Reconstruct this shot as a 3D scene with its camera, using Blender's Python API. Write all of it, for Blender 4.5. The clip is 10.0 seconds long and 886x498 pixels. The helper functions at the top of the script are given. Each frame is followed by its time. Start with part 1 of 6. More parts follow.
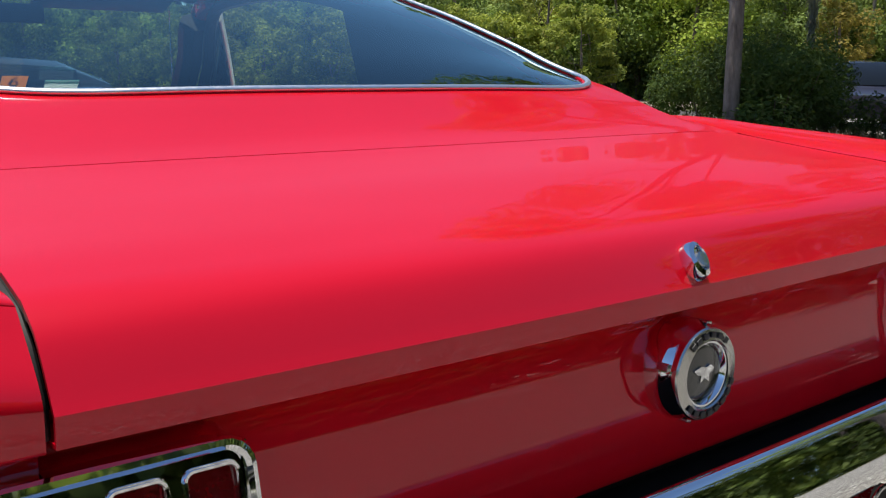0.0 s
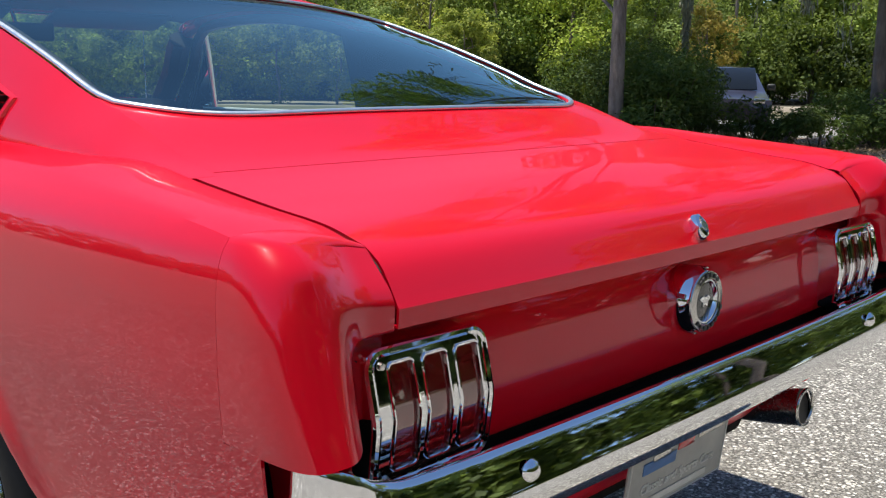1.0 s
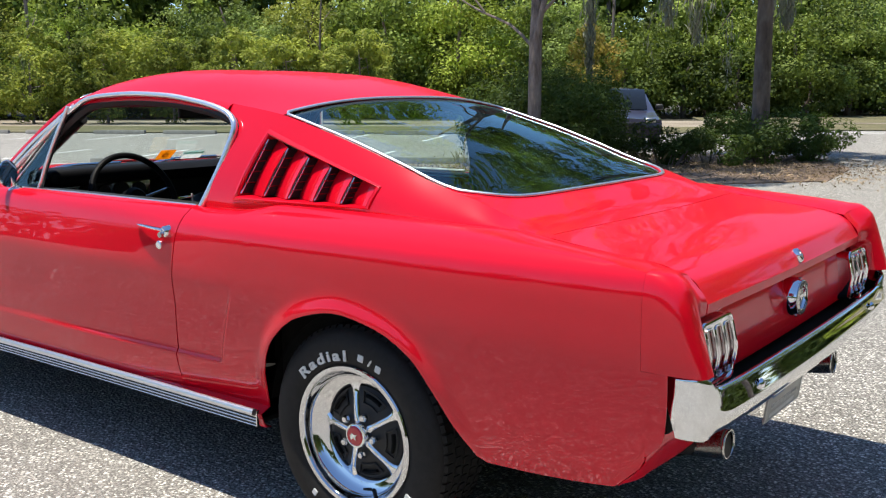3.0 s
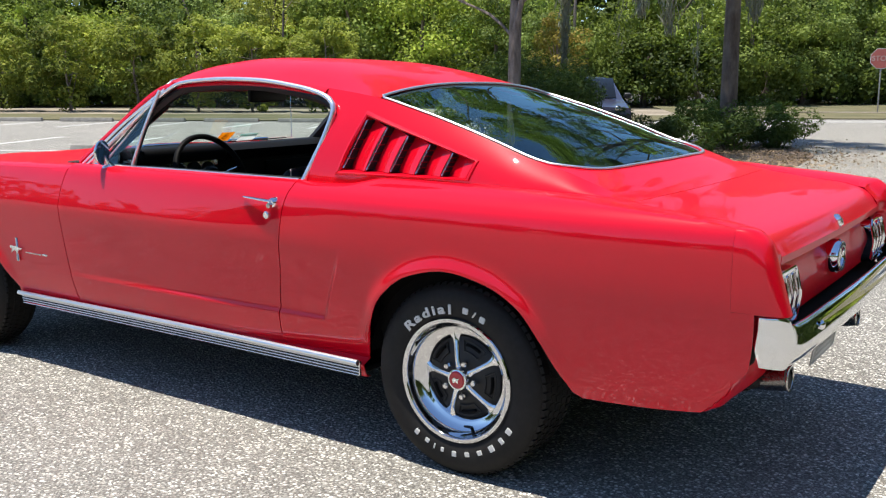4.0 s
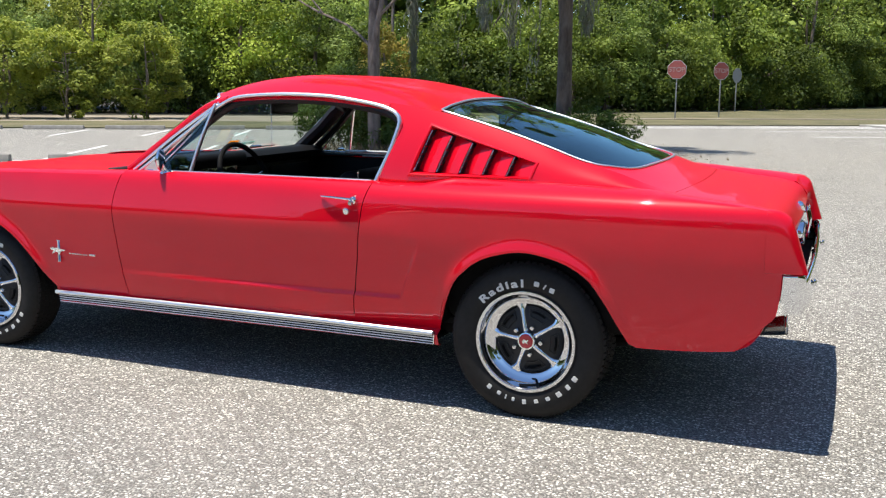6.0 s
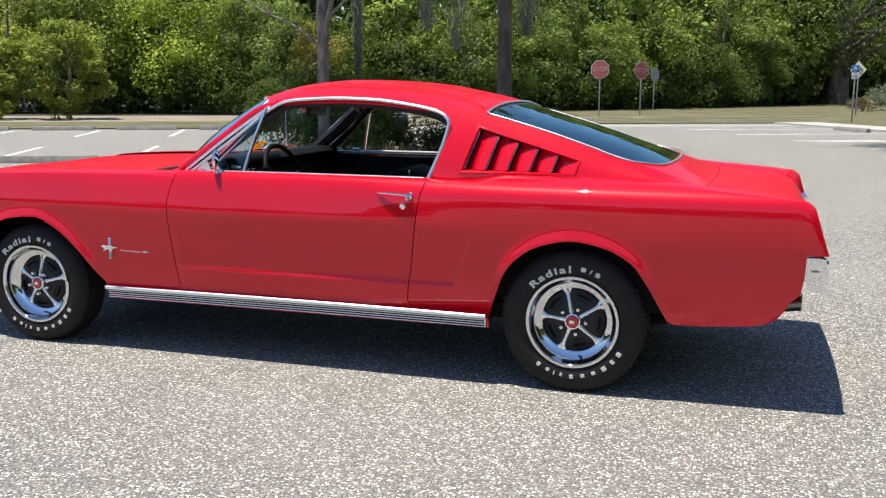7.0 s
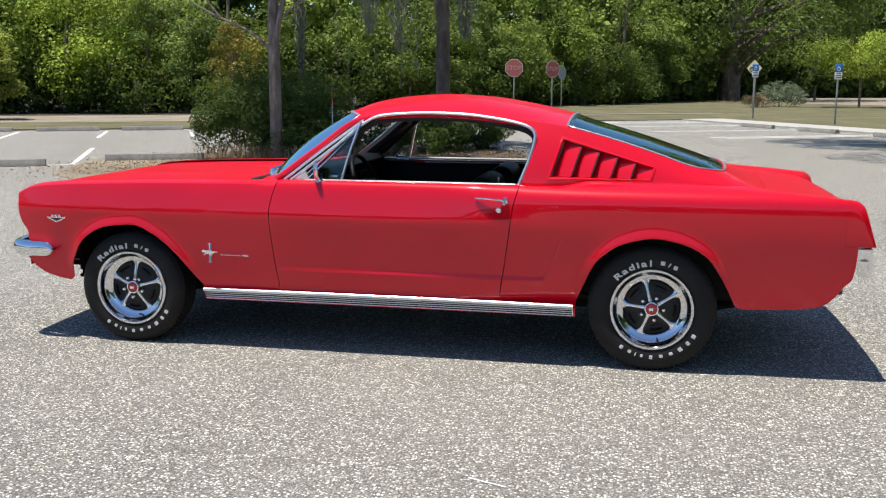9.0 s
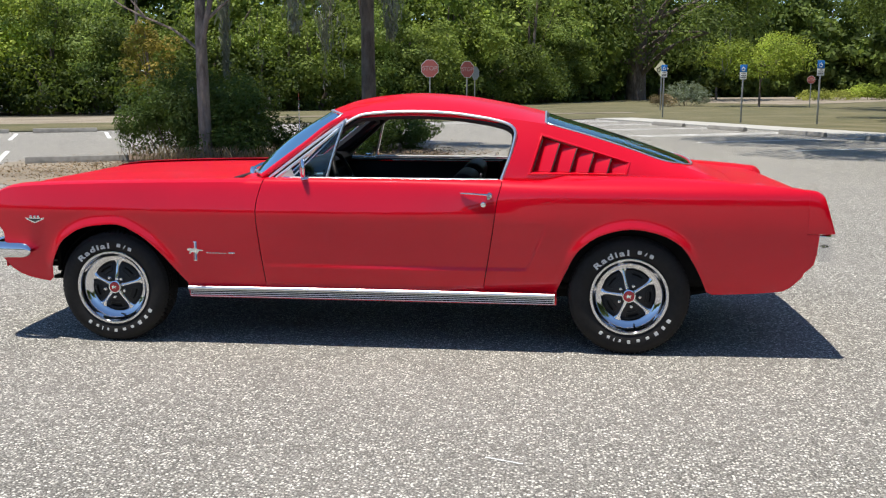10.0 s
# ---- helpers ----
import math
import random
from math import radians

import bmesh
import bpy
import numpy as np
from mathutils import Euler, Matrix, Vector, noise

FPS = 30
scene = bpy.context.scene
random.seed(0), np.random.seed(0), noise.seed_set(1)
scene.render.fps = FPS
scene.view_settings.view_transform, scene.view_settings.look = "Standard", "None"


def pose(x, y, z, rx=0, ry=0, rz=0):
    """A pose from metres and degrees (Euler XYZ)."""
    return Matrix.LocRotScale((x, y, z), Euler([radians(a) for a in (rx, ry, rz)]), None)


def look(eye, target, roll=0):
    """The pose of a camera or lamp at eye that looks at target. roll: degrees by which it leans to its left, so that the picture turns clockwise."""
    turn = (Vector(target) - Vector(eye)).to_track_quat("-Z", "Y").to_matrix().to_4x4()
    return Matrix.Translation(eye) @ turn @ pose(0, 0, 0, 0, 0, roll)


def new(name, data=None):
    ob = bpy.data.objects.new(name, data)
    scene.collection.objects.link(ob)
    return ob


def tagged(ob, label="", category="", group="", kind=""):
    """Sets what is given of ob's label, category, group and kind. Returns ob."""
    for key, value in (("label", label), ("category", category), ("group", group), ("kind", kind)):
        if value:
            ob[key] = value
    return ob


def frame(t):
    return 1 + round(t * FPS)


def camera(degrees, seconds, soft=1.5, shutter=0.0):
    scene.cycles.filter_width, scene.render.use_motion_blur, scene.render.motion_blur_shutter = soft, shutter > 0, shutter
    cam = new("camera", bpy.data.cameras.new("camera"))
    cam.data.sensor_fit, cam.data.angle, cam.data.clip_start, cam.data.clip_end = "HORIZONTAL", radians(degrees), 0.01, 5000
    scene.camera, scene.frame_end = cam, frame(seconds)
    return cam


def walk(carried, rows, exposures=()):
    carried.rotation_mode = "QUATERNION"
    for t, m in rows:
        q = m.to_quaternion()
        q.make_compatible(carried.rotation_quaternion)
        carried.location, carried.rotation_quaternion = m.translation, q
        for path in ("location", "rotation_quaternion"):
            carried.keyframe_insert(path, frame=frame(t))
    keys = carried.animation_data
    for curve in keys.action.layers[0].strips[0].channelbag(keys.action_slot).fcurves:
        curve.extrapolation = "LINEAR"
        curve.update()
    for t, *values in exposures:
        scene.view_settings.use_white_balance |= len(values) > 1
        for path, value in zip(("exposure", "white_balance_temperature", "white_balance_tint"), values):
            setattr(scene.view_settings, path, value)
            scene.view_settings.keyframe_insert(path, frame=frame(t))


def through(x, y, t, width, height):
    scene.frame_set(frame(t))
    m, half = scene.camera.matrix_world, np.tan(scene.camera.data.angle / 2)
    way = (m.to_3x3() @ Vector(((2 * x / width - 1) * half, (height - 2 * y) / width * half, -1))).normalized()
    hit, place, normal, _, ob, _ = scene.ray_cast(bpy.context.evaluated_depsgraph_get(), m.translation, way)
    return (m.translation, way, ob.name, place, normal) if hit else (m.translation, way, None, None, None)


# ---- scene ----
cam = camera(49.5, 10.0, soft=1.2)
PATH = [
    (0, (2.92, -0.802, 0.987), (1.377, 0.421, 0.637), 0.0),
    (0.5, (3.038, -1.046, 0.996), (1.601, 0.302, 0.653), 0.0),
    (1, (3.074, -1.335, 1.027), (1.696, 0.072, 0.68), 0.2),
    (1.5, (3.06, -1.664, 1.065), (1.739, -0.201, 0.724), -0.0),
    (2, (3.116, -2.021, 1.157), (1.83, -0.528, 0.821), -0.0),
    (2.2, (3.112, -2.156, 1.19), (1.847, -0.642, 0.865), -0.1),
    (3.5, (3.119, -2.955, 1.253), (1.968, -1.354, 0.919), -0.2),
    (4, (3.001, -3.215, 1.241), (1.887, -1.591, 0.897), -0.1),
    (4.5, (2.921, -3.47, 1.246), (1.844, -1.82, 0.9), 0.1),
    (5, (2.85, -3.73, 1.261), (1.856, -2.027, 0.922), -0.1),
    (5.5, (2.672, -3.97, 1.246), (1.786, -2.21, 0.903), 0.1),
    (5.7, (2.594, -4.077, 1.26), (1.76, -2.291, 0.921), 0.2),
    (6.8, (2.188, -4.688, 1.299), (1.558, -2.819, 0.972), 0.2),
    (7, (2.085, -4.78, 1.305), (1.482, -2.902, 0.972), 0.2),
    (7.5, (1.894, -5.007, 1.353), (1.373, -3.105, 1.021), 0.2),
    (8, (1.749, -5.237, 1.372), (1.269, -3.324, 1.041), 0.0),
    (8.5, (1.537, -5.364, 1.389), (1.09, -3.444, 1.052), 0.0),
    (9, (1.315, -5.487, 1.401), (0.916, -3.557, 1.061), 0.1),
    (9.5, (1.142, -5.631, 1.386), (0.811, -3.688, 1.049), 0.0),
    (10, (0.961, -5.716, 1.395), (0.746, -3.756, 1.056), 0.0),
]
walk(cam, [(t, look(eye, target, roll)) for t, eye, target, roll in PATH],
     exposures=[(0, 0.12), (0.5, 0.30), (1, 0.36), (2.2, 0.43), (3.5, 0.57), (5.5, 0.57), (7, 0.45), (8.5, 0.34), (10, 0.28)])

# ---- light ----
SUN_DIR = Vector((-0.165, -0.105, 1.0)).normalized()
world = bpy.data.worlds.new("sky")
scene.world = world
world.use_nodes = True
wn = world.node_tree.nodes
sky = wn.new("ShaderNodeTexSky")
sky.sky_type = "NISHITA"
sky.sun_disc = False
sky.sun_elevation = math.asin(SUN_DIR.z)
sky.sun_rotation = math.atan2(SUN_DIR.x, SUN_DIR.y)
sky.air_density, sky.dust_density, sky.ozone_density = 0.85, 0.0, 4.5
wn["Background"].inputs["Strength"].default_value = 0.125
world.node_tree.links.new(sky.outputs[0], wn["Background"].inputs["Color"])

sun_data = bpy.data.lights.new("sun", "SUN")
sun_data.energy, sun_data.angle, sun_data.color = 4.7, radians(0.53), (1.0, 0.95, 0.85)
sun = new("sun", sun_data)
sun.matrix_world = look((0, 0, 60), Vector((0, 0, 60)) - SUN_DIR)
tagged(sun, kind="structure")


# ---- materials ----
class Mat:
    """A small builder round one Principled shader."""

    def __init__(self, name, color=(0.5, 0.5, 0.5), rough=0.5, metal=0.0, **more):
        self.m = bpy.data.materials.new(name)
        self.m.use_nodes = True
        self.t = self.m.node_tree
        self.b = self.t.nodes["Principled BSDF"]
        self.b.inputs["Base Color"].default_value = (*color, 1)
        self.b.inputs["Roughness"].default_value = rough
        self.b.inputs["Metallic"].default_value = metal
        for k, v in more.items():
            self.b.inputs[k.replace("_", " ")].default_value = v

    def node(self, kind, **values):
        n = self.t.nodes.new("ShaderNode" + kind)
        for k, v in values.items():
            n.inputs[k].default_value = v
        return n

    def link(self, a, b):
        self.t.links.new(a, b)

    def coords(self, scale=1.0, object_space=False):
        if object_space:
            src = self.node("TexCoord").outputs["Object"]
        else:
            src = self.node("NewGeometry").outputs["Position"]
        mp = self.node("Mapping")
        mp.inputs["Scale"].default_value = (scale, scale, scale) if not isinstance(scale, tuple) else scale
        self.link(src, mp.inputs["Vector"])
        return mp.outputs["Vector"]

    def noise(self, scale, detail=3.0, rough=0.55, vec=None):
        n = self.node("TexNoise")
        n.inputs["Scale"].default_value, n.inputs["Detail"].default_value, n.inputs["Roughness"].default_value = scale, detail, rough
        self.link(vec if vec is not None else self.coords(), n.inputs["Vector"])
        return n.outputs["Fac"]

    def voronoi(self, scale, feature="F1", out="Distance", vec=None):
        n = self.node("TexVoronoi")
        n.feature = feature
        n.inputs["Scale"].default_value = scale
        self.link(vec if vec is not None else self.coords(), n.inputs["Vector"])
        return n.outputs[out]

    def ramp(self, fac, *stops):
        r = self.node("ValToRGB")
        el = r.color_ramp.elements
        while len(el) < len(stops):
            el.new(0.5)
        for e, (p, c) in zip(el, stops):
            e.position = p
            e.color = (*c, 1) if isinstance(c, tuple) else (c, c, c, 1)
        self.link(fac, r.inputs["Fac"])
        return r.outputs["Color"]

    def mix(self, fac, a, b, kind="MIX"):
        n = self.node("MixRGB")
        n.blend_type = kind
        for sock, v in zip((n.inputs[0], n.inputs[1], n.inputs[2]), (fac, a, b)):
            if isinstance(v, (int, float)):
                sock.default_value = v if sock.type == "VALUE" else (v, v, v, 1)
            elif isinstance(v, tuple):
                sock.default_value = (*v, 1)
            else:
                self.link(v, sock)
        return n.outputs[0]

    def base(self, sock):
        self.link(sock, self.b.inputs["Base Color"])
        return self

    def rough(self, sock):
        self.link(sock, self.b.inputs["Roughness"])
        return self

    def bump(self, height, strength=0.3, distance=0.01):
        n = self.node("Bump")
        n.inputs["Strength"].default_value, n.inputs["Distance"].default_value = strength, distance
        self.link(height, n.inputs["Height"])
        self.link(n.outputs["Normal"], self.b.inputs["Normal"])
        return self


def plain(name, color, rough=0.5, metal=0.0, vary=0.12, scale=30.0, bump=0.0, **more):
    """A material whose colour wanders a little at two scales."""
    k = Mat(name, color, rough, metal, **more)
    n = k.noise(scale, 4.0)
    n2 = k.noise(scale * 0.12, 2.0)
    lo = tuple(c * (1 - vary) for c in color)
    hi = tuple(min(1.0, c * (1 + vary)) for c in color)
    c1 = k.ramp(n, (0.3, lo), (0.7, hi))
    k.base(k.mix(0.35, c1, k.ramp(n2, (0.35, lo), (0.65, hi))))
    if bump:
        k.bump(n, bump, 0.004)
    return k.m


def car_paint():
    """Red enamel under a clear gloss, with the faint orange peel of an old respray."""
    k = Mat("red_paint", (0.65, 0.0028, 0.016), 0.35, 0.0, Specular_IOR_Level=0.05)
    v = k.noise(2.2, 3.0)
    k.base(k.ramp(v, (0.3, (0.64, 0.0026, 0.0150)), (0.7, (0.69, 0.0030, 0.0175))))
    k.bump(k.noise(40.0, 2.0), 0.05, 0.0004)
    normal = k.b.inputs["Normal"].links[0].from_socket
    gloss = k.node("BsdfGlossy")
    gloss.inputs["Roughness"].default_value = 0.012
    gloss.inputs["Color"].default_value = (1.0, 0.78, 0.88, 1)
    fres = k.node("Fresnel", IOR=1.60)
    mx = k.node("MixShader")
    for sock in (gloss.inputs["Normal"], fres.inputs["Normal"]):
        k.link(normal, sock)
    cap = k.node("Math")
    cap.operation = "MINIMUM"
    cap.inputs[1].default_value = 0.13
    k.link(fres.outputs[0], cap.inputs[0])
    k.link(cap.outputs[0], mx.inputs[0])
    k.link(k.b.outputs[0], mx.inputs[1])
    k.link(gloss.outputs[0], mx.inputs[2])
    k.link(mx.outputs[0], k.t.nodes["Material Output"].inputs["Surface"])
    return k.m


def chrome(name, rough=0.05, color=(0.82, 0.83, 0.85)):
    k = Mat(name, color, rough, 1.0)
    k.rough(k.ramp(k.noise(160.0, 4.0), (0.35, rough * 0.85), (0.75, rough * 1.25 + 0.005)))
    return k.m


def clear_glass(name, tint, gloss_rough=0.01):
    """A thin tinted pane: it lets light straight through and mirrors by Fresnel."""
    m = bpy.data.materials.new(name)
    m.use_nodes = True
    t = m.node_tree
    t.nodes.clear()
    out = t.nodes.new("ShaderNodeOutputMaterial")
    tr = t.nodes.new("ShaderNodeBsdfTransparent")
    tr.inputs[0].default_value = (*tint, 1)
    gl = t.nodes.new("ShaderNodeBsdfGlossy")
    gl.inputs["Roughness"].default_value = gloss_rough
    gl.inputs["Color"].default_value = (0.70, 0.97, 1.0, 1)
    fr = t.nodes.new("ShaderNodeFresnel")
    fr.inputs["IOR"].default_value = 1.72
    mx = t.nodes.new("ShaderNodeMixShader")
    t.links.new(fr.outputs[0], mx.inputs[0])
    t.links.new(tr.outputs[0], mx.inputs[1])
    t.links.new(gl.outputs[0], mx.inputs[2])
    t.links.new(mx.outputs[0], out.inputs[0])
    return m


def leaf_material(name, dark, light, dry=None, gloss=0.45, through=0.3):
    """Foliage: each leaf has a tone of its own, lets some light through; light and shade of clumps are painted in."""
    k = Mat(name, light, gloss)
    rnd = k.node("NewGeometry").outputs["Random Per Island"]
    stops = [(0.0, dark), (0.75, light)]
    if dry:
        stops += [(0.93, light), (0.95, dry)]
    c = k.ramp(rnd, *stops)
    # broad noise paints sunlit clumps and shaded hollows into the leaf colour
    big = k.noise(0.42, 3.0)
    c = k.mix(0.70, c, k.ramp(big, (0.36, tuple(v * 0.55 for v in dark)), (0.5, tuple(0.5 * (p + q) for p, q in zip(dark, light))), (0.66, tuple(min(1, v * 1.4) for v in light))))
    k.b.inputs["Specular IOR Level"].default_value = 0.25
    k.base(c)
    tl = k.node("BsdfTranslucent")
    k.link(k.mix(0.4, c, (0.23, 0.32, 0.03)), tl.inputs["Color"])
    mx = k.node("MixShader")
    mx.inputs[0].default_value = through
    k.link(k.b.outputs[0], mx.inputs[1])
    k.link(tl.outputs[0], mx.inputs[2])
    k.link(mx.outputs[0], k.t.nodes["Material Output"].inputs["Surface"])
    return k.m


def asphalt_material():
    """Worn asphalt with pale shell and pebble aggregate showing through."""
    k = Mat("asphalt", (0.2, 0.195, 0.19), 0.85)
    pos = k.coords()
    warp = k.node("TexNoise", Scale=40.0, Detail=2.0)
    k.link(pos, warp.inputs["Vector"])
    vec = k.node("VectorMath")
    vec.operation = "MULTIPLY_ADD"
    k.link(warp.outputs["Color"], vec.inputs[0])
    vec.inputs[1].default_value = (.016, .016, .016)
    k.link(pos, vec.inputs[2])
    pos2 = vec.outputs[0]
    hue = k.node("SeparateColor")
    k.link(k.voronoi(78.0, "F1", "Color", pos2), hue.inputs[0])
    dist = k.voronoi(78.0, "F1", "Distance", pos2)
    stone = k.ramp(hue.outputs[0], (0.0, (0.058, 0.054, 0.046)), (0.40, (0.185, 0.172, 0.146)), (0.62, (0.46, 0.430, 0.370)), (0.77, (1.0, 0.955, 0.85)))
    c = k.mix(k.ramp(dist, (0.34, 0.0), (0.52, 1.0)), stone, (0.075, 0.069, 0.060))
    hue2 = k.node("SeparateColor")
    k.link(k.voronoi(180.0, "F1", "Color", pos2), hue2.inputs[0])
    c = k.mix(0.32, c, k.ramp(hue2.outputs[1], (0.15, (0.080, 0.075, 0.067)), (0.6, (0.36, 0.338, 0.295)), (0.9, (0.95, 0.915, 0.83))))
    worn = k.noise(0.35, 4.0, 0.6, pos)
    c = k.mix(k.ramp(worn, (0.35, 0.0), (0.75, 0.25)), c, (0.42, 0.385, 0.35))
    stain = k.noise(1.6, 5.0, 0.6, pos)
    c = k.mix(k.ramp(stain, (0.30, 0.22), (0.48, 0.0)), c, (0.13, 0.12, 0.11))
    k.base(c)
    k.bump(dist, 0.9, 0.007)
    return k.m


def grass_material(name, a, b, c3):
    k = Mat(name, a, 0.9)
    n1, n2 = k.noise(0.5, 4.0), k.noise(26.0, 3.0)
    col = k.ramp(n1, (0.3, a), (0.5, b), (0.72, c3))
    k.base(k.mix(0.35, col, k.ramp(n2, (0.3, tuple(v * 0.55 for v in a)), (0.7, tuple(min(1, v * 1.3) for v in c3)))))
    k.bump(n2, 0.6, 0.03)
    return k.m


def bark_material(name, dark, light, scale=9.0):
    k = Mat(name, light, 0.9)
    v = k.coords((scale, scale, scale * 0.22))
    n = k.noise(1.0, 6.0, 0.65, v)
    patch = k.noise(2.1, 3.0)
    c = k.ramp(n, (0.32, dark), (0.66, light))
    k.base(k.mix(k.ramp(patch, (0.5, 0.0), (0.68, 0.45)), c, (0.30, 0.25, 0.215)))
    k.bump(n, 1.0, 0.03)
    return k.m


PAINT = car_paint()
CHROME = chrome("chrome", 0.03)
GUNMETAL = chrome("dark_exhaust_steel", 0.25, (0.20, 0.195, 0.19))
SATIN = chrome("satin_trim", 0.33, (0.93, 0.93, 0.92))
# pale, barely metallic trim: the sky's bright reflection is put into its colour
BRIGHT = plain("pale_sheen_trim", (0.85, 0.85, 0.84), 0.3, 0.25, vary=0.05, scale=80)
RIM = chrome("polished_rim", 0.05, (0.70, 0.71, 0.73))
STEEL = chrome("worn_steel", 0.22, (0.55, 0.54, 0.52))
DULL_CHROME = chrome("brushed_trim", 0.16, (0.72, 0.72, 0.72))
RUBBER = plain("tyre_rubber", (0.017, 0.0155, 0.0145), 0.68, vary=0.25, scale=60, bump=0.1, Specular_IOR_Level=0.25)
BLACK = plain("satin_black", (0.012, 0.012, 0.013), 0.55, vary=0.2, scale=20)
VINYL = plain("black_vinyl", (0.007, 0.007, 0.008), 0.5, vary=0.25, scale=140, bump=0.15, Specular_IOR_Level=0.12)
CARPET = plain("dark_carpet", (0.012, 0.012, 0.012), 0.95, vary=0.3, scale=200, bump=0.3)
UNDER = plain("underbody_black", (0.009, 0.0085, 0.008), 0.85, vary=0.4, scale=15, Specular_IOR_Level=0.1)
WHITE = plain("white_letter_rubber", (0.70, 0.69, 0.66), 0.7, vary=0.08, scale=50)
LENS = Mat("red_lens", (0.16, 0.004, 0.006), 0.06, 0.0, Coat_Weight=1.0, Coat_Roughness=0.02, Coat_IOR=2.1)
LENS.base(LENS.ramp(LENS.noise(60, 2), (0.3, (0.13, 0.003, 0.005)), (0.7, (0.19, 0.006, 0.008))))
LENS = LENS.m
CAP_RED = plain("red_enamel", (0.50, 0.02, 0.03), 0.25, vary=0.08, scale=60, Coat_Weight=0.6)
CAP_BLACK = plain("black_enamel", (0.03, 0.03, 0.03), 0.2, vary=0.2, scale=60, Coat_Weight=0.8)
BACK_GLASS = clear_glass("tinted_glass", (0.66, 0.82, 0.76))
GLASS = clear_glass("clear_glass", (0.80, 0.90, 0.88))
PLATE = plain("plate_grey", (0.40, 0.40, 0.385), 0.45, vary=0.12, scale=40)
PALE = plain("pale_print", (0.62, 0.62, 0.60), 0.5, vary=0.08, scale=50)
BLUE = plain("blue_print", (0.05, 0.16, 0.42), 0.5, vary=0.15, scale=50)


def thin_print(name, color):
    """A printed film that glows when the sun stands behind it."""
    k = Mat(name, color, 0.5)
    c = k.ramp(k.noise(60.0, 2.0), (0.3, tuple(v * 0.9 for v in color)), (0.7, color))
    k.base(c)
    tl = k.node("BsdfTranslucent")
    k.link(c, tl.inputs["Color"])
    mx = k.node("MixShader")
    mx.inputs[0].default_value = 0.75
    k.link(k.b.outputs[0], mx.inputs[1])
    k.link(tl.outputs[0], mx.inputs[2])
    k.link(mx.outputs[0], k.t.nodes["Material Output"].inputs["Surface"])
    return k.m


STICKER_WHITE = thin_print("white_sticker", (0.80, 0.82, 0.80))
STICKER_ORANGE = thin_print("orange_sticker", (0.85, 0.45, 0.06))
STICKER_GREEN = thin_print("green_sticker", (0.25, 0.60, 0.55))
DARK_PRINT = plain("dark_print", (0.03, 0.03, 0.03), 0.5, vary=0.1, scale=50)


# ---- mesh helpers ----
def curve1(xs, ys):
    """A smooth curve through (xs, ys) that overshoots nowhere."""
    xs, ys = np.asarray(xs, float), np.asarray(ys, float)
    h, d = np.diff(xs), np.diff(ys) / np.diff(xs)
    m = np.zeros_like(ys)
    m[0], m[-1] = d[0], d[-1]
    for i in range(1, len(xs) - 1):
        if d[i - 1] * d[i] > 0:
            w1, w2 = 2 * h[i] + h[i - 1], h[i] + 2 * h[i - 1]
            m[i] = (w1 + w2) / (w1 / d[i - 1] + w2 / d[i])

    def f(x):
        x = np.clip(np.asarray(x, float), xs[0], xs[-1])
        i = np.clip(np.searchsorted(xs, x) - 1, 0, len(xs) - 2)
        t = (x - xs[i]) / h[i]
        return ((1 + 2 * t) * (1 - t) ** 2 * ys[i] + t * (1 - t) ** 2 * h[i] * m[i]
                + t * t * (3 - 2 * t) * ys[i + 1] + t * t * (t - 1) * h[i] * m[i + 1])

    return f


def ease(a, b, x):
    t = np.clip((np.asarray(x, float) - a) / (b - a), 0, 1)
    return t * t * (3 - 2 * t)


def part(name, bm, material, parent, label="", smooth=True, sharp=35, kind=""):
    """One mesh object under a thing or under a part. bm: a bmesh or a mesh."""
    if isinstance(bm, bmesh.types.BMesh):
        me = bpy.data.meshes.new(name)
        bm.normal_update()
        bm.to_mesh(me)
        bm.free()
        for m in material if isinstance(material, (list, tuple)) else [material]:
            me.materials.append(m)
        if smooth:
            me.polygons.foreach_set("use_smooth", [True] * len(me.polygons))
            if sharp:
                me.set_sharp_from_angle(angle=radians(sharp))
    else:
        me = bm
    ob = new(name, me)
    ob.parent = parent
    tagged(ob, label=label, kind=kind)
    return ob


def thing(name, label, category, group="", kind="", at=None):
    ob = new(name)
    if at is not None:
        ob.matrix_basis = at
    return tagged(ob, label, category, group, kind)


def sheet(P, flip=False, wrap=False):
    """Vertices and faces of a grid of points P[u][v]."""
    P = np.asarray(P, float)
    nu, nv = P.shape[:2]
    faces = []
    for i in range(nu - (0 if wrap else 1)):
        k = (i + 1) % nu
        for j in range(nv - 1):
            f = (i * nv + j, k * nv + j, k * nv + j + 1, i * nv + j + 1)
            faces.append(f[::-1] if flip else f)
    return P.reshape(-1, 3), faces


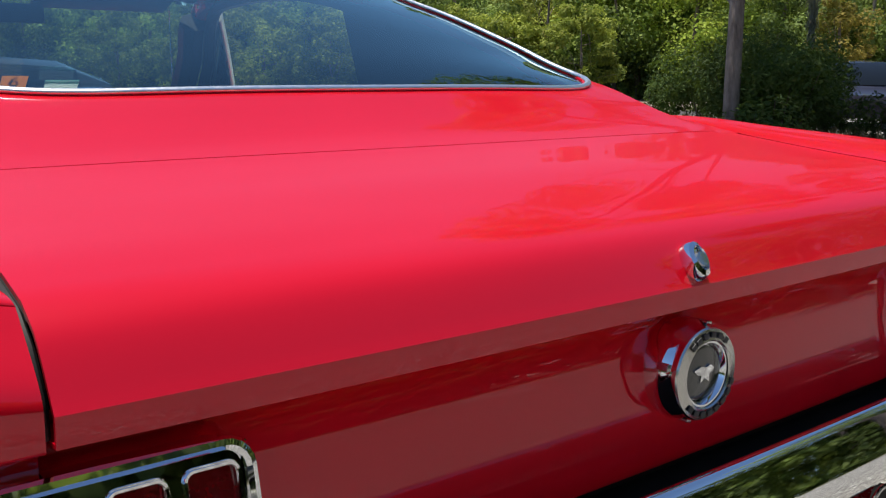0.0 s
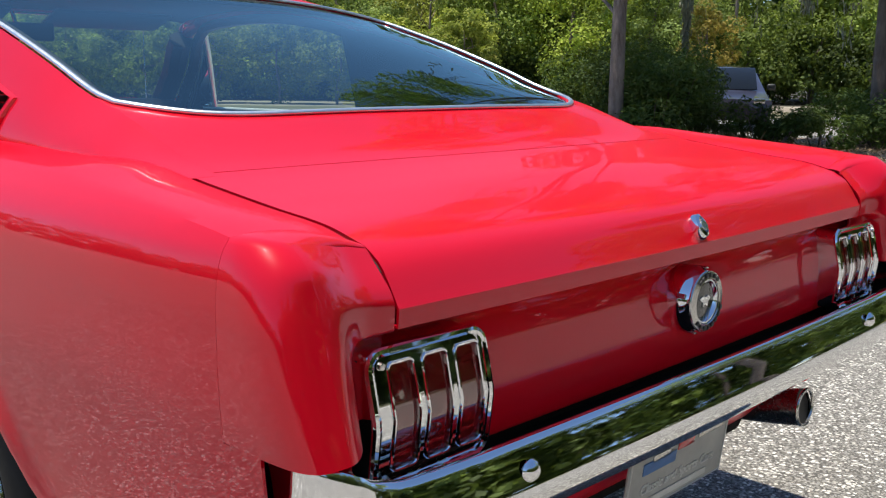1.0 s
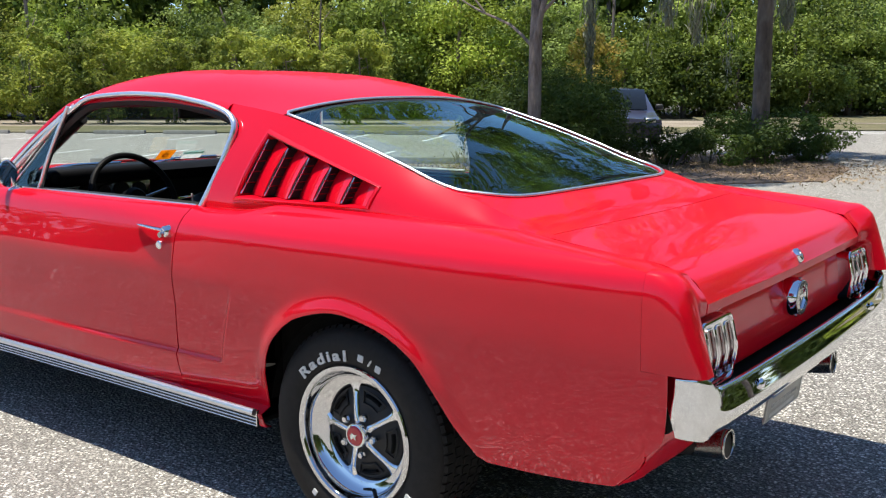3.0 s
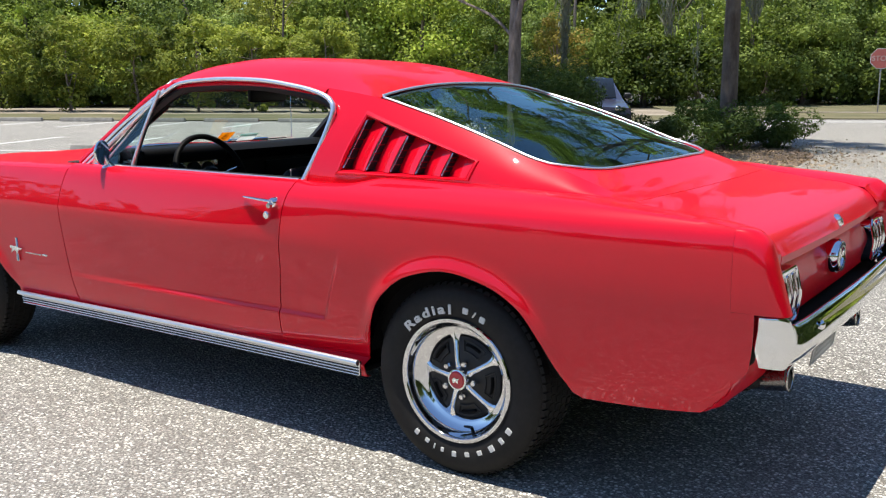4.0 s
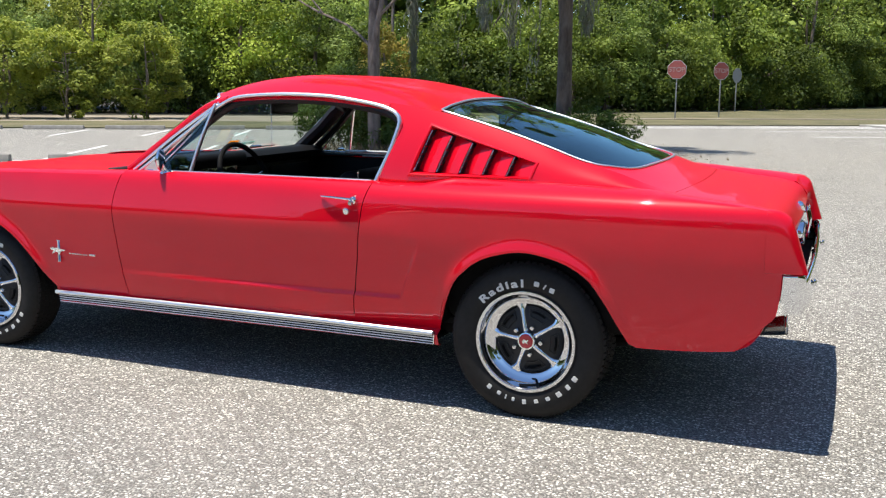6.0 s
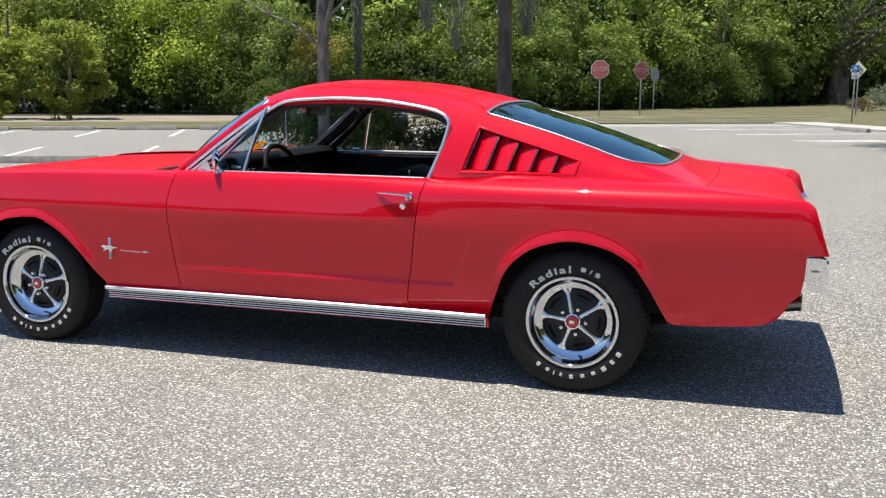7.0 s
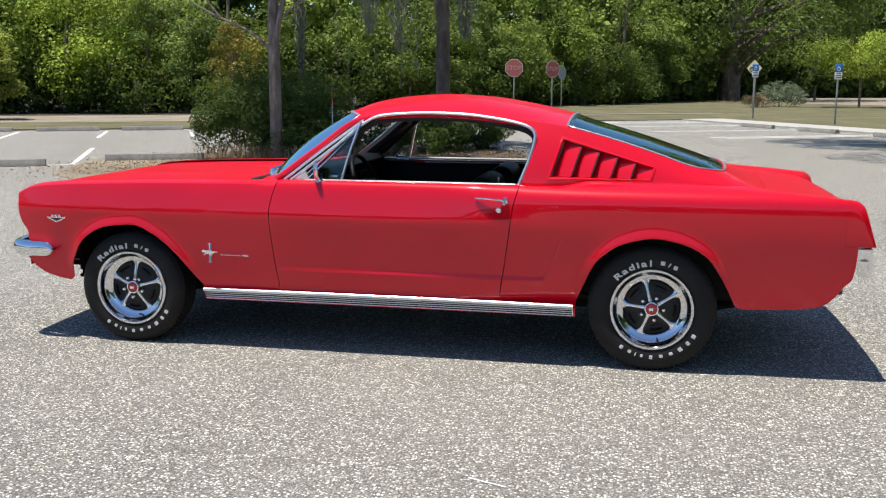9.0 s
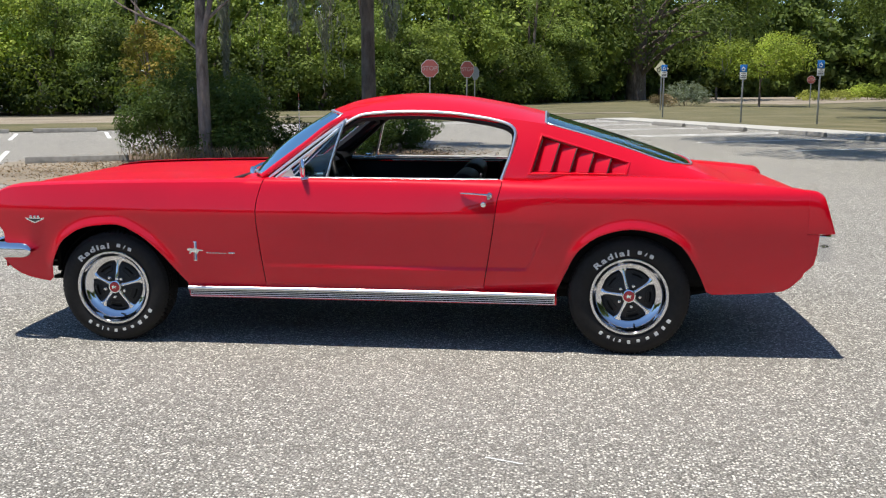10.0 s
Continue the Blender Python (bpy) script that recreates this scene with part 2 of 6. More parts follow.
def skin(name, P, material, parent, side=-1, label="", thick=0.004, sharp=38, wrap=False, mask=None):
    """A panel from the grid P, drawn for the car's left side; side=+1 mirrors it. thick: folded inwards by so much."""
    P = np.array(P, float)
    if side > 0:
        P[..., 1] *= -1
    v, f = sheet(P, flip=side > 0, wrap=wrap)
    if mask is not None:
        f = [q for q, keep in zip(f, mask) if keep]
    bm = bmesh.new()
    vs = [bm.verts.new(p) for p in v]
    for q in f:
        try:
            bm.faces.new([vs[i] for i in q])
        except ValueError:
            pass
    bmesh.ops.remove_doubles(bm, verts=bm.verts, dist=1e-5)
    bmesh.ops.delete(bm, geom=[w for w in bm.verts if not w.link_faces], context="VERTS")
    ob = part(name, bm, material, parent, label, sharp=sharp)
    # the panel's rim stays crisp
    me = ob.data
    used = np.zeros(len(me.loops), np.int32)
    me.loops.foreach_get("edge_index", used)
    crisp = np.zeros(len(me.edges), bool)
    me.edges.foreach_get("use_edge_sharp", crisp)
    me.edges.foreach_set("use_edge_sharp", crisp | (np.bincount(used, minlength=len(me.edges)) == 1))
    if thick:
        mod = ob.modifiers.new("thickness", "SOLIDIFY")
        mod.thickness, mod.offset, mod.use_even_offset = thick, -1.0, False
    return ob


def box_bm(bm, size, at=(0, 0, 0), rot=None, bevel=0.0, seg=2):
    m = Matrix.Translation(at) @ (rot.to_4x4() if rot is not None else Matrix())
    r = bmesh.ops.create_cube(bm, size=1.0, matrix=m @ Matrix.Diagonal((*size, 1)))
    if bevel:
        es = list({e for v in r["verts"] for e in v.link_edges})
        bmesh.ops.bevel(bm, geom=es, offset=bevel, segments=seg, affect="EDGES", profile=0.5)
    return bm


def box(size, at=(0, 0, 0), rot=None, bevel=0.0, seg=2):
    return box_bm(bmesh.new(), size, at, rot, bevel, seg)


def frames_along(path):
    """Tangent, side and up at each point of a path, with no twist."""
    p = np.asarray(path, float)
    tan = np.gradient(p, axis=0)
    tan /= np.linalg.norm(tan, axis=1)[:, None] + 1e-12
    up = np.array([0, 0, 1.0]) if abs(tan[0][2]) < 0.9 else np.array([1.0, 0, 0])
    sides, ups = [], []
    for t in tan:
        up = up - t * (up @ t)
        up /= np.linalg.norm(up) + 1e-12
        ups.append(up)
        sides.append(np.cross(t, up))
    return tan, np.array(sides), np.array(ups)


def sweep(path, radius=0.01, n=8, flat=1.0, closed=False, up=None, caps=True):
    """A round (or flattened) rod along a path, as a bmesh. radius may be a list along the path."""
    p = np.asarray(path, float)
    if closed:
        p = np.vstack([p, p[:1]])
    _, s, u = frames_along(p)
    if closed:
        p, s, u = p[:-1], s[:-1], u[:-1]
    if up is not None:
        u = np.tile(np.asarray(up, float), (len(p), 1))
        t = np.gradient(p, axis=0)
        s = np.cross(t, u)
        s /= np.linalg.norm(s, axis=1)[:, None] + 1e-12
    r = np.broadcast_to(np.asarray(radius, float), (len(p),))
    a = np.linspace(0, 2 * np.pi, n, endpoint=False)
    ring = p[:, None, :] + r[:, None, None] * (np.cos(a)[None, :, None] * s[:, None, :] + flat * np.sin(a)[None, :, None] * u[:, None, :])
    bm = bmesh.new()
    vs = [[bm.verts.new(q) for q in row] for row in ring]
    m = len(vs)
    for i in range(m if closed else m - 1):
        a_, b_ = vs[i], vs[(i + 1) % m]
        for j in range(n):
            bm.faces.new((a_[j], a_[(j + 1) % n], b_[(j + 1) % n], b_[j]))
    if not closed and caps:
        bm.faces.new(vs[0][::-1])
        bm.faces.new(vs[-1])
    bmesh.ops.recalc_face_normals(bm, faces=bm.faces)
    return bm


def smooth_path(pts, n=40):
    """Points evenly along a smooth curve through pts."""
    p = np.asarray(pts, float)
    d = np.r_[0, np.cumsum(np.linalg.norm(np.diff(p, axis=0), axis=1))]
    s = np.linspace(0, d[-1], n)
    return np.stack([curve1(d, p[:, i])(s) for i in range(3)], 1)


def lathe(profile, n=48, axis="y"):
    """A turned body: profile rows of (radius, along) round the axis."""
    bm = bmesh.new()
    rows = []
    for r, h in profile:
        if r < 1e-6:
            rows.append([bm.verts.new((0, h, 0) if axis == "y" else (0, 0, h) if axis == "z" else (h, 0, 0))])
            continue
        row = []
        for k in range(n):
            a = 2 * math.pi * k / n
            c, s = r * math.cos(a), r * math.sin(a)
            row.append(bm.verts.new((c, h, s) if axis == "y" else (c, s, h) if axis == "z" else (h, c, s)))
        rows.append(row)
    for a, b in zip(rows, rows[1:]):
        if len(a) == 1 and len(b) == 1:
            continue
        for k in range(n):
            if len(a) == 1:
                bm.faces.new((a[0], b[(k + 1) % n], b[k]))
            elif len(b) == 1:
                bm.faces.new((a[k], a[(k + 1) % n], b[0]))
            else:
                bm.faces.new((a[k], a[(k + 1) % n], b[(k + 1) % n], b[k]))
    bmesh.ops.recalc_face_normals(bm, faces=bm.faces)
    return bm


def moved(bm, m):
    bmesh.ops.transform(bm, matrix=m, verts=bm.verts)
    if m.determinant() < 0:
        bmesh.ops.reverse_faces(bm, faces=bm.faces)
    return bm


def prism(outline, depth, axis="y"):
    """A flat outline (a, b) drawn out by depth: in x-z along +y, y-z along +x or x-y along +z."""
    bm = bmesh.new()

    def put(a, b, d):
        return (a, d, b) if axis == "y" else (d, a, b) if axis == "x" else (a, b, d)

    lo = [bm.verts.new(put(a, b, 0)) for a, b in outline]
    hi = [bm.verts.new(put(a, b, depth)) for a, b in outline]
    bm.faces.new(lo)
    bm.faces.new(hi[::-1])
    k = len(outline)
    for i in range(k):
        bm.faces.new((lo[i], hi[i], hi[(i + 1) % k], lo[(i + 1) % k]))
    bmesh.ops.recalc_face_normals(bm, faces=bm.faces)
    return bm


def leaves_mesh(name, pos, size, normal_bias, material, seed, slim=0.5, hang=0.0):
    """Many single leaves (a pointed quad each) at the places pos, tilted round normal_bias."""
    rng = np.random.default_rng(seed)
    n = len(pos)
    nrm = normal_bias + rng.normal(0, 0.5, (n, 3))
    nrm /= np.linalg.norm(nrm, axis=1)[:, None] + 1e-9
    d = rng.normal(0, 1, (n, 3))
    d[:, 2] -= hang
    d -= nrm * (d * nrm).sum(1)[:, None]
    d /= np.linalg.norm(d, axis=1)[:, None] + 1e-9
    s = np.cross(nrm, d)
    L = np.asarray(size)[:, None] * rng.uniform(0.7, 1.3, (n, 1))
    w = L * slim * rng.uniform(0.7, 1.2, (n, 1))
    v = np.empty((n, 4, 3))
    v[:, 0] = pos - d * L * 0.5
    v[:, 1] = pos + s * w * 0.5 + nrm * L * 0.06
    v[:, 2] = pos + d * L * 0.5
    v[:, 3] = pos - s * w * 0.5 + nrm * L * 0.06
    me = bpy.data.meshes.new(name)
    me.vertices.add(4 * n)
    me.vertices.foreach_set("co", v.ravel())
    me.loops.add(4 * n)
    me.loops.foreach_set("vertex_index", np.arange(4 * n, dtype=np.int32))
    me.polygons.add(n)
    me.polygons.foreach_set("loop_start", np.arange(0, 4 * n, 4, dtype=np.int32))
    me.materials.append(material)
    me.update(calc_edges=True)
    return me


def puffs(rng, centre, spread, count, radius):
    """Clump centres and radii that fill a crown unevenly."""
    c = rng.normal(0, 1, (count, 3))
    c /= np.linalg.norm(c, axis=1)[:, None]
    c *= rng.uniform(0.35, 1.0, (count, 1)) ** 0.6
    return np.asarray(centre) + c * np.asarray(spread), radius * rng.uniform(0.55, 1.25, count)


def leaf_cloud(rng, centres, radii, per):
    """Leaf places on the shells of the clumps, and the way that each leaf faces."""
    k = len(centres)
    idx = np.repeat(np.arange(k), per)
    d = rng.normal(0, 1, (len(idx), 3))
    d /= np.linalg.norm(d, axis=1)[:, None]
    r = radii[idx] * rng.uniform(0.45, 1.05, len(idx)) ** 0.5
    p = centres[idx] + d * r[:, None] * (1.0, 1.0, 0.75)
    return p, d * 0.8 + np.array([0, 0, 0.6])


# ---- the car: its surfaces as curves ----
# x runs from nose (-) to tail (+), the left side is at y < 0
side_front = curve1([.22, .26, .30, .345, .42, .52, .62, .70, .716, .735, .76, .80, .84, .88, .905, .93],
                    [.745, .765, .785, .803, .822, .834, .842, .8468, .8476, .8467, .8425, .8345, .8255, .812, .790, .71])
side_rear = curve1([.30, .345, .42, .52, .62, .70, .74, .78, .82, .85, .875, .90, .93],
                   [.745, .765, .796, .822, .836, .8428, .8438, .8437, .8417, .8350, .8185, .785, .715])
taper = curve1([-2.10, -2.0, -1.85, -1.6, -1.2, 1.5, 1.8, 2.1, 2.37], [.925, .952, .978, .996, 1.0, 1.0, .996, .984, .965])
ARCH_F = [(-1.738, .325), (-1.712, .44), (-1.625, .575), (-1.48, .643), (-1.335, .655), (-1.203, .598), (-1.08, .487), (-.951, .318)]
ARCH_R = [(1.020, .318), (1.049, .41), (1.117, .548), (1.247, .642), (1.387, .671), (1.524, .647), (1.632, .588), (1.701, .495), (1.788, .323)]


def arch_line(pts):
    f = curve1(*zip(*pts))
    x = np.linspace(pts[0][0], pts[-1][0], 90)
    return f, np.stack([x, f(x)], 1)


arch_f, line_f = arch_line(ARCH_F)
arch_r, line_r = arch_line(ARCH_R)


def side_y(x, z):
    """Half the body's width at (x, z)."""
    x, z = np.broadcast_arrays(np.asarray(x, float), np.asarray(z, float))
    b = ease(0.1, 1.15, x)
    y = (side_front(z) * (1 - b) + side_rear(z) * b) * taper(x)
    # sculptured flank that ends in a false scoop ahead of the rear wheel
    edge = .862 + (z - .444) * .40
    inset = ease(edge + .006, edge - .014, x) * ease(.432, .454, z) * ease(.70, .58, z) * ease(-1.0, .75, x)
    y = y - .011 * inset
    y = y + .0012 * np.exp(-((z - .438) / .013) ** 2) * ease(-.9, -.4, x) * ease(.90, .84, x)
    # rolled lips round the wheel openings
    for line in (line_f, line_r):
        d2 = ((x[..., None] - line[:, 0]) ** 2 + (z[..., None] - line[:, 1]) ** 2).min(-1)
        y = y + .015 * np.exp(-d2 / .031 ** 2) * ease(.30, .45, z)
    return y


door_front = curve1([.30, .332, .549, .733, .87, .93], [-.535, -.532, -.553, -.567, -.54, -.515])
door_rear = curve1([.30, .348, .479, .722, .80, .904, .93], [.628, .635, .656, .692, .702, .726, .728])
nose = curve1([.30, .46, .52, .587, .65, .70, .80, .90], [-1.97, -2.03, -2.0, -2.0, -2.04, -2.053, -2.053, -2.053])
tail = curve1([.33, .365, .45, .875], [2.14, 2.18, 2.250, 2.250])
tail_low = curve1([.40, .45, .50, .60, .66], [2.22, 2.253, 2.296, 2.308, 2.310])
fender_top = curve1([-2.06, -2.03, -1.98, -1.93, -1.68, -1.18, -.5], [.796, .811, .831, .842, .860, .876, .887])
quarter_top = curve1([.72, .80, .92, 1.08, 1.39, 1.675, 1.87, 2.04, 2.23, 2.31], [.895, .889, .892, .917, .914, .906, .897, .888, .872, .860])
roof_rail = curve1([-.17, -.06, .06, .24, .41, .59, .73, .94, 1.08, 1.20, 1.31, 1.42, 1.522, 1.60, 1.66, 1.75, 1.82, 1.90, 2.0, 2.1, 2.2, 2.28],
                   [1.221, 1.243, 1.253, 1.258, 1.253, 1.236, 1.217, 1.186, 1.150, 1.116, 1.081, 1.044, 1.007, .985, .970, .940, .917, .898, .884, .872, .860, .840])
roof_mid = curve1([-.27, -.20, -.14, 0, .18, .43, .69, .94, 1.07, 1.23, 1.38, 1.54, 1.65, 1.755, 1.82, 1.88, 1.95, 2.03, 2.10, 2.2, 2.25, 2.29],
                  [1.243, 1.274, 1.297, 1.325, 1.339, 1.326, 1.286, 1.232, 1.192, 1.147, 1.101, 1.048, 1.010, .969, .937, .913, .898, .888, .880, .861, .849, .838])
shelf_y = curve1([.72, .87, 1.1, 1.36, 1.66, 1.90, 2.33], [.738, .733, .712, .690, .665, .646, .645])
RAIL = .600


def top_z(x, y):
    """Height of roof, back glass and deck."""
    a = np.abs(y) / .60
    return roof_rail(x) + (roof_mid(x) - roof_rail(x)) * (1 - a ** (2.3 + 2.2 * ease(1.05, .55, x)))


def shelf_z(x):
    """Height of the shoulder shelf's inner edge, which becomes the edge of the boot lid's opening."""
    b = ease(1.70, 1.95, x)
    return (quarter_top(x) + .004) * (1 - b) + top_z(x, .645) * b


def side_panel(xl, xr, bottom, top, us, nv, over=()):
    """A grid on the flank between two seams, from bottom to top, and on over the shoulder: over holds functions (x, y, z) of the edge."""
    us = np.asarray(us, float)[:, None]
    v = np.linspace(0, 1, nv)[None, :]
    x = np.broadcast_to(us * 0.0 + v * 0.0 + xl(.6) * (1 - us) + xr(.6) * us, (len(us), nv)).copy()
    for _ in range(40):
        z = bottom(x) + v * (top(x) - bottom(x))
        x = .5 * x + .5 * (xl(z) * (1 - us) + xr(z) * us)
    z = bottom(x) + v * (top(x) - bottom(x))
    P = np.stack([x, -side_y(x, z), z], -1)
    rows = [P]
    for f in over:
        rows.append(f(P[:, -1, 0], P[:, -1, 1], P[:, -1, 2])[:, None, :])
    return np.concatenate(rows, 1)


def spaced(lo, hi, n, dense=()):
    """Even steps from 0 to 1, with closer ones where x lies in the dense stretches."""
    x = list(np.linspace(lo, hi, n))
    for a, b, k in dense:
        x += list(np.linspace(a, b, k))
    return (np.unique(np.round(x, 4)) - lo) / (hi - lo)


def fender_bottom(x):
    low = curve1([-2.08, -2.03, -1.95, -1.74, -1.0, -.5], [.47, .455, .372, .325, .318, .318])(x)
    inside = (x > ARCH_F[0][0]) & (x < ARCH_F[-1][0])
    return np.where(inside, arch_f(x), low)


def quarter_bottom(x):
    low = curve1([.6, 1.02, 1.788, 2.17, 2.30, 2.38], [.318, .318, .323, .350, .495, .60])(x)
    inside = (x > ARCH_R[0][0]) & (x < ARCH_R[-1][0])
    return np.where(inside, arch_r(x), low)


def build_car():
    car = thing("fastback_coupe", "glossy red vintage two-door fastback coupe parked on asphalt, windows open", "car")
    body = part("body", box((3.2, 1.24, .12), (.05, 0, .32), bevel=.03), UNDER, car, "black underbody")
    gap = .0022
    for side in (-1, 1):
        # front fender
        us = spaced(-2.0, -.55, 40, [(-1.745, -1.60, 12), (-1.10, -.945, 12)])
        over = [lambda x, y, z: np.stack([x, y + .012, z + .006], -1), lambda x, y, z: np.stack([x, y + .03, z + .011], -1),
                lambda x, y, z: np.stack([x, y + .06, z + .014], -1), lambda x, y, z: np.stack([x, y + .10, z + .014], -1)]
        P = side_panel(nose, lambda z: door_front(z) - gap, fender_bottom, fender_top, us, 34, over)
        fender = skin("front_fender", P, PAINT, body, side)
        # door
        over = [lambda x, y, z: np.stack([x, y + .010, z + .004], -1), lambda x, y, z: np.stack([x, y + .045, z + .006], -1),
                lambda x, y, z: np.stack([x, y + .052, z - .02], -1)]
        P = side_panel(lambda z: door_front(z) + gap, lambda z: door_rear(z) - gap, lambda x: x * 0 + .347, lambda x: x * 0 + .900,
                       np.linspace(0, 1, 46), 70, over)
        door = skin("door", P, PAINT, car, side)
        # rear quarter, with the shoulder's shelf
        us = spaced(.66, 2.25, 42, [(.84, .985, 30), (1.015, 1.13, 14), (1.62, 1.80, 14), (2.12, 2.25, 6)])

        def shelf(s):
            def f(x, y, z):
                yy = y + (-shelf_y(x) - y) * s
                return np.stack([x, yy, z + (shelf_z(x) - z) * s + .010 * math.sin(math.pi * s) ** .8], -1)
            return f

        P = side_panel(lambda z: door_rear(z) + gap, tail, quarter_bottom, quarter_top, us, 80, [shelf(s) for s in (.1, .22, .38, .55, .75, .9, 1.0)])
        quarter = skin("quarter_panel", P, PAINT, body, side)
        corner = []
        for u in np.linspace(0, 1, 8):
            col = []
            for z in np.linspace(.452, .655, 14):
                x = 2.2497 + u * (float(tail_low(z)) - 2.2497)
                col.append((x, -float(side_y(x, z)), z))
            corner.append(col)
        skin("quarter_corner", np.array(corner), PAINT, body, side)
        # valance corner, from the quarter's slanting edge round to the rear
        wrap = []
        for u in np.linspace(0, 1, 9):
            col = []
            for z in np.linspace(.352, .498, 10):
                x0, y0 = float(tail(z)) + .003, float(side_y(tail(z), z)) - .002
                x1 = float(curve1([.348, .358, .40, .455, .50], [2.135, 2.195, 2.235, 2.260, 2.265])(z))
                col.append((x0 + (max(x1, x0 + .004) - x0) * math.sin(u * math.pi / 2), -(y0 + (.70 - y0) * (1 - math.cos(u * math.pi / 2))), z))
            wrap.append(col)
        skin("valance_corner", np.array(wrap), PAINT, body, side, thick=.003)
        tail_cap(P, body, side)
        sail_panel(body, side)
        door_fittings(door, side)
        flank_trim(body, side)
    top_panels(car, body)
    windows(car)
    tail_fittings(car, body)
    cabin(car)
    wheels(car)
    underneath(car)
    return car


def wing_face_x(f, y):
    """How far back the wing's end face lies, at the share f of its height and at y: a blade outside, a sunk bed round the lamp."""
    ztop = .842 + .023 * min(1.0, (y - .643) / .122)
    z = .656 + f * (ztop - .656)
    blade = 2.393 - .325 * (z - .656) - .024 * max(0.0, (f - .84) / .16) ** 2
    lid = float(curve1([.60, .757, .781, .834, .842], [2.322, 2.3225, 2.324, 2.285, 2.277])(.656 + f * .186))
    g = float(ease(.672, .768, y))
    x = lid + (blade - lid) * g
    # the bed: a round-cornered rectangle below the lip
    r = .026
    dx, dz = y - (.727 - r), z - (.757 - r)
    d = r - (math.hypot(max(dx, 0), max(dz, 0)) + min(max(dx, dz), 0))
    return x + (2.302 - x) * float(ease(0.0, .009, d)), z


def tail_cap(P, body, side):
    """The cast end of the rear wing: on from the quarter panel's edge, round the corner and in to the lid and lamp."""
    edge = P[-1]
    flank = edge[:80]
    flank = flank[flank[:, 2] > .662]
    low = (2.25, np.interp(.656, edge[:80, 2], edge[:80, 1]), .656)
    flank = np.vstack([[low], flank])
    over = edge[80:]
    yo = .766
    cols = np.r_[yo, yo - .006, yo - .014, yo - .022, np.linspace(.738, .700, 14), np.linspace(.690, .6435, 7)]
    fs = np.r_[np.linspace(0, .46, 8), np.linspace(.48, .72, 20), np.linspace(.75, .97, 9), 1.0]
    face = np.array([[(wing_face_x(f, y)[0], -y, wing_face_x(f, y)[1]) for y in cols] for f in fs])
    start, end = [], []
    for p in flank:
        f = (p[2] - .656) / (flank[-1, 2] - .656)
        x, z = wing_face_x(f, yo)
        start.append(p)
        end.append((x, -yo, z))
    for p in over:
        y = min(yo, abs(p[1]) - .0)
        t = (abs(p[1]) - .645) / (abs(flank[-1, 1]) - .645)
        y = .6435 + (yo - .6435) * min(1.0, max(0.0, t))
        x, z = wing_face_x(1.0, y)
        start.append(p)
        end.append((x, -y, z))
    rows = []
    for k, (p, e) in enumerate(zip(start, end)):
        p, e = np.array(p), np.array(e)
        top = float(ease(len(flank) * .55, len(flank), k))
        n = 2 / (4.4 - 2.3 * top)
        row = []
        for th in np.r_[0, np.linspace(8, 90, 22)]:
            sn, cs = math.sin(radians(th)) ** n, math.cos(radians(th)) ** n if th < 90 else 0.0
            along = (p[0] + .0005) + (e[0] - p[0] - .0005) * sn
            row.append((along, p[1] + (e[1] - p[1]) * (1 - cs), p[2] + (e[2] - p[2]) * (1 - cs)))
        rows.append(row)
    skin("wing_end", np.array(rows).transpose(1, 0, 2), PAINT, body, side, thick=.003, sharp=60)
    skin("wing_end_face", face.transpose(1, 0, 2), PAINT, body, side, thick=.003, sharp=50)
    # black block added to stand for the shade between wing and bumper
    part("bumper_gap_shade", box((.06, .05, .16), (2.262, side * .735, .58), bevel=.01), UNDER, body)


# columns and levels of the pillar behind the door, round its louvred opening
SAIL_X = [[.722, .737, .792, .66], [.868, .872, .928, .94], [1.352, 1.354, 1.371, 1.395], [1.62, 1.63, 1.64, 1.645], [1.92, 1.92, 1.92, 1.92]]
SAIL_B = [.944, .942, .937, .930, .90]
SAIL_T = [1.135, 1.125, .994, .955, .90]


def sail_levels(x):
    return shelf_z(x), roof_rail(x)


def sail_y(x, z):
    lo, hi = sail_levels(x)
    w = np.clip((z - lo) / np.maximum(hi - lo, .02), 0, 1)
    return sail_at(x, w)


def sail_at(x, w):
    y0 = shelf_y(x)
    return y0 + (RAIL - y0) * w ** 1.5 + .004 * np.sin(np.pi * w) * ease(1.7, 1.2, x)


